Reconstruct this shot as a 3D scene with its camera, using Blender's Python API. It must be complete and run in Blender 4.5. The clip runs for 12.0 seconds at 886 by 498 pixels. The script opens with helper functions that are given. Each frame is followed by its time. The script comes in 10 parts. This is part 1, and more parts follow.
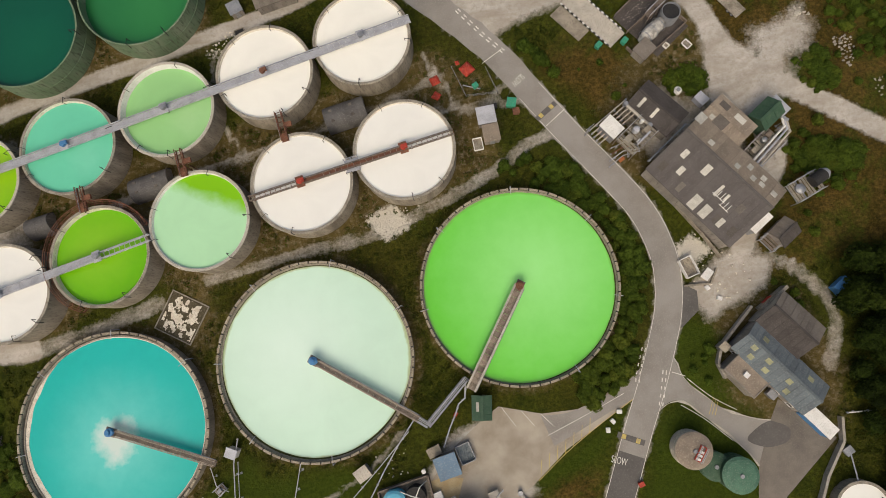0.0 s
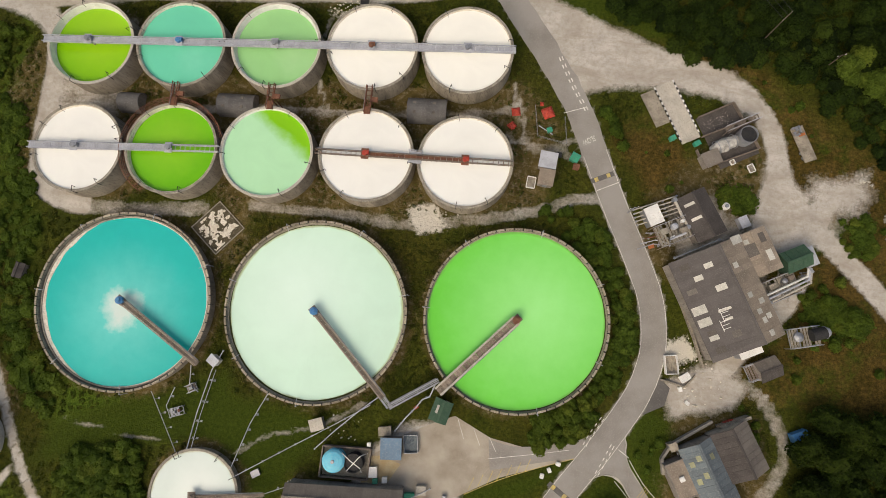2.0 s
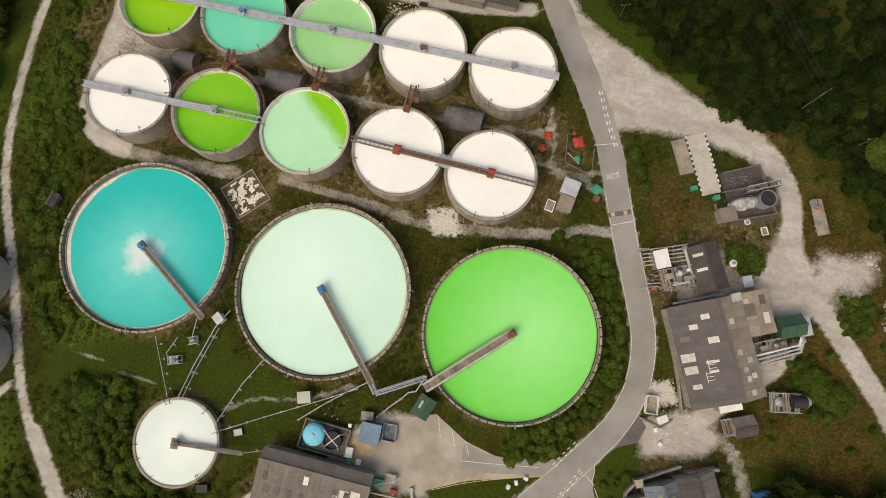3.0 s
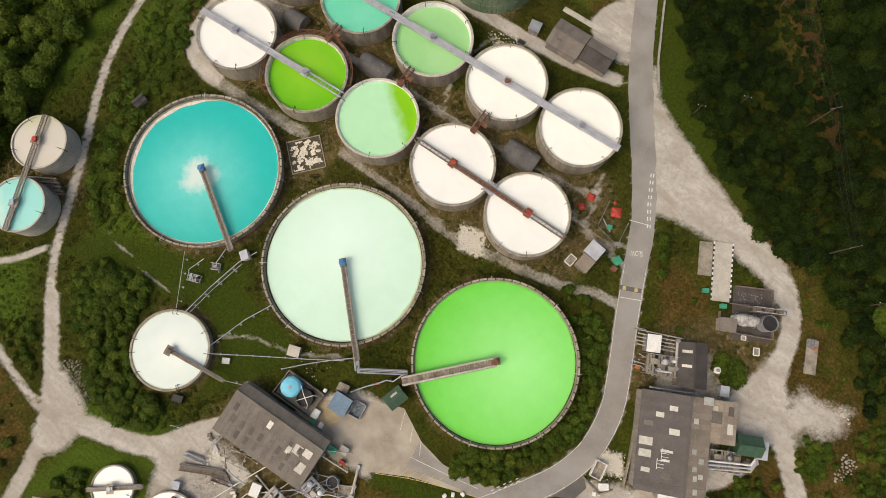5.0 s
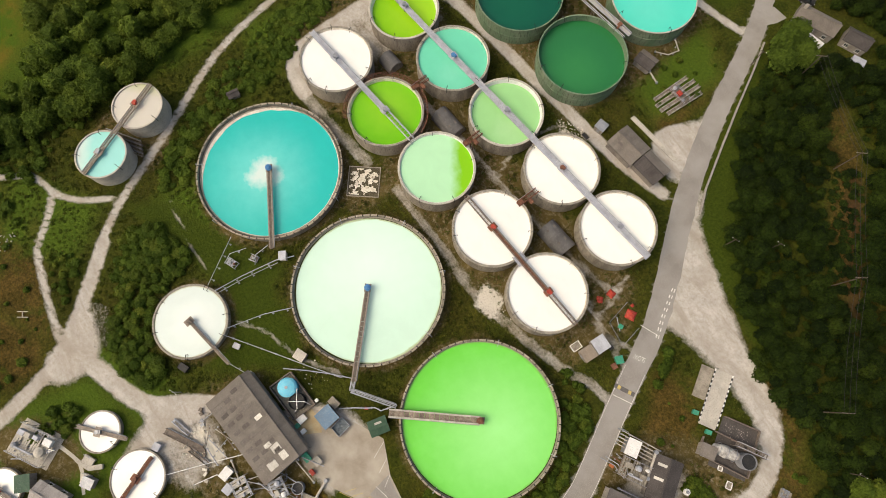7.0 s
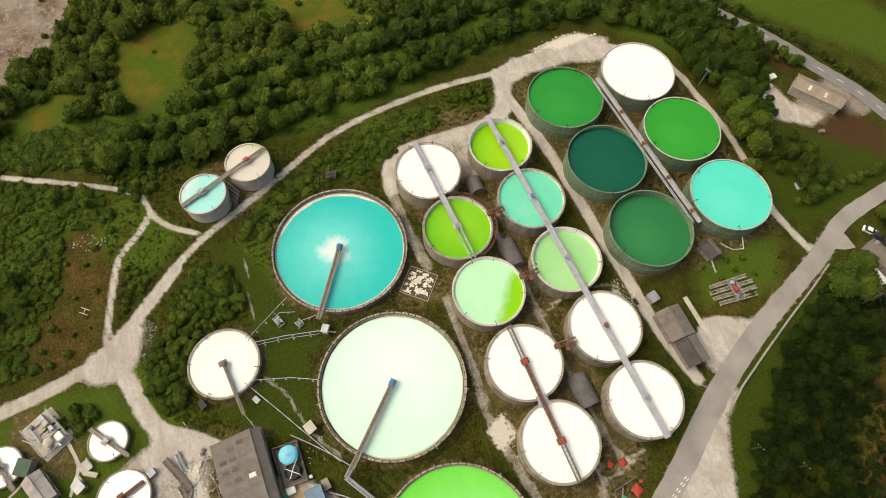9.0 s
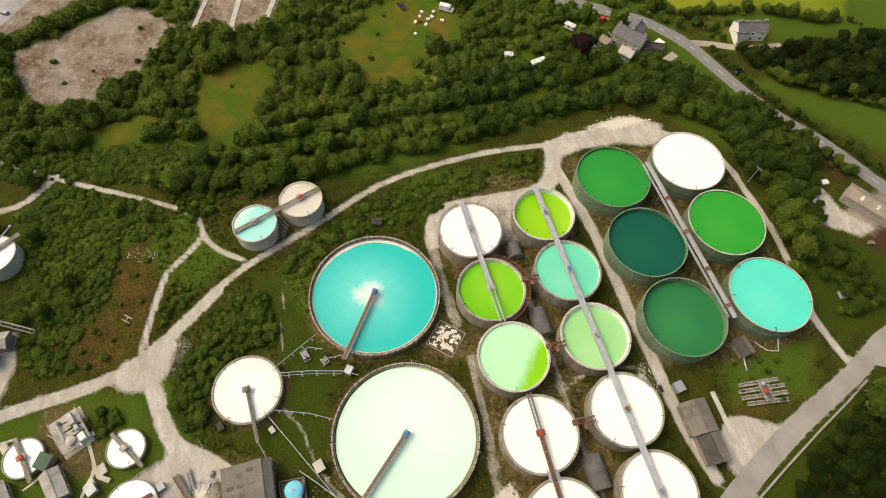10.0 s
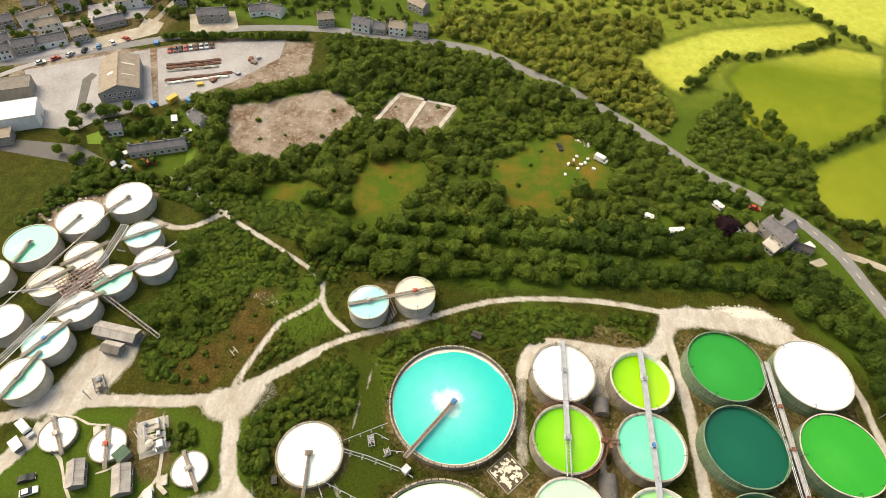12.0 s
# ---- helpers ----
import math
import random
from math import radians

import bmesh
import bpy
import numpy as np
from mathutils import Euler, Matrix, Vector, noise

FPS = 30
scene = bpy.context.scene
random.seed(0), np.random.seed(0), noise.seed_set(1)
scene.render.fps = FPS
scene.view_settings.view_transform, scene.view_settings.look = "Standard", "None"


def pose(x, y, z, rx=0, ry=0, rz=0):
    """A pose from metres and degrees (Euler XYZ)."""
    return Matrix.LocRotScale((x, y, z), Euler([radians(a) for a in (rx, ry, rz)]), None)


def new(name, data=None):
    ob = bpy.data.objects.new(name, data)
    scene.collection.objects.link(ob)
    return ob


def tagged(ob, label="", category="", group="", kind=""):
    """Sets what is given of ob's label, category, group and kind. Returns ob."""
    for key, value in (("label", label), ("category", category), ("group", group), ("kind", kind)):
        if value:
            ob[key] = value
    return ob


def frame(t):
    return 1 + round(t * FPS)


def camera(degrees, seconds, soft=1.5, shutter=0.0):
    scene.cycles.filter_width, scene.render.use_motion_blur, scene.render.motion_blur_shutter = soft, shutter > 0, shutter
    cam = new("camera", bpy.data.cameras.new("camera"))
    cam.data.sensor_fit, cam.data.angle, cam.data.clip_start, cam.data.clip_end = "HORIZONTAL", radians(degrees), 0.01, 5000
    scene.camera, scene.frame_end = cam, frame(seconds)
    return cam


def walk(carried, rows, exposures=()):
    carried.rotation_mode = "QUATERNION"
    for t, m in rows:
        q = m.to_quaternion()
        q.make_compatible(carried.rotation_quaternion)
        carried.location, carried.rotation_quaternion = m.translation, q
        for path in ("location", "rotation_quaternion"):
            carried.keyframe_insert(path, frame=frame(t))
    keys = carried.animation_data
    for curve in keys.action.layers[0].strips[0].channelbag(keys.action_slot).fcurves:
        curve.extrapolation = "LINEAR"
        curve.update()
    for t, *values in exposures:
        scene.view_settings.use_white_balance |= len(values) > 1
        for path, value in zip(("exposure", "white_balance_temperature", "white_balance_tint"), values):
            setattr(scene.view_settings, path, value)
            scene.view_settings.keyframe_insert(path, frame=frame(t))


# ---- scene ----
cam = camera(74.63, 12.0, soft=0.8)
PATH = [
    (0.0, pose(-9.21, -3.98, 107.89, 7.174, 3.296, -16.823)),
    (0.5, pose(-9.13, -3.60, 109.97, 7.329, 3.072, -11.377)),
    (1.0, pose(-9.07, -3.29, 112.06, 7.571, 2.850, -5.308)),
    (1.5, pose(-9.05, -3.04, 114.15, 7.800, 2.621, 0.059)),
    (2.0, pose(-9.06, -2.85, 116.25, 7.951, 2.429, 5.583)),
    (2.5, pose(-9.09, -2.72, 118.36, 8.167, 2.204, 11.007)),
    (3.0, pose(-9.14, -2.64, 120.46, 8.326, 2.007, 16.166)),
    (5.0, pose(-9.48, -2.72, 128.84, 9.445, 0.846, 35.844)),
    (5.5, pose(-9.57, -2.81, 130.91, 10.327, 0.646, 40.111)),
    (6.0, pose(-9.66, -2.93, 132.96, 11.288, 0.325, 44.405)),
    (6.5, pose(-9.75, -3.06, 135.00, 12.258, 0.082, 48.183)),
    (8.5, pose(-9.93, -3.65, 142.91, 21.723, -1.143, 65.070)),
    (9.0, pose(-9.92, -3.79, 144.82, 24.185, -1.390, 69.250)),
    (9.5, pose(-9.88, -3.91, 146.69, 26.524, -1.587, 73.193)),
    (10.0, pose(-9.81, -4.01, 148.53, 29.035, -1.838, 77.881)),
    (10.5, pose(-9.70, -4.09, 150.33, 31.531, -2.065, 82.575)),
    (11.0, pose(-9.54, -4.15, 152.09, 34.130, -2.277, 87.484)),
    (11.5, pose(-9.34, -4.16, 153.81, 36.408, -2.467, 92.201)),
    (12.0, pose(-9.09, -4.14, 155.48, 38.853, -2.711, 98.146)),
]
EXPOSURES = [(0.0, -0.2, 7200, 8), (2.5, -0.06, 7200, 8), (5.5, 0.08, 7200, 8), (9.0, 0.31, 7500, 6), (10.5, 0.42, 7600, 4), (12.0, 0.84, 7700, 3)]
SKY, SUN = 0.15, 0.95
walk(cam, PATH, EXPOSURES)

# ---- world and sun: bright overcast ----
world = bpy.data.worlds.new("sky")
scene.world = world
world.use_nodes = True
wn = world.node_tree.nodes
sky = wn.new("ShaderNodeTexSky")
sky.sky_type, sky.sun_disc = "NISHITA", False
sky.sun_elevation, sky.sun_rotation = radians(52), radians(205)
sky.air_density, sky.dust_density, sky.ozone_density = 1.0, 6.0, 1.0
world.node_tree.links.new(sky.outputs[0], wn["Background"].inputs[0])
wn["Background"].inputs[1].default_value = SKY
sun_data = bpy.data.lights.new("sun", "SUN")
sun_data.energy, sun_data.angle, sun_data.color = SUN, radians(50), (1.0, 0.95, 0.87)
sun = new("sun", sun_data)
sun.rotation_euler = (radians(38), 0, radians(-25))


# ---- materials ----
def nodes_of(name, rough=0.8, metal=0.0, spec=0.3):
    m = bpy.data.materials.new(name)
    m.use_nodes = True
    t = m.node_tree
    b = t.nodes["Principled BSDF"]
    b.inputs["Roughness"].default_value = rough
    b.inputs["Metallic"].default_value = metal
    b.inputs["Specular IOR Level"].default_value = spec
    return m, t, b


def node(t, kind, **inputs):
    n = t.nodes.new(kind)
    for k, v in inputs.items():
        n.inputs[k].default_value = v
    return n


def noise_tex(t, scale, detail=4.0, rough=0.55, vec=None, distort=0.0):
    n = node(t, "ShaderNodeTexNoise", Scale=scale, Detail=detail, Roughness=rough, Distortion=distort)
    if vec is not None:
        t.links.new(vec, n.inputs["Vector"])
    return n.outputs["Fac"]


def ramp(t, fac, stops, ease=False):
    r = t.nodes.new("ShaderNodeValToRGB")
    e = r.color_ramp.elements
    while len(e) < len(stops):
        e.new(0.5)
    for k, (p, c) in zip(e, stops):
        k.position = p
        k.color = (*c, 1) if not isinstance(c, (int, float)) else (c, c, c, 1)
    if ease:
        r.color_ramp.interpolation = "EASE"
    t.links.new(fac, r.inputs[0])
    return r.outputs[0]


def mix(t, fac, a, b, how="MIX"):
    n = t.nodes.new("ShaderNodeMix")
    n.data_type, n.blend_type = "RGBA", how
    for s, v in ((n.inputs[0], fac), (n.inputs[6], a), (n.inputs[7], b)):
        if isinstance(v, bpy.types.NodeSocket):
            t.links.new(v, s)
        elif isinstance(v, (int, float)):
            s.default_value = v
        else:
            s.default_value = (*v, 1)
    return n.outputs[2]


def calc(t, op, a, b=0.0, clamp=False):
    n = t.nodes.new("ShaderNodeMath")
    n.operation, n.use_clamp = op, clamp
    for s, v in ((n.inputs[0], a), (n.inputs[1], b)):
        if isinstance(v, bpy.types.NodeSocket):
            t.links.new(v, s)
        else:
            s.default_value = v
    return n.outputs[0]


def bump(t, b, height, strength, dist):
    n = node(t, "ShaderNodeBump", Strength=strength, Distance=dist)
    t.links.new(height, n.inputs["Height"])
    t.links.new(n.outputs[0], b.inputs["Normal"])


def position(t):
    return t.nodes.new("ShaderNodeNewGeometry").outputs["Position"]


def worn(name, a, b, c=None, scale=0.6, fine=6.0, rough=0.85, metal=0.0, spec=0.25, vertical=False, vary=0.0, bumps=0.3):
    """Two-scale worn surface: a base, b large stains, c small specks."""
    m, t, bs = nodes_of(name, rough, metal, spec)
    pos = position(t)
    if vertical:
        mp = node(t, "ShaderNodeMapping", Scale=(1.0, 1.0, 0.18))
        t.links.new(pos, mp.inputs["Vector"])
        pos = mp.outputs[0]
    big = ramp(t, noise_tex(t, scale, 5, 0.6, pos), [(0.38, 0.0), (0.66, 1.0)])
    small = noise_tex(t, fine, 4, 0.6, pos)
    col = mix(t, big, a, b)
    if c:
        col = mix(t, ramp(t, small, [(0.52, 0.0), (0.72, 1.0)]), col, c)
    if vary:
        o = t.nodes.new("ShaderNodeObjectInfo")
        k = calc(t, "ADD", calc(t, "MULTIPLY", o.outputs["Random"], vary), 1 - vary / 2)
        cc = t.nodes.new("ShaderNodeCombineColor")
        for s in cc.inputs:
            t.links.new(k, s)
        col = mix(t, 1.0, col, cc.outputs[0], "MULTIPLY")
    t.links.new(col, bs.inputs["Base Color"])
    bump(t, bs, small, bumps, 0.05)
    return m


def liquid(name, main, second=None, kind="plain", at=(0, 0), reach=0.4, edge=None, radius=9.0, soft=0.2, halo=None):
    """Milky slurry. kind 'spot': a patch of the second colour round a local point; 'side': a patch beyond a line; 'plain': cloudy."""
    m, t, b = nodes_of(name, 0.28, 0.0, 0.42)
    tc = t.nodes.new("ShaderNodeTexCoord").outputs["Object"]
    cloud = noise_tex(t, 0.16, 5, 0.55, tc, 0.8)
    darker = tuple(v * 0.95 for v in main)
    col = mix(t, ramp(t, cloud, [(0.35, 0.0), (0.65, 1.0)]), main, darker)
    if second is not None:
        sub = t.nodes.new("ShaderNodeVectorMath")
        sub.operation = "SUBTRACT"
        t.links.new(tc, sub.inputs[0])
        sub.inputs[1].default_value = (*at, 0)
        wob = calc(t, "MULTIPLY", calc(t, "SUBTRACT", noise_tex(t, 0.35, 5, 0.6, tc), 0.5), radius * 0.34)
        if kind == "side":
            dot = t.nodes.new("ShaderNodeVectorMath")
            dot.operation = "DOT_PRODUCT"
            t.links.new(sub.outputs[0], dot.inputs[0])
            n = math.hypot(*at)
            dot.inputs[1].default_value = (at[0] / n, at[1] / n, 0)
            d = calc(t, "ADD", dot.outputs["Value"], wob)
            f = calc(t, "DIVIDE", calc(t, "ADD", d, soft * radius * 0.5), soft * radius, True)
        else:
            ln = t.nodes.new("ShaderNodeVectorMath")
            ln.operation = "LENGTH"
            t.links.new(sub.outputs[0], ln.inputs[0])
            d = calc(t, "ADD", ln.outputs["Value"], wob)
            f = calc(t, "SUBTRACT", 1.0, calc(t, "DIVIDE", calc(t, "SUBTRACT", d, reach * radius * (1 - soft)), reach * radius * soft * 2, True), True)
        if halo is not None:
            # milky cloud round the bloom, widened to hold sky glare in the colour
            f2 = calc(t, "SUBTRACT", 1.0, calc(t, "DIVIDE", d, radius * 0.9, True), True)
            col = mix(t, calc(t, "MULTIPLY", calc(t, "POWER", f2, 1.3), 0.85), col, halo)
        col = mix(t, f, col, second)
    if edge is not None:
        ln = t.nodes.new("ShaderNodeVectorMath")
        ln.operation = "LENGTH"
        t.links.new(tc, ln.inputs[0])
        wob = calc(t, "MULTIPLY", calc(t, "SUBTRACT", noise_tex(t, 0.5, 3, 0.5, tc), 0.5), 0.7)
        f = calc(t, "DIVIDE", calc(t, "SUBTRACT", calc(t, "ADD", ln.outputs["Value"], wob), radius * 0.972), 0.35, True)
        col = mix(t, f, col, edge)
    t.links.new(col, b.inputs["Base Color"])
    bump(t, b, noise_tex(t, 1.3, 3, 0.5, tc), 0.06, 0.05)
    return m


CONCRETE = worn("weathered concrete", (0.34, 0.3, 0.24), (0.19, 0.165, 0.13), (0.12, 0.1, 0.078), 0.5, 5.0, vertical=True)
CONCRETE_PALE = worn("pale concrete", (0.52, 0.48, 0.41), (0.38, 0.35, 0.3), (0.24, 0.22, 0.19), 0.35, 4.0)
CLAY = worn("dried clay crust", (0.75, 0.71, 0.62), (0.56, 0.5, 0.4), (0.3, 0.26, 0.2), 0.8, 5.0)
RIM = worn("rim concrete", (0.3, 0.27, 0.22), (0.17, 0.15, 0.12), (0.45, 0.42, 0.36), 0.7, 6.0)
RIM_BLOCK = worn("stained rim blocks", (0.34, 0.29, 0.22), (0.2, 0.165, 0.12), (0.5, 0.46, 0.39), 0.5, 5.0, vary=0.5)
GREEN_STEEL = worn("green painted tank steel", (0.12, 0.19, 0.11), (0.19, 0.235, 0.16), (0.06, 0.07, 0.045), 0.35, 3.0, 0.6, vertical=True)
STEEL = worn("galvanised steel", (0.32, 0.33, 0.35), (0.22, 0.23, 0.25), (0.42, 0.43, 0.44), 0.6, 7.0, 0.5, 0.5)
STEEL_PALE = worn("pale grey paint", (0.45, 0.465, 0.51), (0.34, 0.35, 0.385), (0.25, 0.24, 0.23), 0.6, 7.0, 0.55)
RUST = worn("rusted red-brown steel", (0.2, 0.085, 0.05), (0.11, 0.05, 0.035), (0.3, 0.17, 0.11), 1.2, 8.0, 0.85)
BROWN_STEEL = worn("weathered brown walkway steel", (0.19, 0.15, 0.12), (0.11, 0.09, 0.075), (0.32, 0.29, 0.25), 1.2, 8.0, 0.85)
PALE_BEAM = worn("pale grey bridge beams", (0.5, 0.47, 0.41), (0.36, 0.33, 0.28), (0.24, 0.2, 0.16), 0.8, 6.0)
RAIL_PALE = worn("weathered pale hand rail", (0.34, 0.29, 0.24), (0.22, 0.17, 0.13), (0.45, 0.41, 0.35), 1.2, 8.0)
DULL_GREEN = worn("dull green dome paint", (0.075, 0.17, 0.115), (0.055, 0.125, 0.085), (0.16, 0.24, 0.18), 0.8, 5.0, 0.6)
RED = worn("faded red paint", (0.45, 0.045, 0.025), (0.3, 0.04, 0.03), (0.5, 0.15, 0.1), 1.5, 8.0, 0.5)
BLUE = worn("blue paint", (0.04, 0.17, 0.4), (0.06, 0.22, 0.42), (0.2, 0.3, 0.4), 1.5, 8.0, 0.5)
BLUE_PALE = worn("pale blue plastic", (0.13, 0.5, 0.68), (0.17, 0.57, 0.7), (0.34, 0.56, 0.66), 1.0, 6.0, 0.5)
TEAL_PAINT = worn("green paint", (0.03, 0.3, 0.18), (0.04, 0.22, 0.14), (0.15, 0.3, 0.2), 1.5, 8.0, 0.5)
DARK_GREEN = worn("dark green sheeting", (0.03, 0.075, 0.045), (0.05, 0.1, 0.06), (0.1, 0.12, 0.09), 1.0, 6.0, 0.6)
SAND = worn("yellow sand and cement stain", (0.4, 0.3, 0.16), (0.46, 0.38, 0.24), (0.3, 0.25, 0.17), 0.8, 5.0)
ORANGE = worn("orange rust and paint", (0.5, 0.16, 0.05), (0.35, 0.12, 0.05), (0.2, 0.1, 0.06), 1.5, 8.0)
YELLOW = worn("yellow paint", (0.62, 0.4, 0.04), (0.5, 0.33, 0.05), (0.3, 0.22, 0.1), 1.0, 6.0, 0.5)
BLACK = worn("black rubber and soot", (0.02, 0.02, 0.022), (0.035, 0.033, 0.03), (0.06, 0.06, 0.06), 1.0, 6.0, 0.6)
WHITE = worn("white paint", (0.78, 0.77, 0.74), (0.66, 0.65, 0.62), (0.5, 0.48, 0.44), 0.6, 6.0, 0.6)
ROOF_GREY = worn("grey fibre-cement roof sheets", (0.18, 0.158, 0.136), (0.138, 0.12, 0.103), (0.22, 0.195, 0.168), 0.4, 4.0, vary=0.18)
ROOF_HUT = worn("weathered dark grey sheets", (0.125, 0.12, 0.118), (0.09, 0.086, 0.084), (0.17, 0.165, 0.16), 0.5, 4.0, vary=0.2)
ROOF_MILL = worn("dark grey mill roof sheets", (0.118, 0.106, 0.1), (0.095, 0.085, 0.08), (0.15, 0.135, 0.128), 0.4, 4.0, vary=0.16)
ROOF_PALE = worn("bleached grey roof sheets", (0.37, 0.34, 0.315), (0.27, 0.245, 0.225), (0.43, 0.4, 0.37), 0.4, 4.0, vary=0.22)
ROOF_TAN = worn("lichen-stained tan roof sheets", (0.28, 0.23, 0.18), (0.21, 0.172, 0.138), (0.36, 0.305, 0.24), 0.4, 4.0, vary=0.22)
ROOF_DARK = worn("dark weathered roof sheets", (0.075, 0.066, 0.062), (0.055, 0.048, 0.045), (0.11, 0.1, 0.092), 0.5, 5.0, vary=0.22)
ROOF_BLUE = worn("blue-grey roof sheets", (0.135, 0.16, 0.175), (0.1, 0.12, 0.135), (0.2, 0.22, 0.22), 0.4, 4.0, vary=0.22)
ROOF_STEEL_BLUE = worn("blue coated sheet roof", (0.12, 0.2, 0.29), (0.1, 0.16, 0.23), (0.22, 0.28, 0.33), 0.5, 4.0, 0.5)
SLATE = worn("slate roof", (0.15, 0.14, 0.15), (0.1, 0.095, 0.1), (0.2, 0.19, 0.19), 0.7, 4.0)
PATCH = worn("dull replaced roof sheet", (0.135, 0.12, 0.105), (0.115, 0.1, 0.088), (0.2, 0.18, 0.16), 1.0, 5.0, vary=0.6)
LICHEN = worn("lichen-yellowed skylight sheet", (0.3, 0.3, 0.17), (0.22, 0.23, 0.15), (0.36, 0.36, 0.25), 1.0, 5.0, vary=0.4)
SKYLIGHT = worn("translucent skylight sheet", (0.55, 0.53, 0.47), (0.42, 0.4, 0.35), (0.68, 0.66, 0.6), 1.0, 5.0, 0.4, vary=0.5)
WALL_GREY = worn("grey rendered wall", (0.3, 0.27, 0.24), (0.2, 0.18, 0.16), (0.13, 0.12, 0.1), 0.5, 5.0, vertical=True)
WALL_STONE = worn("granite house wall", (0.34, 0.31, 0.27), (0.24, 0.22, 0.19), (0.42, 0.39, 0.34), 1.0, 5.0)
GLASS = nodes_of("dark window glass", 0.12, 0.0, 0.6)[0]
GLASS.node_tree.nodes["Principled BSDF"].inputs["Base Color"].default_value = (0.03, 0.035, 0.04, 1)
ASPHALT = worn("worn bleached asphalt", (0.3, 0.281, 0.258), (0.222, 0.204, 0.184), (0.33, 0.307, 0.278), 0.13, 4.0, 0.9)
TARMAC = worn("grey country road tarmac", (0.2, 0.195, 0.19), (0.165, 0.16, 0.155), (0.25, 0.24, 0.225), 0.3, 3.0, 0.9)
TOWN_TARMAC = worn("pale lavender-grey works tarmac", (0.34, 0.325, 0.325), (0.24, 0.225, 0.22), (0.37, 0.35, 0.345), 0.06, 0.8, 0.9)
ASPHALT_DARK = worn("dark asphalt patch", (0.125, 0.117, 0.109), (0.1, 0.094, 0.088), (0.16, 0.15, 0.139), 0.3, 3.0, 0.9)
YARD_DARK = worn("oil-stained concrete yard", (0.2, 0.176, 0.15), (0.125, 0.111, 0.097), (0.235, 0.21, 0.18), 0.2, 5.0)
WALKWAY = worn("weathered walkway planks", (0.27, 0.22, 0.175), (0.15, 0.12, 0.095), (0.4, 0.36, 0.3), 1.2, 8.0, vary=0.5)
YARD = worn("clay-dusted concrete yard", (0.41, 0.365, 0.3), (0.235, 0.195, 0.148), (0.43, 0.385, 0.32), 0.12, 9.0, 0.9)
LAWN = worn("mown garden grass", (0.12, 0.2, 0.015), (0.09, 0.15, 0.012), (0.15, 0.22, 0.02), 0.3, 4.0)
MOSS = worn("dark green moss", (0.05, 0.06, 0.015), (0.03, 0.035, 0.01), (0.1, 0.1, 0.03), 1.0, 6.0)
PAINT_WHITE = worn("worn white road paint", (0.75, 0.73, 0.68), (0.5, 0.47, 0.42), (0.26, 0.24, 0.21), 0.9, 6.0)
PAINT_YELLOW = worn("worn yellow road paint", (0.6, 0.46, 0.13), (0.4, 0.32, 0.16), (0.25, 0.22, 0.17), 0.9, 6.0)


# ---- building helpers ----
def link(name, bm, material, smooth=False):
    me = bpy.data.meshes.new(name)
    bmesh.ops.recalc_face_normals(bm, faces=bm.faces)
    bm.to_mesh(me)
    bm.free()
    for m in material if isinstance(material, (list, tuple)) else [material]:
        me.materials.append(m)
    if smooth:
        for p in me.polygons:
            p.use_smooth = True
    return new(name, me)


def part(name, bm, material, parent, label="", smooth=False):
    ob = link(name, bm, material, smooth)
    ob.parent = parent
    if label:
        ob["label"] = label
    return ob


def thing(name, at, turn=0.0, label="", category="", group="", kind=""):
    e = new(name)
    e.matrix_basis = pose(*at, 0, 0, turn)
    e.empty_display_size = 0.2
    return tagged(e, label, category, group, kind)


def box(bm, c, s, rz=0.0, rx=0.0, ry=0.0):
    m = Matrix.Translation(c) @ Euler((radians(rx), radians(ry), radians(rz))).to_matrix().to_4x4() @ Matrix.Diagonal((*s, 1))
    return bmesh.ops.create_cube(bm, size=1.0, matrix=m)["verts"]


def rod(bm, a, b, r, seg=8, r2=None):
    a, b = Vector(a), Vector(b)
    d = b - a
    m = Matrix.Translation((a + b) / 2) @ d.to_track_quat("Z", "Y").to_matrix().to_4x4()
    return bmesh.ops.create_cone(bm, cap_ends=True, segments=seg, radius1=r, radius2=r if r2 is None else r2, depth=d.length, matrix=m)["verts"]


def beam(bm, a, b, w, h):
    """A rectangular bar from a to b."""
    a, b = Vector(a), Vector(b)
    d = b - a
    yaw, tilt = math.atan2(d.y, d.x), math.atan2(d.z, math.hypot(d.x, d.y))
    m = Matrix.Translation((a + b) / 2) @ Matrix.Rotation(yaw, 4, "Z") @ Matrix.Rotation(-tilt, 4, "Y") @ Matrix.Diagonal((d.length, w, h, 1))
    return bmesh.ops.create_cube(bm, size=1.0, matrix=m)["verts"]


def lathe(bm, profile, seg=64, closed=True):
    """A profile of (radius, height) turned round z; closed joins its ends."""
    rings = [[bm.verts.new((r * math.cos(2 * math.pi * i / seg), r * math.sin(2 * math.pi * i / seg), z)) for i in range(seg)] for r, z in profile]
    n = len(rings)
    for k in range(n if closed else n - 1):
        a, b = rings[k], rings[(k + 1) % n]
        for i in range(seg):
            j = (i + 1) % seg
            bm.faces.new((a[i], a[j], b[j], b[i]))


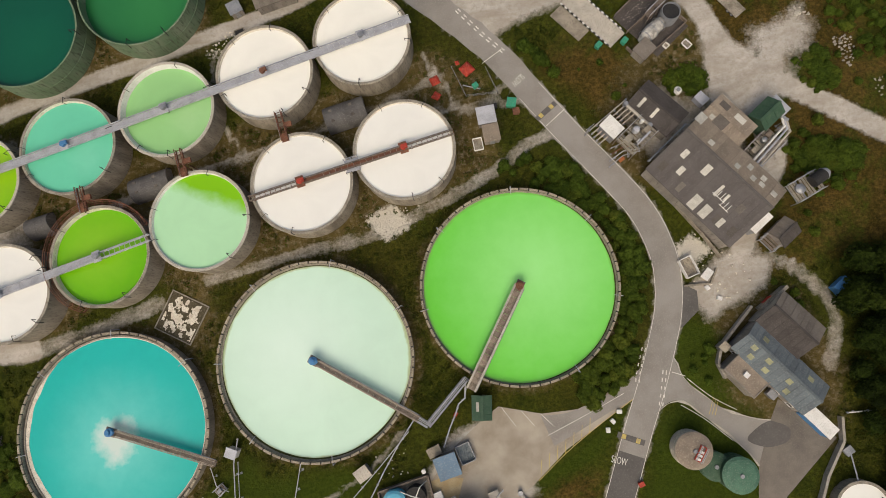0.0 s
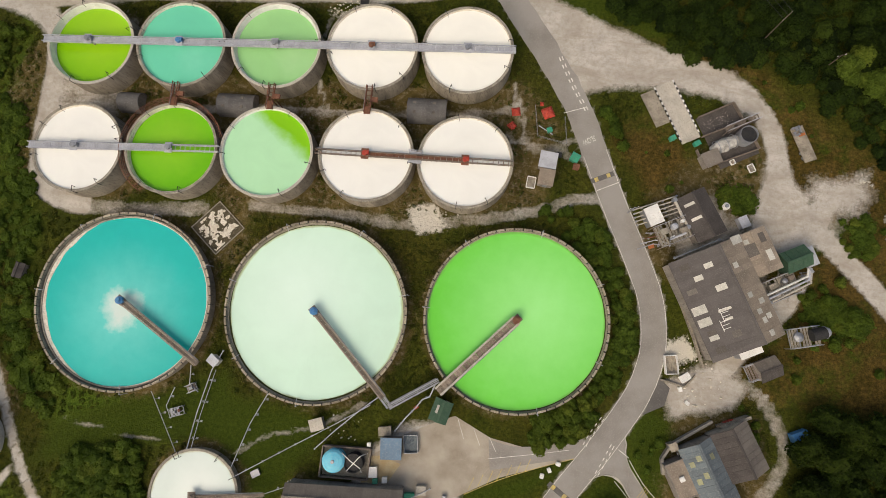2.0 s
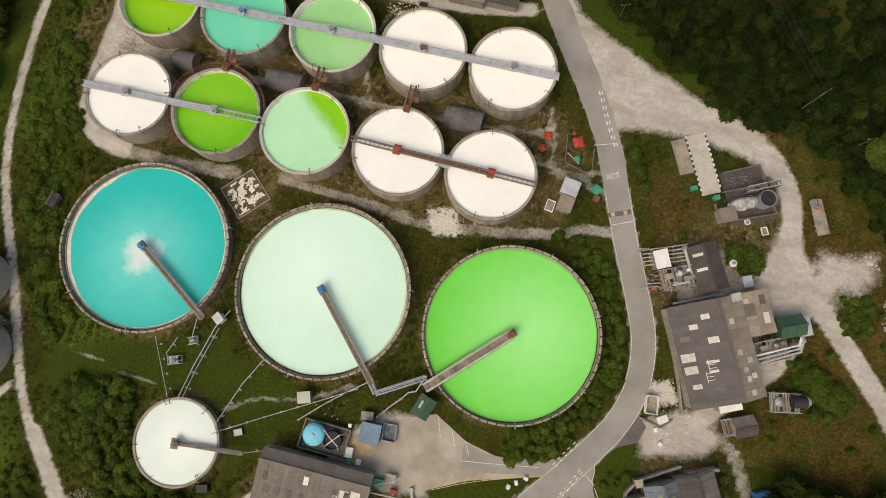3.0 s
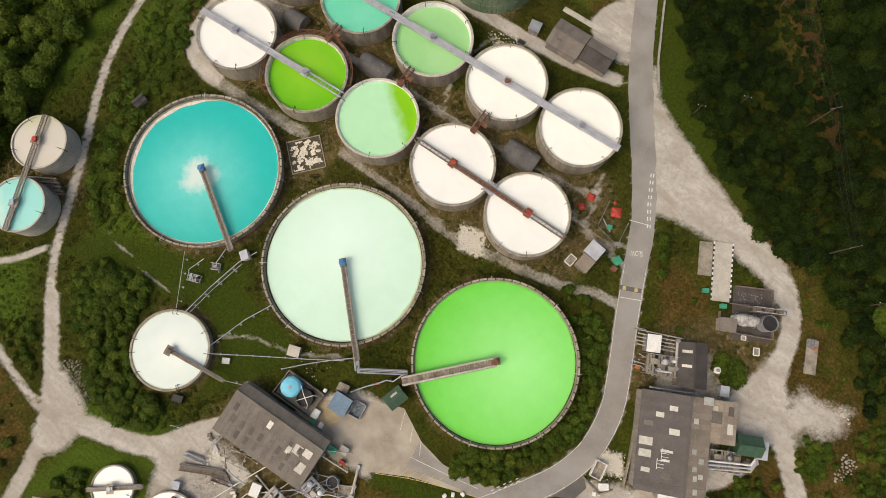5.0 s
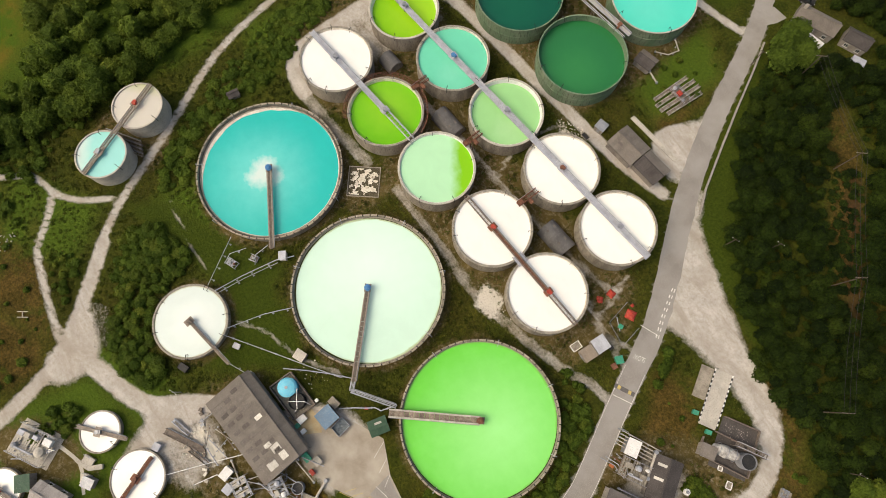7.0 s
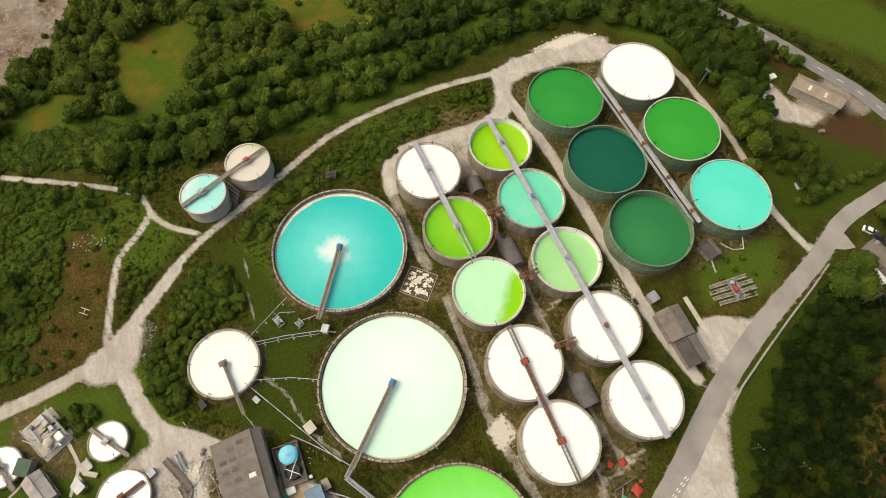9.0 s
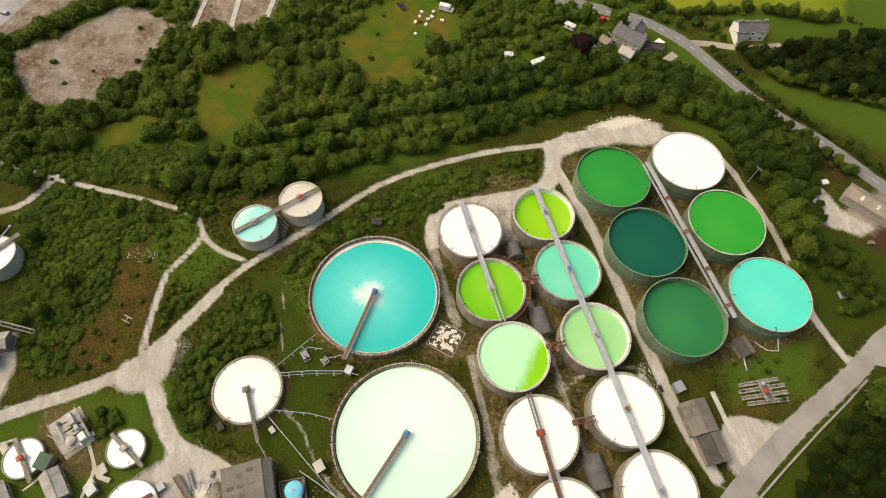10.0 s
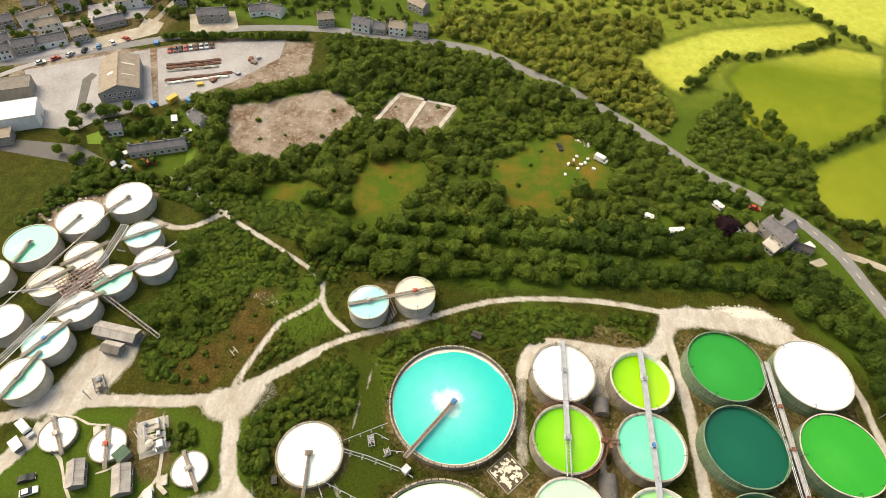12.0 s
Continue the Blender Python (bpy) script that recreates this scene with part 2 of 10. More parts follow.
def disc(bm, r, z, seg=64, rings=5):
    prev = None
    mid = bm.verts.new((0, 0, z))
    for k in range(1, rings + 1):
        ring = [bm.verts.new((r * k / rings * math.cos(2 * math.pi * i / seg), r * k / rings * math.sin(2 * math.pi * i / seg), z)) for i in range(seg)]
        for i in range(seg):
            j = (i + 1) % seg
            bm.faces.new((mid, ring[i], ring[j])) if prev is None else bm.faces.new((prev[i], ring[i], ring[j], prev[j]))
        prev = ring


def smooth_line(pts, step=2.0):
    """A rounded polyline through the points, with even steps."""
    p = [Vector((*q[:2], 0)) for q in pts]
    p = [p[0] * 2 - p[1], *p, p[-1] * 2 - p[-2]]
    out = []
    for i in range(1, len(p) - 2):
        n = max(2, int((p[i + 1] - p[i]).length / step))
        for k in range(n):
            t = k / n
            a, b, c, d = p[i - 1], p[i], p[i + 1], p[i + 2]
            out.append(0.5 * (2 * b + (c - a) * t + (2 * a - 5 * b + 4 * c - d) * t * t + (3 * b - a - 3 * c + d) * t ** 3))
    return out + [p[-2]]


def ribbon(bm, pts, width, z=0.03, depth=0.12, offset=0.0, ragged=0.0):
    """A slab that follows a line; width is a number or one for each end."""
    line = smooth_line(pts) if len(pts) > 2 else [Vector((*q[:2], 0)) for q in pts]
    w0, w1 = width if isinstance(width, (tuple, list)) else (width, width)
    rows = []
    for i, q in enumerate(line):
        d = (line[min(i + 1, len(line) - 1)] - line[max(i - 1, 0)]).normalized()
        side = Vector((-d.y, d.x, 0))
        w = (w0 + (w1 - w0) * i / (len(line) - 1)) / 2
        l = w + offset + ragged * noise.noise(q * 0.45)
        r = -w + offset + ragged * noise.noise(q * 0.45 + Vector((9, 4, 2)))
        rows.append([bm.verts.new(q + side * s + Vector((0, 0, h))) for s, h in ((l, z - depth), (l, z), (r, z), (r, z - depth))])
    for a, b in zip(rows, rows[1:]):
        for k in range(3):
            bm.faces.new((a[k], b[k], b[k + 1], a[k + 1]))


def slab(bm, pts, z, depth):
    top = [bm.verts.new((x, y, z)) for x, y in pts]
    low = [bm.verts.new((x, y, z - depth)) for x, y in pts]
    bm.faces.new(top)
    for i in range(len(pts)):
        j = (i + 1) % len(pts)
        bm.faces.new((top[i], low[i], low[j], top[j]))


def rail(bm, a, b, height=1.0, gap=2.0, r=0.035):
    """Hand rail with posts between two points."""
    a, b = Vector(a), Vector(b)
    n = max(1, round((b - a).length / gap))
    up = Vector((0, 0, height))
    for i in range(n + 1):
        p = a.lerp(b, i / n)
        beam(bm, p, p + up, r * 2, r * 2)
    beam(bm, a + up, b + up, r * 2, r * 2)
    beam(bm, a + up / 2, b + up / 2, r * 1.6, r * 1.6)


# ---- ground: one sheet with patches of turf, heath, gravel and clay ----
ROAD = [(-50, 190), (-45, 166), (-42.5, 150.5), (-40.0, 137), (-37.4, 129.5), (-32.4, 120.9), (-28.1, 111.3), (-22.6, 98.2), (-15.9, 84.6), (-8.8, 72.3), (-2.0, 62.4), (4.2, 53.4), (9.6, 44.6), (13.5, 35.4),
        (17.8, 25.4), (22.3, 15.8), (26.1, 6.6), (27.1, -1.6), (26.4, -6.6), (24.6, -11.8), (21.6, -17.1), (17.2, -23.9), (12.8, -30.0), (8.2, -36.8), (2.8, -44.8), (-6, -58)]
VILLAGE_ROAD = [(-20, 180), (-56, 171.5), (-74, 166.5), (-86, 160.5), (-104.5, 151.3), (-116, 143), (-129, 136), (-142, 131), (-156, 125.5), (-165, 119.5), (-172.5, 112.5), (-177, 105), (-183.5, 95.4), (-191, 81.3), (-214.5, 55.3), (-235, 28), (-246, 8),
                (-257, -12), (-260, -34), (-260, -67), (-259, -96), (-251, -131), (-237, -158), (-222, -183), (-211, -203), (-198, -228)]
TRACKS = [([(-86.7, -48.7), (-94.4, -38.8), (-104.6, -18.1), (-115.2, 2.7), (-119.5, 20), (-121.6, 40), (-121, 59.8)], 1.9), ([(-121, 59.8), (-124, 76), (-121, 96), (-106, 113.5), (-92, 116), (-77.5, 117.8), (-59.3, 116.7), (-48.2, 115.5), (-35, 118)], 2.1), ([(-121, 59.8), (-111.9, 59.4), (-95.3, 62.5), (-76.2, 64.2), (-58.9, 65.0), (-43, 66.2), (-28.3, 67.0), (-14, 70)], 3.2), ([(-97.2, -39.2), (-102, -46), (-107.8, -49.7), (-114.1, -51.5), (-118.5, -57.5), (-125, -70), (-132, -84.5), (-138, -96), (-150, -118)], 1.5), ([(-107.5, -49.6), (-102.2, -54), (-96.8, -59.8), (-87, -63), (-75, -66)], 1.7), ([(-137, -93), (-129.5, -100), (-127, -107), (-129.2, -116)], 2.0)]
TRACKS += [([(-70, -66), (-62.1, -62.2), (-55.9, -60.6), (-48.2, -57.0), (-44.1, -51), (-40, -46)], 4.2), ([(-66, -104), (-52, -112), (-40, -118), (-25, -124)], 4.5), ([(4, 62), (15, 57.7), (24, 56.5), (33.3, 55), (43, 50.5), (49, 42), (51, 32), (58.3, 22.5), (66.4, 14.6), (76, 4), (92, -14)], 4.2), ([(14.7, 25.8), (9.5, 25.2), (3, 22.4), (-6.7, 19.9), (-16.2, 18.3), (-24.3, 17.3), (-43.1, 18.2), (-56, 18.6)], 2.2), ([(-92, 15.2), (-101, 18), (-103.5, 27), (-103.5, 38), (-104, 50), (-108, 58)], 4.2), ([(8.5, 37.5), (1, 34.5), (-2, 42), (-4, 49)], 1.2)]
TRACKS += [([(12, 33), (6, 35), (-4, 36.8), (-12, 40)], 1.2), ([(37, -5), (41, -6.5), (47, -9.5), (51, -15.5), (52, -22), (48, -29)], 2.4), ([(40, -5), (45, -1), (50, 6), (52, 14)], 2.6), ([(-76, 37), (-56, 39.5), (-36, 39.8), (-14, 41.5), (-2, 43.5)], 1.5), ([(-44, 62), (-46.5, 50), (-42.5, 40)], 0.9), ([(-22, 76), (-26, 80), (-24, 86), (-20, 87)], 2.6), ([(-97, -28.2), (-87.6, -28.0), (-77, -29.5), (-67, -30.3)], 0.5), ([(-28, -19), (-36, -24), (-46, -27), (-52, -31)], 0.8), ([(-66, 17), (-74, 15.8), (-82, 15.4), (-93, 15.2)], 3.0)]
TRACKS += [([(55.4, 13), (52.3, 6.7), (47.3, 1.6), (42.4, -4.6), (38.2, -8.7)], 2.2), ([(-48, -134), (-58, -118), (-64, -100), (-67, -82), (-69.5, -71), (-75.5, -61.2), (-82, -53.5), (-88.5, -46.4)], 3.4)]
GRAVEL = [[(-68, -73.4), (-71, -67), (-76, -63.5), (-76.5, -56.3), (-69.3, -58), (-65, -60.3), (-54.6, -59.5), (-60, -62.3), (-63.4, -65), (-64, -71)], [(-119, 57.8), (-125, 66), (-124, 77.6), (-124, 94), (-117.4, 101), (-114, 94), (-117, 82.5), (-117, 70.5), (-115, 63), (-102.5, 56.3), (-106, 52.3), (-115.5, 57)], [(-56.4, -121), (-62.6, -118.6), (-66.7, -114.4), (-77, -112), (-80.5, -108.5), (-76, -101), (-72, -102.5), (-65, -102), (-62.8, -102.4), (-60, -109), (-56, -114.5)], [(-87, 135.5), (-77, 131), (-68.7, 144), (-71.4, 150), (-79.4, 143), (-87, 142)]]
GRAVEL += [[(-8, 68), (4, 54.5), (9.5, 46.5), (14.9, 49.2), (28.2, 50.1), (38.3, 48.7), (44.9, 44.5), (47, 49), (41.7, 54.6), (30.8, 57.3), (13, 64.6), (-2.6, 71.6), (-8, 79)], [(40, 20), (44.5, 22.5), (46, 30), (48, 38), (56, 30), (62, 22), (52, 16.5), (47, 19)], [(28, -9.5), (37, -4.5), (46, -8), (43, -13), (35, -15), (30.5, -16)], [(-126, 74), (-128, 92), (-122, 101), (-117, 96), (-119, 76)], [(-26.7, 79), (-23, 92.5), (-27, 102), (-22, 98), (-16, 86), (-14, 76), (-15.5, 73.6), (-24.6, 75.7)], [(-73, -70), (-68.5, -73), (-65, -64), (-71, -61)]]
GRAVEL += [[(-52, -60), (-38, -46), (-38, -58), (-41, -72), (-46, -60)], [(-70, -108), (-84, -104), (-87, -98), (-76, -97), (-66, -100)], [(-20, -22), (-12, -20.5), (-7, -36), (-30, -38), (-27, -28)], [(-46, -50), (-36, -46), (-28, -49), (-26, -60), (-40, -68), (-46, -60)], [(56.1, 34.7), (61.3, 34.5), (67.8, 36.5), (68.8, 30.3), (66.5, 26.7), (62.7, 25.7), (61.4, 21.5), (55, 26)], [(32, 11), (37, 8), (52, 0), (48, 20), (38, 30), (26, 26)], [(-94, 17), (-101, 19.5), (-104, 26), (-105, 38), (-104.5, 50), (-101, 58), (-92, 60.5), (-86, 57), (-87, 40), (-88, 22)]]
CLAY_PATCH = [[(-38.2, -52.6), (-37.4, -50.4), (-29.4, -49.3), (-27.9, -50.2), (-29.3, -53), (-34.6, -53.8)], [(-24, 21), (-21, 15.5), (-15.5, 16.5), (-17.5, 22)], [(-45, 62.5), (-39, 58), (-36, 62)], [(28.5, -2), (33, 0), (36, -4), (31, -5.5)],
              [(-126, 76), (-128, 88), (-125, 97), (-123, 84)]]
BARE = [[(-181, -109.7), (-195, -112.8), (-200.4, -97.5), (-212, -81), (-212, -71), (-199, -58.5), (-184.5, -66.4), (-176, -71), (-165, -88), (-168.7, -102.7)], [(-199, -54), (-218, -46), (-213, -19), (-194, -25), (-192, -40)],
        [(-170, -205), (-175, -160), (-190, -140), (-222, -88), (-248, -92), (-243, -130), (-226, -165), (-215, -215)],
        [(-120, -160), (-138, -140), (-146, -120), (-140, -118), (-118, -148)], [(-84, 160), (-68, 166), (-66, 150), (-76, 141), (-80, 146)]]
TOWN_GROUND = [(-190, -240), (-262, -250), (-290, -215), (-262, -160), (-240, -164), (-222, -186), (-205, -206)]
RED_SOIL = [[(11, 111), (17, 103), (24, 96.5), (31, 87.5), (37.5, 83.5), (44.3, 75), (37.2, 86.5), (20.3, 105), (14, 111)], [(-73.6, 156), (-60, 165), (-52.6, 158.8), (-60, 150), (-67, 142.9), (-70.8, 150.9)], [(-96, 155), (-118, 135), (-113, 133), (-90, 149)]]
FIELD = [[(-335, 5), (-335, 100), (-345, 140), (-400, 120), (-560, 160), (-700, 20), (-700, -300), (-420, -220), (-345, -70)], [(-268, 57), (-283, 74), (-303, 102), (-312, 126), (-323, 158), (-316, 165), (-305, 164), (-289, 133), (-276, 101), (-257, 89.5), (-240, 79), (-248, 71), (-259, 63)], [(-262, 102), (-275, 112), (-288, 138), (-300, 162), (-297, 186), (-243, 169), (-210, 128), (-214, 117), (-223, 103), (-248, 105)], [(-198, 122.7), (-211, 137), (-232, 168), (-205, 219), (-160, 194), (-165, 175.5), (-171, 159.6), (-175.5, 126.4), (-189, 121)]]
FIELD += [[(-345, 151), (-400, 130), (-430, 260), (-305, 189), (-315, 173), (-332, 160)], [(-300, 190), (-280, 240), (-420, 330), (-410, 260), (-310, 194)]]
HEATH_WEST = [(-81, -71), (-92.4, -73.6), (-100.7, -73.2), (-107.5, -71.9), (-107, -62.5), (-103, -55), (-95, -59.5), (-84.3, -64.4), (-76.4, -65.8), (-75.9, -69.8)]
HEATH = [[(-157.8, -53), (-170.9, -49.5), (-177, -39), (-175, -26), (-162.5, -28), (-144, -35), (-140, -42.4), (-147, -49)], [(-167, -3), (-180, -2), (-193, 11), (-205, 27), (-195, 41), (-186, 47), (-175, 40), (-165, 18.6)], HEATH_WEST, [(-76.8, -84), (-84, -80), (-88.2, -74.6), (-76, -69.1), (-71, -73.6), (-71, -80)], [(28, 46), (16, 40), (28, 22), (36, 32)], [(48, 52), (76, 34), (84, 4), (72, -12), (44, -11), (40, 0), (48, 20)], [(-10, -48), (6, -38), (-2, -31), (-16, -38)], [(10, 64), (40, 60), (66, 40), (52, 40), (38, 55)]]
HEATH += [[(-134, -30), (-125, -18), (-124, 4), (-131, 2)], [(-140, 100), (-150, 60), (-146, 58), (-134, 104)], [(-24, 80), (-36, 84), (-44, 96), (-40, 112), (-28, 104)], [(7, 107), (12.5, 114), (33, 89), (29, 84)], [(-4, 117), (-3, 124), (13, 114), (8, 107)], [(-136, -69), (-131, -80), (-137, -92), (-140, -80)], [(30, 10), (22, 20), (27, 26), (34, 16)]]


SOIL = [[(-84, 34), (-84, 44), (-2, 49), (6, 40), (4, 24), (-12, 19), (-62, 17), (-68, 30)], [(-66, 16), (-56, 18), (-56, 8), (-62, 4), (-68, 10)], [(-114, 62), (-114, 112), (-44, 116), (-40, 88), (-44, 64)],
        [(-40, -34), (-44, -48), (-34, -62), (-10, -52), (-14, -36)], [(20, 14), (26, 28), (46, 48), (50, 34), (44, 24), (30, 12)], [(32, -14), (30, -30), (44, -42), (50, -30), (47, -14)], [(-66, -88), (-50, -92), (-44, -74), (-58, -74)], TOWN_GROUND]
SOIL_RINGS = [(0, 0, 17.5), (-39.2, -2.1, 18), (-78.2, -3.7, 18), (-58.5, -39.2, 8.7), (-92, 37, 20), (-108, -27, 9)]
GLADES = [[(-151, -87.4), (-155.3, -84.5), (-158.3, -66), (-151.6, -62), (-146, -75)], [(-160.4, 0), (-164.5, 6), (-163.5, 27), (-158, 25), (-156, 6.5)], [(-143.3, -120.5), (-146, -92), (-144, -70), (-140, -48.5), (-132, -50.5), (-130, -66), (-134.7, -92), (-139.7, -116.7)]]
MEADOW = GLADES[:2] + [[(-158, -54), (-178, -43), (-176, -25), (-152, -33), (-143, -46)], [(-172, -8), (-193, 11), (-207, 29), (-190, 44), (-168, 40), (-164, 16)], [(-150, -72), (-160, -84), (-152, -90), (-144, -78)], [(-160, 60), (-168, 84), (-176, 80), (-168, 56)],
          [(-140, 104), (-150, 66), (-143, 64), (-133, 100)], [(-148, 142), (-160, 134), (-168, 144), (-160, 160), (-148, 156)], [(-176, -128), (-160, -150), (-152, -134), (-166, -112)]]
WOOD_FLOOR = [[(-150, -118), (-128, -62), (-121, -31), (-124.5, 2), (-128, 40), (-134, 95), (-104, 122), (-106, 140), (-146, 132), (-196, 116), (-240, 96), (-276, 52), (-330, 0), (-330, -90), (-222, -80), (-196, -132)], [(-125, -104), (-134, -88), (-113, -57), (-102, -86), (-88, -97)]]
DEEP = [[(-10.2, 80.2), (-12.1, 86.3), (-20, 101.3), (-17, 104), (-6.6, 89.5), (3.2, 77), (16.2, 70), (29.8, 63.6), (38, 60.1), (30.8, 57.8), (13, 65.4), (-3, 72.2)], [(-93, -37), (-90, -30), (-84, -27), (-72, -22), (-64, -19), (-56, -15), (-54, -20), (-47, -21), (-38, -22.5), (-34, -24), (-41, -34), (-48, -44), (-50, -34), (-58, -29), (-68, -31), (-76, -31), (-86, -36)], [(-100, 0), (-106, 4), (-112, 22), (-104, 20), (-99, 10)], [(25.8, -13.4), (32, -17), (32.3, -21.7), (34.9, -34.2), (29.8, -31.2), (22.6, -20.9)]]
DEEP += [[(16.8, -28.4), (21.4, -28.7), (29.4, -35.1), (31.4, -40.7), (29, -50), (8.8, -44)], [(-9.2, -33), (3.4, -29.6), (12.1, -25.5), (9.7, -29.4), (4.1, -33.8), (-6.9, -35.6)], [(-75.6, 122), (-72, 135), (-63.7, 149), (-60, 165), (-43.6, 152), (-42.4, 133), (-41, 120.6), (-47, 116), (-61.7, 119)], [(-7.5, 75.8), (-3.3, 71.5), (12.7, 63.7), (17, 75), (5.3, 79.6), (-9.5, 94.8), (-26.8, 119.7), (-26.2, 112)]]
LUSH = [[(-63, -64), (-48, -62), (-40, -66), (-36, -118), (-54, -116), (-63, -100), (-66, -80)], [(-44, -62), (-60, -63), (-72, -61), (-62, -56), (-50, -50)], [(-130, -60), (-122, -30), (-119, 0), (-124, 36), (-128, 36), (-127, 0), (-128, -30), (-136, -60)], [(-118, -56), (-110, -50), (-98, -62), (-104, -66)], [(-112, -52), (-98, -42), (-88, -55), (-96, -60)], [(-60, -64), (-60, -74), (-50, -78), (-40, -72), (-44, -62)], [(24, -16), (31, -19), (31, -30), (24, -26)], [(-30, 82), (-44, 84), (-42, 112), (-28, 104)], [(-90, -30), (-72, -22), (-90, -20)]]
LUSH += [[(-118, 14), (-112, 56), (-108, 40), (-108, 10)], [(-62, -96), (-44, -104), (-42, -116), (-60, -112)], [(-137, 136.5), (-113, 156), (-88, 178), (-60, 192), (-66, 206), (-109, 193), (-121, 169), (-135, 146)], [(-262, -160), (-310, -170), (-292, -60), (-266, -46), (-258, -120)], [(-158, -150), (-190, -130), (-176, -110), (-150, -118)], [(-240, 60), (-345, -20), (-700, -20), (-700, 500), (-150, 400), (-150, 160), (-190, 120)]]


def inside(poly, X, Y):
    """Signed distance to a polygon, positive inside."""
    d, sign = np.full(X.shape, 1e9), np.zeros(X.shape, bool)
    for (x0, y0), (x1, y1) in zip(poly, poly[1:] + poly[:1]):
        dx, dy = x1 - x0, y1 - y0
        t = np.clip(((X - x0) * dx + (Y - y0) * dy) / (dx * dx + dy * dy), 0, 1)
        d = np.minimum(d, np.hypot(X - x0 - t * dx, Y - y0 - t * dy))
        if dy:
            sign ^= ((y0 > Y) != (y1 > Y)) & (X < dx * (Y - y0) / dy + x0)
    return np.where(sign, d, -d)


def away(line, X, Y):
    """Distance to a rounded line."""
    d = np.full(X.shape, 1e9)
    q = [(v.x, v.y) for v in smooth_line(line, 6.0)]
    for (x0, y0), (x1, y1) in zip(q, q[1:]):
        near = (np.abs(X - (x0 + x1) / 2) < 24) & (np.abs(Y - (y0 + y1) / 2) < 24)
        if not near.any():
            continue
        dx, dy = x1 - x0, y1 - y0
        xs, ys = X[near], Y[near]
        t = np.clip(((xs - x0) * dx + (ys - y0) * dy) / (dx * dx + dy * dy + 1e-9), 0, 1)
        d[near] = np.minimum(d[near], np.hypot(xs - x0 - t * dx, ys - y0 - t * dy))
    return d


def cover(polys, X, Y, blend):
    out = np.zeros(X.shape)
    for p in polys:
        out = np.maximum(out, np.clip(0.5 + inside(p, X, Y) / blend, 0, 1))
    return out


def spread(a, b, step, far):
    """Even steps from a to b, then ever longer ones out to the horizon."""
    core, s, lo, hi = list(np.arange(a, b, step)), step, [], []
    x = a
    while x > -far:
        s *= 1.35
        x -= s
        lo.append(x)
    s, x = step, core[-1]
    while x < far:
        s *= 1.35
        x += s
        hi.append(x)
    return np.array(lo[::-1] + core + hi)


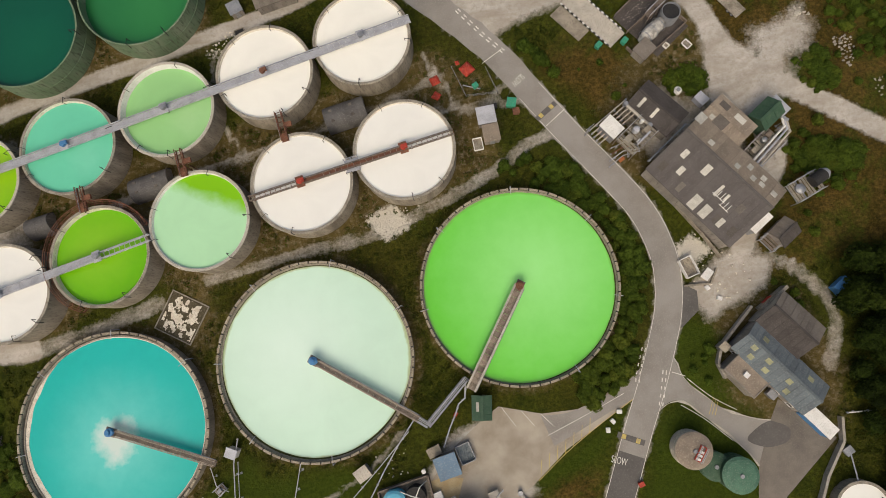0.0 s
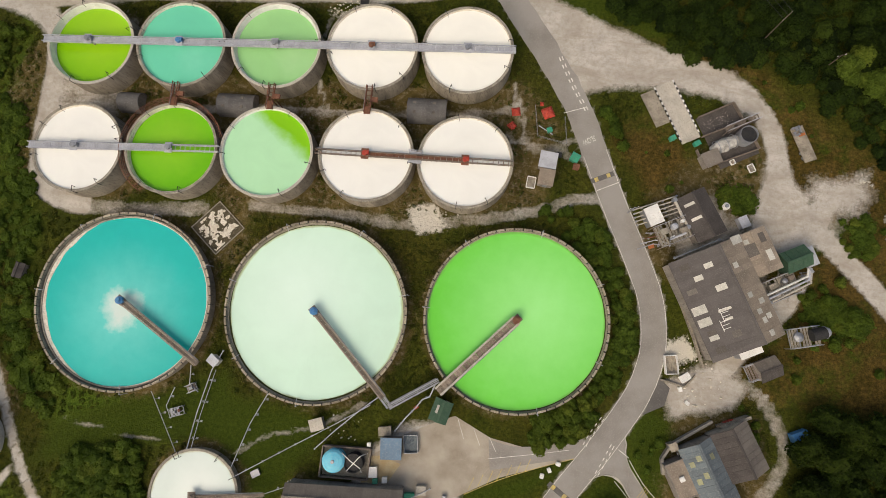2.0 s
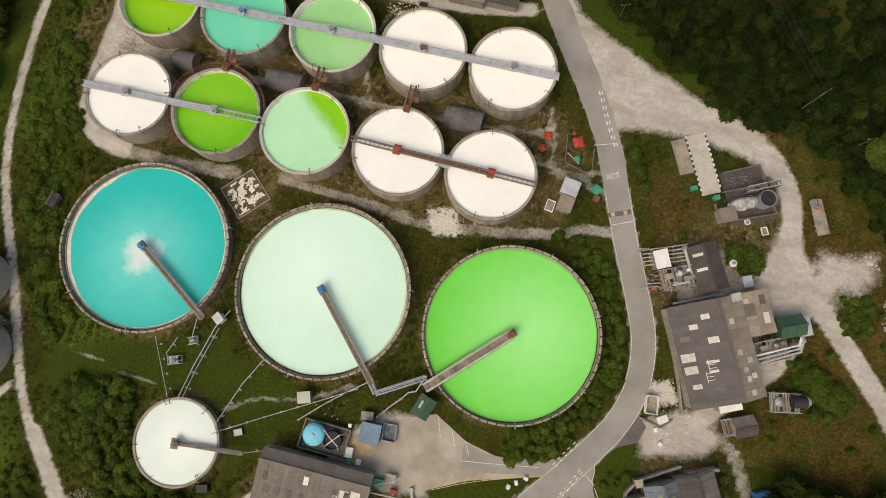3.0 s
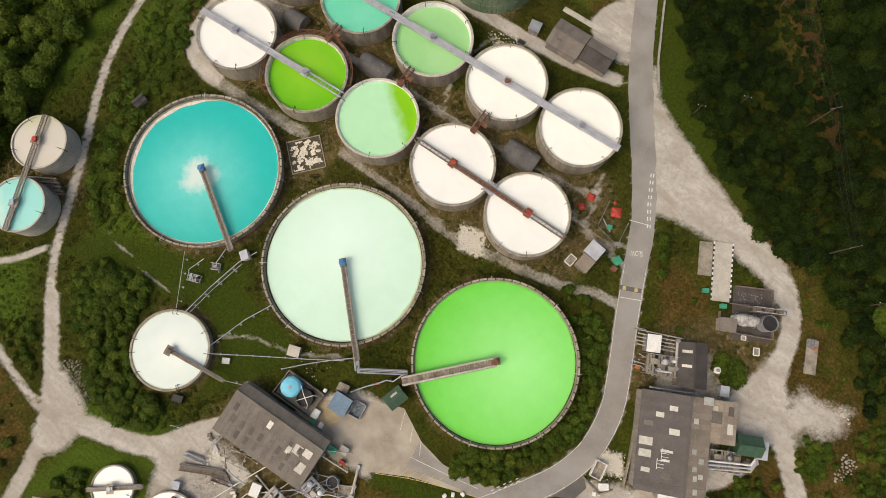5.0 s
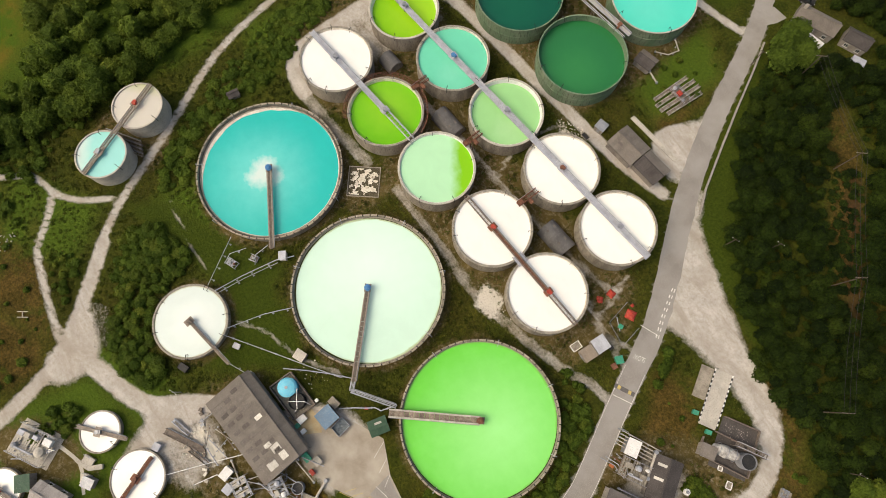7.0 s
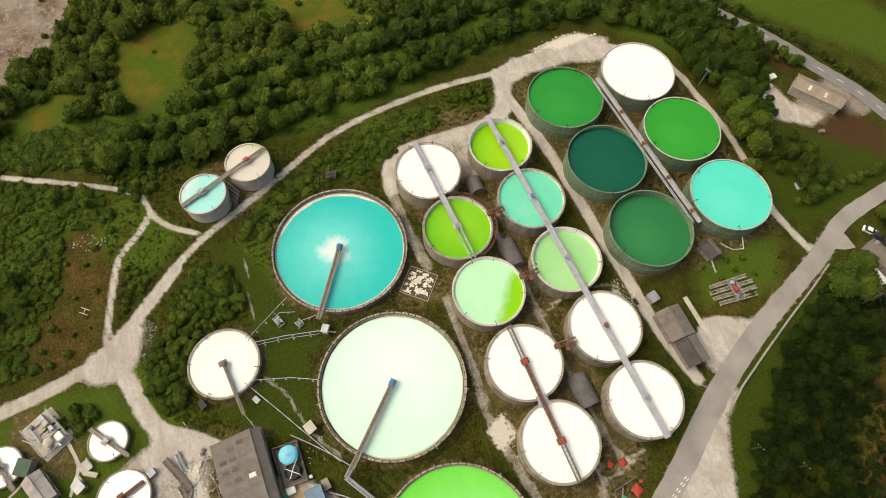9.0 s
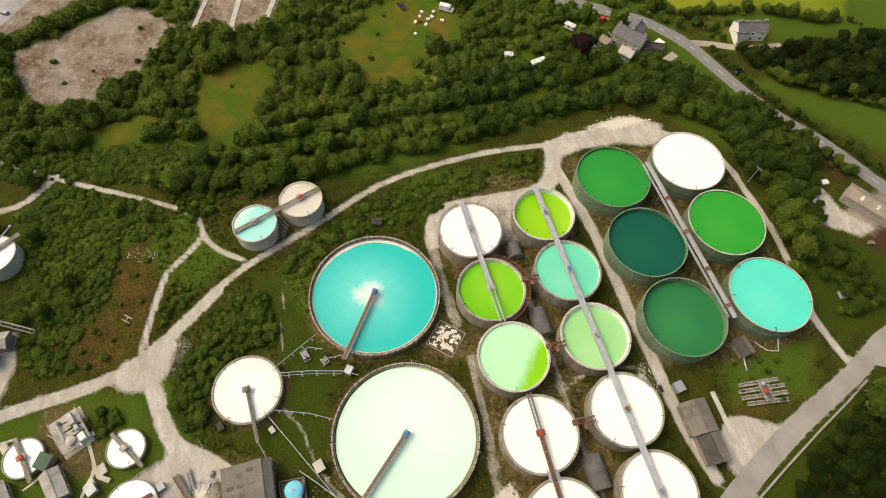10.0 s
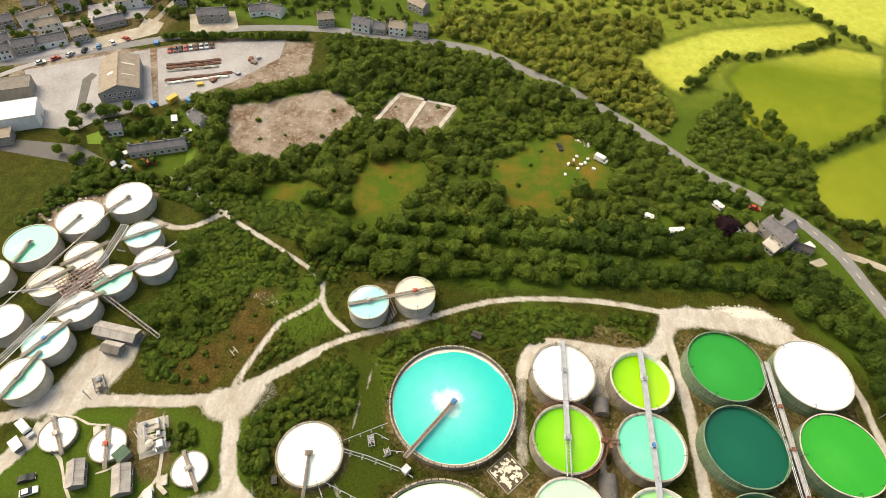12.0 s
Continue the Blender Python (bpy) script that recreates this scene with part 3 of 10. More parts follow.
def make_ground():
    xs, ys = spread(-345, 85, 1.25, 2500), spread(-235, 215, 1.25, 2500)
    X, Y = np.meshgrid(xs, ys)
    gravel = np.zeros(X.shape)
    for k, (line, w) in enumerate(TRACKS):
        gravel = np.maximum(gravel, np.clip(0.5 - (away(line, X, Y) - w / 2) / 1.6, 0, 0.54 if k in (9, 11, 12, 13, 15, 16, 18, 19, 20) else 1))
    gravel = np.maximum(gravel, np.clip(0.5 - (away(ROAD, X, Y) - 2.7) / 1.6, 0, 0.52))
    gravel = np.maximum(gravel, cover(GRAVEL[:-4], X, Y, 3.5) * 0.85)
    gravel = np.maximum(gravel, cover(GRAVEL[-4:], X, Y, 6) * 0.62)
    gravel = np.maximum(gravel, cover(GRAVEL[14:15], X, Y, 7) * 0.8)
    gravel = np.where(away([(-50, 190), (-42.5, 150.5), (-38, 132)], X, Y) < 4.5, 0.15, gravel)
    bare, field, heath, clay = cover(BARE, X, Y, 6), cover(FIELD, X, Y, 11), cover(HEATH, X, Y, 5), cover(CLAY_PATCH, X, Y, 4)
    soil = cover(SOIL, X, Y, 7)
    for x, y, r in SOIL_RINGS:
        soil = np.maximum(soil, np.clip(0.85 - (np.hypot(X - x, Y - y) - r) / 3.4, 0, 0.72))
    lush = np.maximum(cover(LUSH, X, Y, 8), 0.8 * cover(WOOD_FLOOR, X, Y, 6))
    lush = np.maximum(lush - field, 0)
    # mask for far ground whose sunshine is painted into the colour
    far_sun = np.clip((-X - 225) / 40, 0, 1) * np.clip((Y + 60) / 60, 0, 1)
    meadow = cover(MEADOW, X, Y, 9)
    # sunshine through a cloud gap, painted on as paler far fields
    sun_field = np.maximum(cover([FIELD[0], FIELD[1], FIELD[4], FIELD[5]], X, Y, 30), np.clip((-X - 255) / 60, 0, 0.6))
    Z = np.zeros(X.shape)
    far = np.clip((np.hypot(X + 60, Y) - 420) / 900, 0, 1)
    Z += far ** 1.5 * 120
    n = len(xs)
    me = bpy.data.meshes.new("ground")
    idx = np.arange(X.size).reshape(X.shape)
    quads = np.stack([idx[:-1, :-1], idx[:-1, 1:], idx[1:, 1:], idx[1:, :-1]], -1).reshape(-1, 4)
    me.vertices.add(X.size)
    me.vertices.foreach_set("co", np.stack([X, Y, Z], -1).ravel())
    me.loops.add(quads.size)
    me.loops.foreach_set("vertex_index", quads.ravel())
    me.polygons.add(len(quads))
    me.polygons.foreach_set("loop_start", np.arange(0, quads.size, 4))
    me.update()
    for name, v in (("gravel", gravel), ("bare", bare), ("field", field), ("heath", heath), ("clay", clay), ("soil", soil), ("lush", lush), ("meadow", meadow), ("sun_and_hay", sun_field), ("red", cover(RED_SOIL, X, Y, 5)), ("far_sun", far_sun), ("deep", cover(DEEP, X, Y, 5))):
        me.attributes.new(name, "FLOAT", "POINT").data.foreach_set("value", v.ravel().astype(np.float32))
    m, t, b = nodes_of("turf, heath and gravel", 0.95, 0.0, 0.1)
    pos = position(t)

    def attr(name):
        a = t.nodes.new("ShaderNodeAttribute")
        a.attribute_name = name
        return a.outputs["Fac"]

    def mask(name, rag, scale, soft=0.12):
        n1 = calc(t, "SUBTRACT", noise_tex(t, scale, 6, 0.65, pos), 0.5)
        n2 = calc(t, "SUBTRACT", noise_tex(t, 1.7, 5, 0.7, pos), 0.5)
        v = calc(t, "ADD", attr(name), calc(t, "ADD", calc(t, "MULTIPLY", n1, rag), calc(t, "MULTIPLY", n2, rag * 0.75)))
        return ramp(t, v, [(0.5 - soft, 0.0), (0.5 + soft, 1.0)])
    big, mid, fine = noise_tex(t, 0.035, 4, 0.6, pos), noise_tex(t, 0.22, 6, 0.72, pos), noise_tex(t, 1.5, 8, 0.75, pos)
    green = mix(t, ramp(t, mid, [(0.35, 0.0), (0.65, 1.0)]), (0.034, 0.047, 0.004), (0.096, 0.104, 0.012))
    brown = mix(t, ramp(t, fine, [(0.35, 0.0), (0.65, 1.0)]), (0.058, 0.041, 0.007), (0.11, 0.074, 0.015))
    col = mix(t, ramp(t, big, [(0.47, 0.0), (0.72, 0.6)]), green, brown)
    col = mix(t, mask("heath", 1.0, 0.12, 0.3), col, mix(t, ramp(t, mid, [(0.42, 0.0), (0.66, 1.0)]), mix(t, ramp(t, noise_tex(t, 0.11, 5, 0.65, pos, 0.6), [(0.47, 0.0), (0.58, 0.85)]), brown, (0.05, 0.082, 0.006)), (0.17, 0.105, 0.028)))
    lawn = mix(t, ramp(t, big, [(0.35, 0.0), (0.7, 1.0)]), (0.115, 0.16, 0.009), (0.162, 0.205, 0.013))
    # far fields brightened towards straw: sunlight put into the colour
    lawn = mix(t, ramp(t, attr("sun_and_hay"), [(0.3, 0.0), (0.7, 1.0)]), lawn, (0.44, 0.46, 0.08))
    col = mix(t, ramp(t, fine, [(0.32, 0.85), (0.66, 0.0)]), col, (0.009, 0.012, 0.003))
    lawn = mix(t, ramp(t, mid, [(0.3, 0.45), (0.6, 0.0)]), lawn, (0.12, 0.165, 0.012))
    lawn = mix(t, ramp(t, noise_tex(t, 0.014, 4, 0.6, pos), [(0.42, 0.0), (0.66, 0.5)]), lawn, (0.3, 0.31, 0.03))
    col = mix(t, mask("field", 0.45, 0.08, 0.2), col, lawn)
    lushness = mix(t, ramp(t, fine, [(0.35, 0.0), (0.7, 1.0)]), (0.042, 0.076, 0.007), (0.086, 0.128, 0.013))
    col = mix(t, mask("lush", 0.8, 0.2, 0.3), col, lushness)
    # rough far ground lightened in colour to show the sun on it
    col = mix(t, calc(t, "MULTIPLY", attr("far_sun"), ramp(t, attr("field"), [(0.2, 0.75), (0.6, 0.0)])), col, mix(t, ramp(t, mid, [(0.35, 0.0), (0.65, 1.0)]), (0.12, 0.16, 0.016), (0.24, 0.26, 0.035)))
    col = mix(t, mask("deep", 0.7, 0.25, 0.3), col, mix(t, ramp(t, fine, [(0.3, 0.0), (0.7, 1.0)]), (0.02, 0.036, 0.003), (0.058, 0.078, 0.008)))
    dirt = mix(t, ramp(t, mid, [(0.35, 0.0), (0.65, 1.0)]), (0.058, 0.046, 0.012), (0.125, 0.094, 0.033))
    dirt = mix(t, ramp(t, noise_tex(t, 0.9, 6, 0.75, pos), [(0.5, 0.0), (0.72, 0.8)]), dirt, (0.29, 0.245, 0.175))
    col = mix(t, mask("soil", 1.3, 0.28, 0.22), col, dirt)
    # meadow grass in its own green and straw tones
    sun_and_hay = mix(t, ramp(t, noise_tex(t, 0.09, 5, 0.65, pos), [(0.42, 0.0), (0.68, 1.0)]), (0.062, 0.115, 0.008), (0.185, 0.115, 0.018))
    col = mix(t, mask("meadow", 0.7, 0.12, 0.25), col, mix(t, ramp(t, fine, [(0.3, 0.4), (0.65, 0.0)]), sun_and_hay, (0.05, 0.06, 0.01)))
    grit = mix(t, ramp(t, mid, [(0.3, 0.0), (0.7, 1.0)]), (0.38, 0.35, 0.31), (0.55, 0.52, 0.475))
    grit = mix(t, ramp(t, noise_tex(t, 1.1, 6, 0.75, pos), [(0.46, 0.0), (0.72, 0.6)]), grit, (0.25, 0.212, 0.165))
    waste = mix(t, ramp(t, noise_tex(t, 0.07, 6, 0.7, pos), [(0.4, 0.0), (0.6, 1.0)]), (0.14, 0.088, 0.052), (0.29, 0.24, 0.195))
    waste = mix(t, ramp(t, noise_tex(t, 0.5, 7, 0.75, pos), [(0.5, 0.0), (0.64, 0.7)]), waste, (0.42, 0.385, 0.34))
    waste = mix(t, ramp(t, noise_tex(t, 0.25, 6, 0.75, pos), [(0.56, 0.0), (0.68, 0.8)]), waste, (0.09, 0.085, 0.03))
    col = mix(t, mask("bare", 0.9, 0.2), col, waste)
    col = mix(t, mask("red", 1.0, 0.15, 0.35), col, mix(t, ramp(t, fine, [(0.35, 0.0), (0.65, 1.0)]), (0.045, 0.028, 0.01), (0.085, 0.042, 0.02)))
    streak = t.nodes.new("ShaderNodeVectorMath")
    streak.operation = "MULTIPLY"
    t.links.new(pos, streak.inputs[0])
    streak.inputs[1].default_value = (0.5, 1.4, 1.0)
    grit = mix(t, ramp(t, noise_tex(t, 0.16, 7, 0.62, streak.outputs[0], 1.2), [(0.4, 0.0), (0.66, 0.7)]), grit, (0.3, 0.256, 0.2))
    loose = mask("gravel", 0.7, 0.3, 0.17)
    col = mix(t, loose, col, grit)
    col = mix(t, mask("clay", 0.9, 0.8), col, (0.6, 0.56, 0.48))
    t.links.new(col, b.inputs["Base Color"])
    bump(t, b, calc(t, "MULTIPLY", noise_tex(t, 1.6, 6, 0.75, pos), calc(t, "SUBTRACT", 1.0, calc(t, "MULTIPLY", loose, 0.85))), 0.8, 0.5)
    me.materials.append(m)
    tagged(new("ground", me), "rough turf, brown heath and pale clay-dusted gravel ground", "ground", kind="structure")


make_ground()


# ---- roads and yards ----
def dashes(parent, line, length, gap, w, z, material, name="road_marking", offset=0.0, start=0.0):
    q = smooth_line(line, 0.12)
    s, last = start, q[0]
    bm = None
    run = []
    for v in q:
        s += (v - last).length
        last = v
        if s % (length + gap) < length:
            run.append(v)
        else:
            if len(run) > 1:
                bm = bmesh.new()
                ribbon(bm, [(p.x, p.y) for p in (run[0], run[-1])], w, z, 0.005, offset)
                part(name, bm, material, parent)
            run = []


def marking(parent, pts, w, material, z=0.036, name="road_marking"):
    bm = bmesh.new()
    ribbon(bm, pts, w, z, 0.005)
    return part(name, bm, material, parent)


road = thing("road", (0, 0, 0), label="worn bleached asphalt works road with painted markings", category="road", kind="structure")
bm = bmesh.new()
ribbon(bm, ROAD[9:], (5.7, 4.7), 0.03, 0.12, 0, 0.4)
part("carriageway", bm, ASPHALT, road)
bm = bmesh.new()
ribbon(bm, ROAD[6:11], (5.0, 5.7), 0.0295, 0.12, 0, 0.3)
part("carriageway", bm, ASPHALT, road)
bm = bmesh.new()
ribbon(bm, ROAD[:7], (4.0, 5.0), 0.029, 0.12, 0, 0.3)
part("carriageway", bm, ASPHALT, road)
bm = bmesh.new()
slab(bm, [(-36.4, 124), (-36.4, 129.5), (-34.6, 130.6), (-30.3, 130.8), (-30.8, 127.6), (-33.4, 122)], 0.024, 0.1)
part("spur", bm, ASPHALT, road)
bm = bmesh.new()
ribbon(bm, [(10.1, -34), (5.0, -41.6)], 4.8, 0.033, 0.02)
part("resurfaced_patch", bm, ASPHALT_DARK, road)
for off in (-2.42, 2.42):
    bm = bmesh.new()
    ribbon(bm, ROAD[13:], 0.1, 0.038, 0.005, off)
    part("edge_line", bm, PAINT_WHITE, road)
for off in (-0.3, 0.3):
    dashes(road, [(5.1, 55.6), (8.1, 49.6), (11.3, 44.3)], 0.95, 0.75, 0.26, 0.038, PAINT_WHITE, offset=off)
    dashes(road, [(18.2, -17.0), (15.8, -20.9), (14.8, -23.2)], 0.8, 0.6, 0.2, 0.038, PAINT_WHITE, offset=off)
    dashes(road, [(20.4, -21.8), (18.5, -25.9), (17.6, -27.6)], 0.8, 0.6, 0.2, 0.038, PAINT_WHITE, offset=off)
marking(road, [(6.6, 43.4), (11.0, 45.0)], 0.14, PAINT_WHITE)
marking(road, [(14.4, 27.6), (18.7, 29.7)], 0.16, PAINT_WHITE)
marking(road, [(21.5, -22.5), (23.5, -23.8)], 0.14, PAINT_WHITE)
for x, y, turn in ((15.3, 30.4, 25), (10.8, -31.4, 146)):
    bm = bmesh.new()
    box(bm, (0, 0, 0.05), (1.0, 4.9, 0.06))
    hump = part("speed_hump", bm, ASPHALT_DARK, road)
    hump.matrix_basis = pose(x, y, 0, 0, 0, turn - 90)
    for s in (-1.3, 1.3):
        bm = bmesh.new()
        box(bm, (0, s, 0.083), (0.85, 0.75, 0.006))
        part("hump_marking", bm, PAINT_YELLOW, hump)


def lettering(text, at, turn, size, stretch, parent, material):
    cu = bpy.data.curves.new("lettering", "FONT")
    cu.body, cu.size, cu.align_x, cu.align_y, cu.extrude = text, size, "CENTER", "CENTER", 0.002
    tmp = new("lettering", cu)
    me = bpy.data.meshes.new_from_object(tmp.evaluated_get(bpy.context.evaluated_depsgraph_get()))
    bpy.data.objects.remove(tmp)
    me.materials.append(material)
    ob = new("lettering", me)
    ob.parent = parent
    ob.matrix_basis = pose(*at, 0, 0, turn) @ Matrix.Diagonal((1, stretch, 1, 1))


lettering("SLOW", (12.1, 38.0, 0.042), 208, 1.0, 1.75, road, PAINT_WHITE)
lettering("SLOW", (7.6, -34.4, 0.042), -30, 1.0, 1.75, road, PAINT_WHITE)

branch = thing("side_road", (0, 0, 0), label="pale concrete side road and yard by the offices", category="road", kind="structure")
north_kerb = [(22.6, -20.1), (22.9, -22.7), (23.8, -25.4), (26.1, -28.8), (29.1, -32.1), (34.9, -35.1)]
south_kerb = [(30.3, -41.8), (28.5, -37.3), (24.9, -32.2), (22.6, -28.8), (20.7, -27.4), (18.5, -27.5), (16.4, -28.7)]
bm = bmesh.new()
slab(bm, [(v.x, v.y) for v in smooth_line(north_kerb, 0.6) + smooth_line(south_kerb, 0.6)] + [(19, -23)], 0.026, 0.12)
part("carriageway", bm, ASPHALT, branch)
bm = bmesh.new()
slab(bm, [(33.0, -34.3), (34.9, -35.1), (37.4, -32.1), (41.5, -35.7), (44.6, -41.0), (33.1, -47.9), (30.6, -51), (28, -48), (30.3, -41.8), (28.8, -38.0)], 0.022, 0.12)
part("yard_slab", bm, YARD_DARK, branch)
bm = bmesh.new()
slab(bm, [(v.x, v.y) for v in smooth_line([(34.9, -35.1), (37.5, -37.2), (36.4, -39.3), (32.7, -39.2), (30.0, -37.1), (32.7, -35.5), (34.8, -35.1)], 0.5)[:-1]], 0.031, 0.02)
part("repaired_patch", bm, ASPHALT_DARK, branch)
for line in (north_kerb, south_kerb):
    bm = bmesh.new()
    ribbon(bm, line, 0.16, 0.09, 0.15, 0, 0.5)
    part("kerb", bm, CONCRETE_PALE, branch)
for pts in ([(21.0, -28.3), (24.0, -31.5), (27.6, -36.6)], [(23.6, -24.2), (26.5, -28.4), (30, -31.8)]):
    marking(branch, pts, 0.12, PAINT_WHITE, 0.034)
bm = bmesh.new()
slab(bm, [(26.6, -8.2), (28.3, -8.0), (30.6, -10.1), (29.7, -13.5), (25.8, -15.6), (24.5, -13)], 0.024, 0.1)
part("lay_by", bm, ASPHALT_DARK, branch)
for i in range(3):
    marking(branch, [(25.2 + i * 0.5, -31.2 - i * 0.2), (27.0 + i * 0.3, -28.6 - i * 0.3)], 0.1, PAINT_YELLOW, 0.034)

yard = thing("loading_yard", (0, 0, 0), label="clay-dusted concrete loading yard with yellow bay lines", category="yard", kind="structure")
bm = bmesh.new()
slab(bm, [(-10, -19.5), (-2.9, -22.9), (5, -24.2), (13.3, -21.3), (14.3, -24.8), (7, -27.3), (-0.7, -30.1), (-8.2, -34.3), (-16, -36.8), (-25.5, -34.5), (-25.4, -28.6), (-19.5, -24), (-14, -21.2)], 0.02, 0.12)
part("yard_slab", bm, YARD, yard)
bm = bmesh.new()
slab(bm, [(v.x, v.y) for v in smooth_line([(16.5, -20.2), (12.1, -22.4), (6.9, -23.4), (1.7, -24.0), (-3.2, -23.2)], 0.8) + smooth_line([(-2.5, -28.8), (0.3, -28.2), (8.8, -26.0), (14.2, -24.8)], 0.8)], 0.0235, 0.1)
part("lane", bm, ASPHALT, yard)
marking(yard, [(13.5, -25), (6, -27.7), (-0.7, -30.5), (-7, -33.8)], 0.12, PAINT_YELLOW, 0.03)
for i in range(7):
    x, y = 4.2 - i * 1.75, -28.4 - i * 0.76
    marking(yard, [(x, y), (x + 0.9, y + 2.4)], 0.1, PAINT_YELLOW, 0.03)
marking(yard, [(12.2, -23.6), (5, -25.2), (-3, -26.8)], 0.1, PAINT_WHITE, 0.03)
for i in range(3):
    marking(yard, [(-9.5 + i * 3.2, -19.8 - i * 1.5), (-8.0 + i * 3.2, -23.6 - i * 0.9)], 0.1, PAINT_WHITE, 0.03)

village_road = thing("village_road", (0, 0, 0), label="grey tarmac country road with a dashed centre line", category="road", kind="structure")
bm = bmesh.new()
ribbon(bm, VILLAGE_ROAD, 5.2, 0.03, 0.12, 0, 0.4)
part("carriageway", bm, TARMAC, village_road)
dashes(village_road, VILLAGE_ROAD[:13], 2.4, 4.5, 0.22, 0.036, PAINT_WHITE)
bm = bmesh.new()
ribbon(bm, [(-158, 122), (-156, 132), (-151, 146), (-150, 160)], 3.0, 0.024, 0.1)
part("lane", bm, YARD, village_road)


# ---- slurry tanks ----
def lin(r, g, b, k=0.82):
    """Linear reflectance from an 8-bit colour."""
    return tuple(k * (v / 255 / 12.92 if v < 10.3 else ((v / 255 + 0.055) / 1.055) ** 2.4) for v in (r, g, b))


CREAM = lin(253, 252, 243, 0.9)
LIQ = {
    "lime": liquid("lime green slurry", lin(134, 202, 4), lin(172, 222, 50), "spot", (2, 3), 0.7, None, 8.8, 0.9),
    "aqua": liquid("aqua slurry", lin(112, 222, 184), lin(140, 232, 200), "spot", (3, -3), 0.5, None, 8.8, 0.6),
    "pale green": liquid("pale green slurry", lin(162, 222, 148), lin(184, 230, 170), "spot", (4, -2), 0.5, None, 8.8, 0.6),
    "cream": liquid("cream white clay slurry", CREAM, lin(243, 232, 214), "spot", (2, 3), 0.25, None, 8.8, 0.7),
    "chalk": liquid("chalk white clay slurry", lin(250, 250, 244, 0.88), lin(238, 235, 226, 0.86), "spot", (1, -3), 0.3, None, 8.8, 0.7),
    "two tone": liquid("pale slurry with a lime patch", lin(190, 244, 196), lin(136, 208, 20), "side", (2.7, 3.5), 0.4, None, 8.8, 0.3),
    "leaf": liquid("leaf green slurry", lin(112, 196, 8), lin(160, 220, 56), "spot", (-1, 1.5), 0.6, None, 8.8, 0.9),
    "big green": liquid("bright green slurry", lin(106, 218, 66, 0.86), lin(162, 242, 146, 0.9), "spot", (4.5, 2), 0.62, lin(120, 205, 84), 17.4, 0.95),
    "big mint": liquid("pale mint slurry", lin(208, 242, 222, 0.9), lin(222, 248, 234, 0.92), "spot", (-4, 4), 0.5, lin(186, 206, 160), 17.4, 0.9),
    # its pale halo is milky liquid plus painted sky glare
    "big teal": liquid("turquoise slurry with a white bloom", lin(4, 198, 190), lin(214, 232, 226, 0.88), "spot", (-0.2, -1.7), 0.235, None, 16.9, 0.34, lin(130, 228, 220, 0.9)),
    "emerald": liquid("emerald green slurry", lin(34, 146, 50), lin(52, 164, 62), "spot", (2, -3), 0.5, None, 10.5, 0.7),
    "deep teal": liquid("deep teal slurry", lin(2, 88, 66), lin(6, 98, 70), "spot", (2, -3), 0.5, None, 10.5, 0.7),
    "moss": liquid("dull green slurry", lin(40, 122, 68), lin(52, 136, 74), "spot", (2, -3), 0.5, None, 10.5, 0.7),
    "grass": liquid("grass green slurry", lin(44, 160, 46), lin(66, 176, 60), "spot", (2, -3), 0.5, None, 10.5, 0.7),
    "cyan": liquid("bright turquoise slurry", lin(84, 228, 204), lin(112, 234, 212), "spot", (2, -3), 0.5, None, 10.5, 0.7),
    "milk": liquid("milky white slurry", lin(222, 236, 230, 0.84), lin(234, 243, 238, 0.86), "spot", (1, 1), 0.5, lin(200, 204, 170), 8.4, 0.6),
    "ice": liquid("ice blue slurry", lin(160, 234, 226), lin(224, 236, 226), "side", (-2.6, -3.2), 0.5, None, 6.0, 0.6),
    "seafoam": liquid("seafoam slurry", lin(140, 226, 196), lin(226, 238, 226), "side", (-1.4, -1.8), 0.5, None, 6.0, 0.5),
    "clay": liquid("settled clay", lin(218, 212, 198), lin(196, 200, 150), "side", (-3, 3.5), 0.4, None, 6.0, 0.5),
}


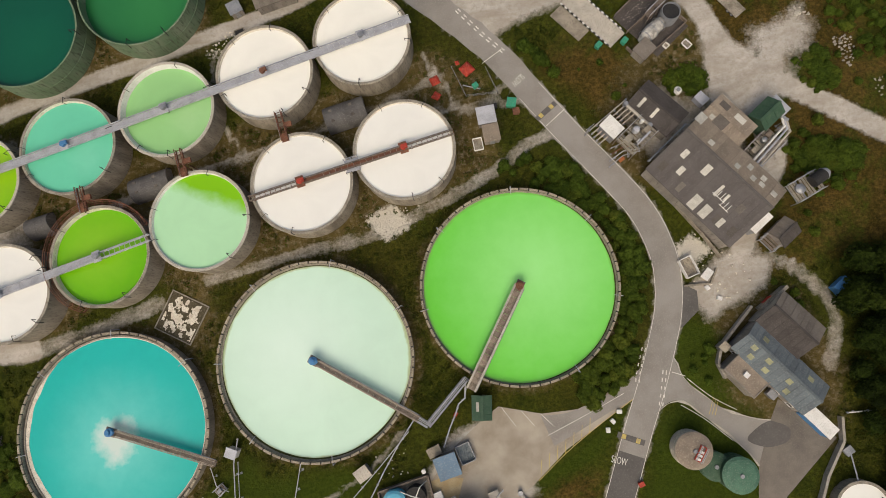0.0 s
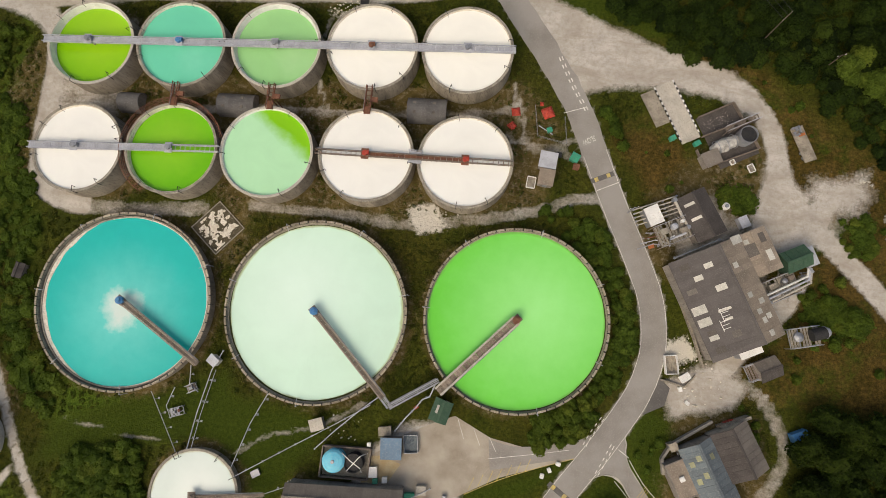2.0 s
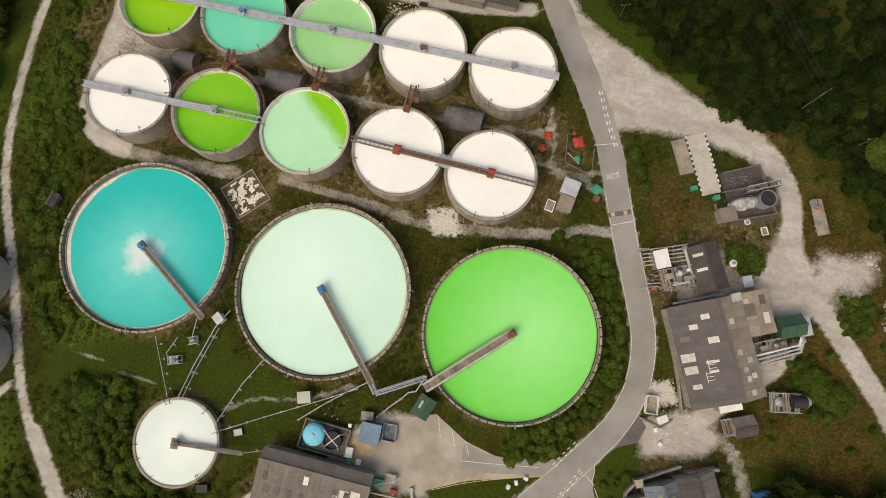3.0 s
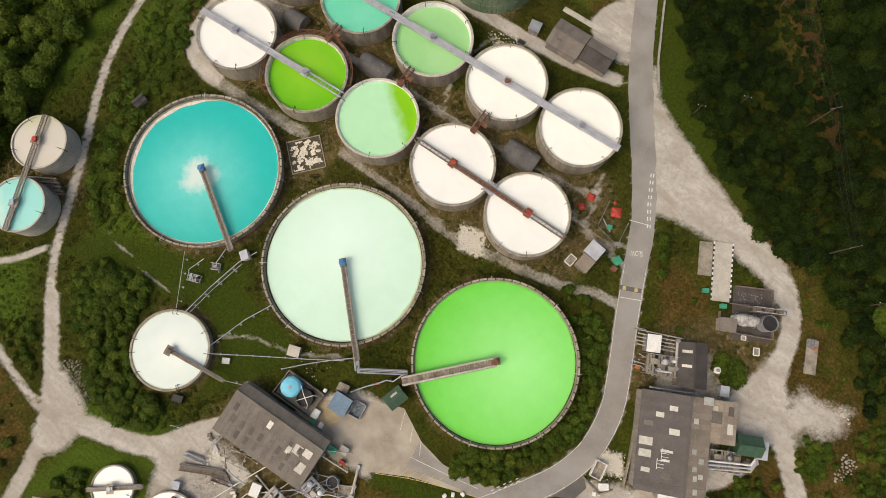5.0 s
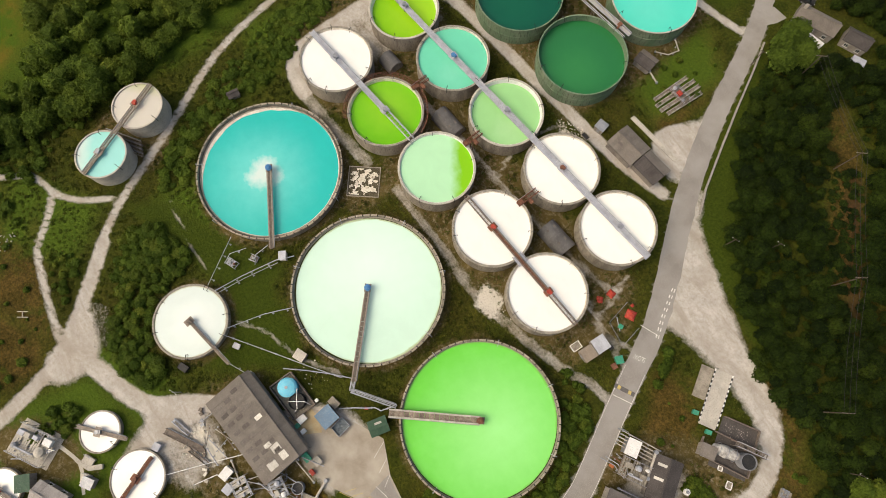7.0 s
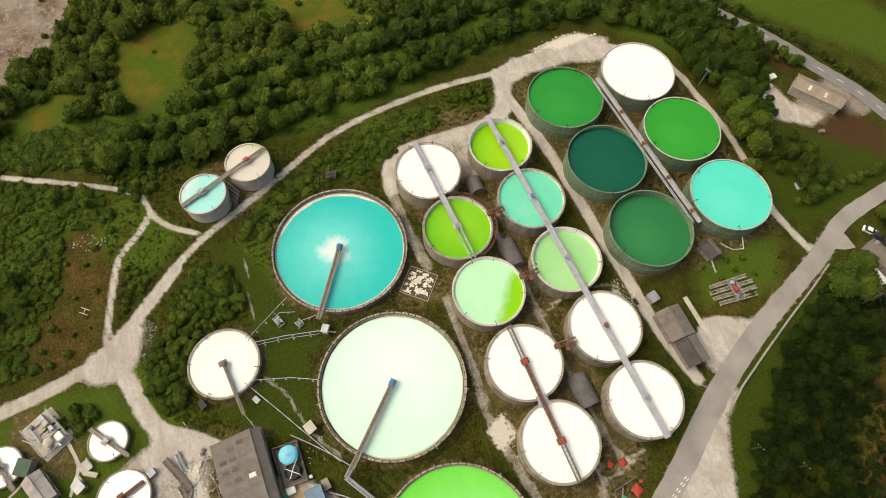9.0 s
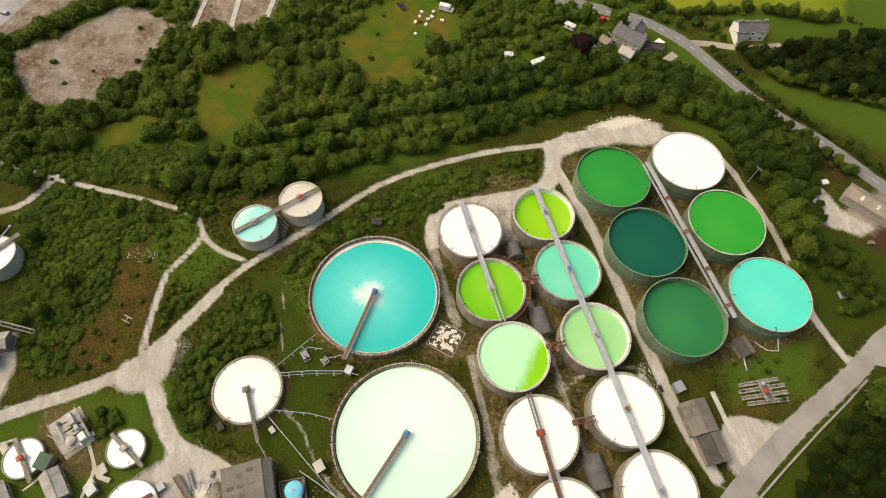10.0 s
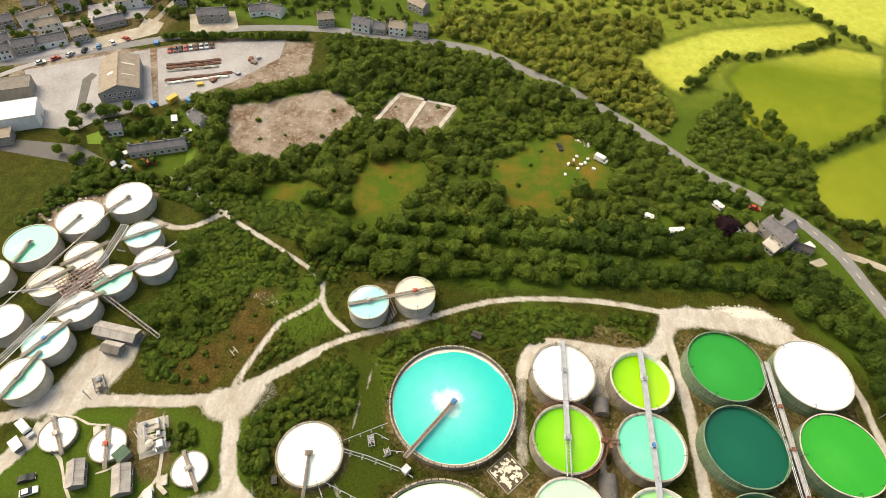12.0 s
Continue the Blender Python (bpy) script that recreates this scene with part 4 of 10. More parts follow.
def tank(x, y, r, height, level, fill, label, wall=CONCRETE, rim=RIM, posts=6, bands=0, group="round slurry tanks", seg=72, thick=0.32, turn=0.3, skirt=False):
    t = thing("slurry_tank", (x, y, 0), 0, label, "tank", group)
    bm = bmesh.new()
    lathe(bm, [(r, 0), (r, height - 0.25), (r - thick, height - 0.25), (r - thick, 0)], seg)
    part("wall", bm, wall, t, smooth=False)
    bm = bmesh.new()
    lathe(bm, [(r + 0.1, height - 0.25), (r + 0.12, height - 0.03), (r + 0.05, height), (r - thick - 0.02, height), (r - thick - 0.08, height - 0.05), (r - thick - 0.06, height - 0.25)], seg)
    part("rim", bm, rim, t)
    for i in range(bands):
        bm = bmesh.new()
        z = height * (i + 1) / (bands + 1)
        lathe(bm, [(r - 0.02, z - 0.07), (r + 0.09, z - 0.07), (r + 0.09, z + 0.07), (r - 0.02, z + 0.07)], seg)
        part("hoop", bm, wall, t)
    bm = bmesh.new()
    disc(bm, r - thick + 0.03, level, seg)
    part("slurry", bm, LIQ[fill], t, LIQ[fill].name)
    for i in range(posts):
        a = turn + i * 2 * math.pi / max(posts, 1) + 0.35 * math.sin(i * 2.4)
        c, s = math.cos(a), math.sin(a)
        bm = bmesh.new()
        p = Vector((c * (r + 0.12), s * (r + 0.12), height))
        q = Vector((c * (r - 0.95), s * (r - 0.95), height))
        rod(bm, p - Vector((0, 0, 1.2)), p + Vector((0, 0, 0.75)), 0.07, 6)
        rod(bm, p + Vector((0, 0, 0.72)), q + Vector((0, 0, 0.72)), 0.06, 6)
        rod(bm, q + Vector((0, 0, 0.76)), q - Vector((0, 0, 0.3)), 0.06, 6)
        part("overflow_pipe", bm, BLACK, t)
    if skirt:
        bm = bmesh.new()
        lathe(bm, [(r - 0.05, 0), (r + 0.5, 0), (r + 0.45, 0.22), (r - 0.05, 0.3)], seg)
        part("footing", bm, CONCRETE_PALE if wall is CONCRETE else wall, t)
    return t


def thickener(x, y, r, fill, label, rl, level, arm, length, deck, head, wide=1.3):
    """A wide low settling tank with a railed rim walkway and one arm to its centre."""
    t = thing("settling_tank", (x, y, 0), 0, label, "tank", "wide settling tanks")
    seg = 128
    bm = bmesh.new()
    lathe(bm, [(rl + 0.28, 0), (rl + 0.28, level + 0.22), (rl, level + 0.22), (rl, 0)], seg)
    part("wall", bm, RIM, t)
    bm = bmesh.new()
    lathe(bm, [(r - 0.25, 0), (r - 0.25, level + 0.75), (r - 0.5, level + 0.75), (r - 0.5, 0)], seg)
    part("outer_wall", bm, CONCRETE, t)
    bm = bmesh.new()
    lathe(bm, [(rl + 0.26, level - 0.55), (r - 0.45, level - 0.55), (r - 0.45, level - 0.45), (rl + 0.26, level - 0.45)], seg)
    part("launder", bm, BROWN_STEEL, t, "rusty brown overflow channel")
    bm = bmesh.new()
    disc(bm, rl + 0.02, level, seg, 6)
    part("slurry", bm, LIQ[fill], t, LIQ[fill].name)
    n = 62
    seg_mesh = None
    for i in range(n):
        if seg_mesh is None:
            bm = bmesh.new()
            half = math.pi / n - 0.008
            rows = []
            for a in (-half, 0, half):
                rows.append([bm.verts.new((q * math.cos(a), q * math.sin(a), z)) for q, z in ((r - 0.42, level + 0.74), (r - 0.4, level + 1.0), (r - 0.02, level + 1.02), (r + 0.02, level + 0.74))])
            for p, q in zip(rows, rows[1:]):
                for k in range(4):
                    bm.faces.new((p[k], p[(k + 1) % 4], q[(k + 1) % 4], q[k]))
            bm.faces.new(rows[0])
            bm.faces.new(rows[-1][::-1])
            piece = part("rim_block", bm, RIM_BLOCK, t)
            seg_mesh = piece.data
        else:
            piece = new("rim_block", seg_mesh)
            piece.parent = t
        piece.matrix_basis = Matrix.Rotation(2 * math.pi * i / n, 4, "Z") @ Matrix.Translation((0, 0, 0.02 * math.sin(i * 3.7)))
    bm = bmesh.new()
    lathe(bm, [(r - 0.46, level + 0.7), (r - 0.05, level + 0.7), (r - 0.05, level + 0.78), (r - 0.46, level + 0.78)], seg)
    part("rim_bed", bm, BLACK, t)
    for i in range(6):
        a = radians(arm + 60 + i * 50)
        bm = bmesh.new()
        c = Vector((math.cos(a), math.sin(a), 0))
        rod(bm, c * (r + 0.35) + Vector((0, 0, 0.1)), c * (r + 0.35) + Vector((0, 0, level + 1.0)), 0.09, 8)
        rod(bm, c * (r + 0.35) + Vector((0, 0, level + 0.95)), c * (rl - 0.5) + Vector((0, 0, level + 0.95)), 0.07, 8)
        part("spray_pipe", bm, STEEL_PALE, t)
    bridge = truss("walkway_bridge", (x, y), (x + math.cos(radians(arm)) * length, y + math.sin(radians(arm)) * length), wide, level + 1.15, BROWN_STEEL, "truss walkway bridge reaching the centre of a settling tank", 0.7, deck, pale=PALE_BEAM if wide > 1 else RAIL_PALE, bar=0.36 if wide > 1 else 0.14)
    bm = bmesh.new()
    box(bm, (0, 0, 0.25), (1.9, 1.5, 0.22))
    part("drive_platform", bm, BROWN_STEEL, bridge)
    bm = bmesh.new()
    rod(bm, (0, 0, 0.3), (0, 0, 1.0), 0.75, 16)
    rod(bm, (0, 0, 1.0), (0, 0, 1.5), 0.42, 12)
    box(bm, (0.55, 0.2, 0.75), (0.6, 0.45, 0.55))
    part("drive_gearbox", bm, head, bridge)
    bm = bmesh.new()
    rod(bm, (0, 0, -level - 1.0), (0, 0, 0.3), 0.25, 12)
    part("drive_shaft", bm, BROWN_STEEL, bridge)
    return t


def arc_strip(parent, name, r0, r1, z, a0, a1, material, label, seed):
    """An uneven strip along part of a tank's inside edge."""
    bm = bmesh.new()
    n = int(abs(a1 - a0) / 2)
    rows = []
    for i in range(n + 1):
        a = radians(a0 + (a1 - a0) * i / n)
        taper = min(1, 6 * i / n, 6 * (n - i) / n)
        w = (r1 - r0) * taper * (0.75 + 0.35 * noise.noise(Vector((i * 0.2, seed, 0.3)))) + 0.02
        rows.append([bm.verts.new((q * math.cos(a), q * math.sin(a), h)) for q, h in ((r1 - w, z), (r1 - w, z + 0.05), (r1, z + 0.07), (r1, z))])
    for p, q in zip(rows, rows[1:]):
        for k in range(4):
            bm.faces.new((p[k], p[(k + 1) % 4], q[(k + 1) % 4], q[k]))
    part(name, bm, material, parent, label)


def truss(name, a, b, width, z, material, label, height=1.0, deck=None, gap=1.6, group="", decks=None, pale=None, bar=0.12):
    """A walkway with a deck, two laced side girders and hand rails from a to b."""
    a, b = Vector(a), Vector(b)
    L = (b - a).length
    t = thing(name, (a.x, a.y, z), math.degrees(math.atan2(b.y - a.y, b.x - a.x)), label, "bridge", group)
    for d0, d1 in decks or ((0, L),):
        m = round((d1 - d0) / 1.15) or 1
        for i in range(m):
            bm = bmesh.new()
            x0, x1 = d0 + (d1 - d0) * i / m, d0 + (d1 - d0) * (i + 1) / m
            box(bm, ((x0 + x1) / 2, 0, 0.04 + 0.012 * (i % 2)), (x1 - x0 - 0.03, width - 0.1, 0.07))
            part("deck_plate", bm, deck or material, t)
    n = max(2, round(L / gap))
    for s in (-1, 1):
        y = s * width / 2
        bm = bmesh.new()
        beam(bm, (0, y, -0.05), (L, y, -0.05), 0.13, 0.26)
        beam(bm, (0, y, height), (L, y, height), bar, 0.1)
        for i in range(n + 1):
            beam(bm, (L * i / n, y, 0), (L * i / n, y, height), 0.07, 0.07)
        for i in range(n):
            k = i % 2
            beam(bm, (L * i / n, y, height * k), (L * (i + 1) / n, y, height * (1 - k)), 0.05, 0.05)
        part("girder", bm, pale or material, t)
    for i in range(n + 1):
        bm = bmesh.new()
        beam(bm, (L * i / n, -width / 2 - 0.15, -0.12), (L * i / n, width / 2 + 0.15, -0.12), 0.09, 0.1)
        part("crossbeam", bm, material, t)
    bm = bmesh.new()
    rod(bm, (0.2, width / 2 + 0.2, 0.15), (L - 0.2, width / 2 + 0.2, 0.15), 0.09, 8)
    part("pipe", bm, STEEL, t)
    return t


G = "round slurry tanks in two rows"
A_ROW = [(-92.5, 48.65, 9.1, 4.2, "lime", "concrete slurry tank holding lime green liquid below its rim"), (-73.3, 49.8, 9.3, 5.1, "aqua", "round concrete slurry tank holding aqua green liquid"),
         (-53.4, 51.0, 9.25, 4.6, "pale green", "round concrete slurry tank holding pale green liquid"), (-33.6, 52.1, 9.25, 5.3, "cream", "round concrete slurry tank full of cream white clay"),
         (-14.2, 52.85, 9.2, 5.35, "cream", "round concrete slurry tank full of cream white clay")]
B_ROW = [(-91.25, 26.15, 9.25, 5.3, "chalk", "round concrete slurry tank full of chalk white clay"), (-71.8, 27.5, 9.4, 4.7, "leaf", "round concrete slurry tank holding leaf green liquid"),
         (-52.3, 28.4, 9.35, 5.2, "two tone", "round concrete slurry tank, mint liquid with lime patch"), (-32.3, 29.45, 9.45, 5.4, "chalk", "round concrete slurry tank full of chalk white clay"),
         (-12.6, 29.7, 9.35, 5.4, "chalk", "round concrete slurry tank full of chalk white clay")]
for k, (x, y, r, lv, f, lab) in enumerate(A_ROW + B_ROW):
    t = tank(x, y, r, 5.8, lv, f, lab, CONCRETE, CONCRETE_PALE if k in (0, 2, 7) else RIM, 5 if k != 5 else 7, 0, G, turn=0.4 + k)
    bm = bmesh.new()
    lathe(bm, [(r - 0.36, lv - 0.3), (r - 0.3, 5.7), (r - 0.45, 5.72), (r - 0.62 - 0.25 * (k in (0, 2)), lv - 0.3)], 72)
    part("clay_lining", bm, WHITE if k in (0, 2, 7) else CLAY, t, "white clay coating inside the wall")
    if k == 6:
        for q, z, w in ((r + 0.25, 5.2, 0.1), (r + 0.62, 5.2, 0.08), (r + 0.98, 5.2, 0.1), (r + 1.12, 6.2, 0.09), (r + 1.12, 5.7, 0.06)):
            bm = bmesh.new()
            ring = [Vector((q * math.cos(radians(20 + 4 * i)), q * math.sin(radians(20 + 4 * i)), z)) for i in range(56)]
            for p0, p1 in zip(ring, ring[1:]):
                beam(bm, p0, p1, w, 0.08)
            part("walkway_rail", bm, RUST, t)
        for i in range(28):
            a = radians(20 + i * 8.15)
            c = Vector((math.cos(a), math.sin(a), 0))
            bm = bmesh.new()
            beam(bm, c * (r + 0.05) + Vector((0, 0, 5.12)), c * (r + 1.15) + Vector((0, 0, 5.12)), 0.09, 0.09)
            beam(bm, c * (r + 1.1) + Vector((0, 0, 5.1)), c * (r + 0.05) + Vector((0, 0, 4.2)), 0.08, 0.08)
            beam(bm, c * (r + 1.12) + Vector((0, 0, 5.1)), c * (r + 1.12) + Vector((0, 0, 6.2)), 0.07, 0.07)
            part("bracket", bm, RUST, t)
D = "green steel slurry tanks"
for k, (x, y, r, lv, f, lab) in enumerate([
        (-101.2, 73.6, 11.25, 5.2, "emerald", "green steel slurry tank holding emerald liquid"), (-77.5, 75.3, 11.35, 4.7, "deep teal", "green steel slurry tank holding deep teal liquid"),
        (-53.8, 76.45, 11.4, 3.7, "moss", "green steel slurry tank, dull green liquid well below rim"), (-102.6, 99.0, 11.2, 5.6, "cream", "green steel slurry tank full of cream white clay"),
        (-79.3, 101.0, 11.2, 5.6, "grass", "green steel slurry tank holding grass green liquid"), (-55.3, 102.6, 11.2, 5.6, "cyan", "green steel slurry tank full of bright turquoise liquid")]):
    tank(x, y, r, 6.0, lv, f, lab, GREEN_STEEL, GREEN_STEEL if k < 3 else CONCRETE_PALE, 5, 1, D, 80, 0.16, 0.9 + k)
for k, (x, y, r, f) in enumerate([(-133.3, -124.7, 7.6, "cream"), (-122.1, -136.2, 7.6, "cream"), (-108.9, -145.4, 8.0, "aqua"), (-95.0, -150.8, 6.0, "cream"), (-118.8, -112.8, 5.7, "ice"), (-107.2, -126.6, 5.7, "clay"),
                                  (-108.9, -104.3, 6.0, "cream"), (-95.9, -132.0, 5.8, "clay"), (-100.1, -113.5, 5.8, "seafoam"), (-89.2, -118.8, 5.8, "chalk"), (-76.9, -121.3, 6.2, "ice"), (-65.1, -121.7, 6.4, "seafoam"), (-80.5, -137.0, 6.0, "chalk")]):
    tank(x, y, r, 5.0, 4.75, f, "distant concrete slurry tank filled with " + LIQ[f].name, wall=CONCRETE_PALE, rim=CONCRETE_PALE, posts=0, group="far group of slurry tanks", seg=48, turn=k, thick=0.16)
for x, y, f in ((-111.0, -20.3, "clay"), (-105.2, -33.9, "ice")):
    tank(x, y, 6.2, 5.5, 5.2, f, "tall concrete tank filled with " + LIQ[f].name, wall=CONCRETE_PALE, rim=CONCRETE_PALE, posts=3, group="twin concrete tanks", seg=56, thick=0.2)
for x, y, r in ((-50.0, -68.3, 4.55), (-52.6, -91.6, 4.65), (-53.2, -105.6, 4.75), (-36.4, -66.7, 6.05)):
    tank(x, y, r, 1.4, 1.2, "chalk", "small low round tank full of chalk white clay", posts=2, group="small white clay tanks", seg=48, thick=0.16)
tank(-58.45, -39.2, 8.7, 2.0, 1.8, "milk", "low round tank full of milky white clay", posts=9, group="small white clay tanks", turn=1.1)
tank(43.6, -52.5, 4.6, 2.2, 1.9, "chalk", "low round tank full of chalk white clay", posts=2, group="small white clay tanks", seg=48)

green_tank = thickener(0, 0, 17.9, "big green", "wide settling tank full of bright green liquid", 17.25, 2.3, -132.5, 20.2, WALKWAY, RUST, 1.55)
mint_tank = thickener(-39.2, -2.1, 18.1, "big mint", "wide settling tank full of pale mint liquid", 17.35, 2.1, -44.6, 21.4, BROWN_STEEL, BLUE, 0.9)
teal_tank = thickener(-78.2, -3.7, 18.0, "big teal", "wide settling tank of turquoise liquid with white bloom", 17.0, 1.9, -31.8, 20.3, BROWN_STEEL, BLUE, 0.9)
arc_strip(teal_tank, "clay_crust", 16.0, 17.0, 1.88, 118, 252, CLAY, "white clay crust along the edge", 1.5)
arc_strip(teal_tank, "clay_crust", 16.75, 17.0, 1.88, -100, 110, CLAY, "thin white clay crust along the edge", 2.5)
arc_strip(mint_tank, "moss_line", 17.0, 17.35, 2.08, 165, 335, MOSS, "dark moss along the edge", 3.5)
arc_strip(mint_tank, "moss_line", 17.15, 17.35, 2.08, 0, 150, MOSS, "thin dark moss along the edge", 4.5)
arc_strip(green_tank, "moss_line", 17.0, 17.25, 2.28, -110, 60, MOSS, "dark moss along the edge", 5.5)


# ---- bridges over the tank rows ----
def gantry(a, b, z, material, stops, label, width=1.15, boxes=(), decks=None, pale=None):
    t = truss("tank_bridge", a, b, width, z, material, label, 0.6, gap=1.0 if decks else 1.9, group="bridges over tank rows", decks=decks, pale=pale)
    for s, m in zip(stops, boxes):
        bm = bmesh.new()
        box(bm, (s, 0, 0.5), (1.5, 2.1, 0.12))
        part("drive_platform", bm, material, t)
        bm = bmesh.new()
        rod(bm, (s, 0, 0.55), (s, 0, 1.15), 0.5, 14)
        box(bm, (s + 0.35, 0.15, 0.8), (0.9, 0.7, 0.5))
        part("drive_gearbox", bm, m, t)
        bm = bmesh.new()
        rod(bm, (s, 0, -3.0), (s, 0, 0.3), 0.2, 10)
        part("drive_shaft", bm, BROWN_STEEL, t)
    return t


def along(a, b, pts):
    d = (Vector(b) - Vector(a)).normalized()
    return [(Vector(p) - Vector(a)).dot(d) for p in pts]


a, b = (-102.3, 48.4), (-4.6, 53.3)
gantry(a, b, 6.15, STEEL_PALE, along(a, b, [q[:2] for q in A_ROW]), "long galvanised walkway bridge over a row of tanks", 1.25, (STEEL, BLUE, STEEL, RUST, STEEL))
a, b = (-101.0, 25.6), (-61.6, 27.9)
gantry(a, b, 6.15, STEEL_PALE, along(a, b, [q[:2] for q in B_ROW[:2]]), "galvanised walkway bridge over two tanks", 1.15, (STEEL, STEEL), ((0, 29),))
a, b = (-42.2, 29.2), (-3.1, 29.9)
gantry(a, b, 6.15, RUST, along(a, b, [q[:2] for q in B_ROW[3:]]), "rusty red-brown walkway bridge over two tanks", 0.85, (RED, RED), ((9.5, 29.5),), BROWN_STEEL)
bm = bmesh.new()
t = thing("landing_platform", (-22.4, 29.6, 6.0), 0, "grey steel landing platform between two tanks", "platform")
box(bm, (0, 0, 0.05), (2.6, 2.4, 0.1))
part("deck", bm, STEEL_PALE, t)
bm = bmesh.new()
for p, q in (((-1.3, -1.2, 0.1), (1.3, -1.2, 0.1)), ((-1.3, 1.2, 0.1), (1.3, 1.2, 0.1))):
    rail(bm, p, q, 1.0, 1.2)
part("guard_rail", bm, STEEL_PALE, t)
bm = bmesh.new()
for sx in (-1, 1):
    for sy in (-1, 1):
        beam(bm, (sx * 1.1, sy * 1.0, -6.0), (sx * 1.1, sy * 1.0, 0), 0.14, 0.14)
part("support_frame", bm, STEEL, t)
for x, y0, y1 in ((-72.6, 36.4, 41.2), (-52.8, 37.2, 42.4), (-33.0, 37.8, 43.6)):
    t = truss("link_bridge", (x, y0), (x, y1), 1.1, 5.95, RUST, "short rusty link bridge joining two tank rims", 0.8, gap=0.9, group="short link bridges", decks=((0, 1.6),))
    bm = bmesh.new()
    box(bm, ((y1 - y0) / 2, -1.2, 0.25), (0.9, 1.4, 0.5))
    part("pump_housing", bm, RUST, t)
    bm = bmesh.new()
    for s in (-0.45, 0.45):
        beam(bm, ((y1 - y0) / 2, s, -5.95), ((y1 - y0) / 2, s, 0), 0.14, 0.14)
    part("support_leg", bm, RUST, t)
t = truss("pipe_bridge", (-104, 85.4), (-50.5, 89.3), 0.85, 6.3, STEEL_PALE, "weathered pale pipe bridge running between green steel tanks", 0.6, CONCRETE_PALE, gap=2.4)
for k in range(3):
    bm = bmesh.new()
    rod(bm, (0.3, -1.5 + k * 0.45 + (0.9 if k == 2 else 0), -0.4), (53, -1.5 + k * 0.45 + (0.9 if k == 2 else 0), -0.4), 0.11, 10)
    part("pipe", bm, STEEL_PALE, t)
for k in range(6):
    bm = bmesh.new()
    for s in (-0.9, 0.9):
        beam(bm, (2 + k * 9.9, s, -6.3), (2 + k * 9.9, s, 0), 0.2, 0.2)
    beam(bm, (2 + k * 9.9, -0.9, -5.0), (2 + k * 9.9, 0.9, -1.0), 0.1, 0.1)
    part("trestle", bm, BROWN_STEEL, t)
for s in (14, 26, 38.5, 50):
    bm = bmesh.new()
    box(bm, (s, 0, 0.55), (1.0, 1.0, 0.6))
    box(bm, (s + 0.2, -0.9, 0.3), (0.5, 0.8, 0.4))
    part("valve_box", bm, RUST, t)
a, b = (-102.9, -39.6), (-113.6, -14.6)
gantry(a, b, 5.75, RAIL_PALE, along(a, b, [(-105.2, -33.9), (-111.0, -20.3)]), "weathered pale walkway bridge over the twin tanks", 0.75, (STEEL_PALE, RED), ((0, 8.0), (12.0, 15.0), (20, 23)), RAIL_PALE)
for k in range(4):
    t = truss("pipe_trestle", (-112.6 + 0.9 * k, -30.5 - 0.5 * k), (-104.0 + 0.9 * k, -25.2 - 0.5 * k), 0.5, 2.2 - 0.3 * k, BROWN_STEEL, "brown steel pipe trestle between the twin tanks", 0.4, gap=1.4, group="twin tank pipe trestles", decks=((0, 0.4),))
    bm = bmesh.new()
    for s in (0.5, 5.0, 9.6):
        beam(bm, (s, 0, -2.2 + 0.3 * k), (s, 0, 0), 0.16, 0.16)
    part("support_leg", bm, BROWN_STEEL, t)
a, b = (-58.4, -39.2), (-44.6, -37.3)
gantry(a, b, 2.5, WALKWAY, [0.2], "brown walkway arm over a low white tank", 0.45, (BROWN_STEEL,), None, WALKWAY)
for (x, y), turn, m in (((-50.0, -68.3), 39, STEEL), ((-52.6, -91.6), 23, RED), ((-53.2, -105.6), 41, STEEL), ((-36.4, -66.7), -70, RUST), ((-107.2, -126.6), 140, STEEL), ((-100.1, -113.5), 142, STEEL), ((-89.2, -118.8), 136, STEEL),
                        ((-76.9, -121.3), 153, BLUE), ((-65.1, -121.7), 170, STEEL), ((-108.9, -104.3), 127, STEEL), ((-118.8, -112.8), 127, STEEL), ((-95.9, -132), 140, STEEL)):
    c, s = math.cos(radians(turn)), math.sin(radians(turn))
    r, z = (5.2, 1.75) if x > -60 else (7.0, 5.3)
    gantry((x - c * r, y - s * r), (x + c * (r + 1.4), y + s * (r + 1.4)), z, RAIL_PALE if m is not RUST else RUST, [r], "walkway bridge across a small round tank", 0.62, (m,), None, RAIL_PALE if m is not RUST else None)
for (x, y), turn, r in (((-108.9, -145.4), -2, 8.0), ((-133.3, -124.7), -29, 7.6), ((-122.1, -136.2), -16, 7.6)):
    c, s = math.cos(radians(turn)), math.sin(radians(turn))
    gantry((x - 0.6 * c, y - 0.6 * s), (x + c * (r + 0.6), y + s * (r + 0.6)), 5.3, RAIL_PALE, [0.6], "walkway arm to the centre of a far tank", 0.6, (STEEL,), None, RAIL_PALE)


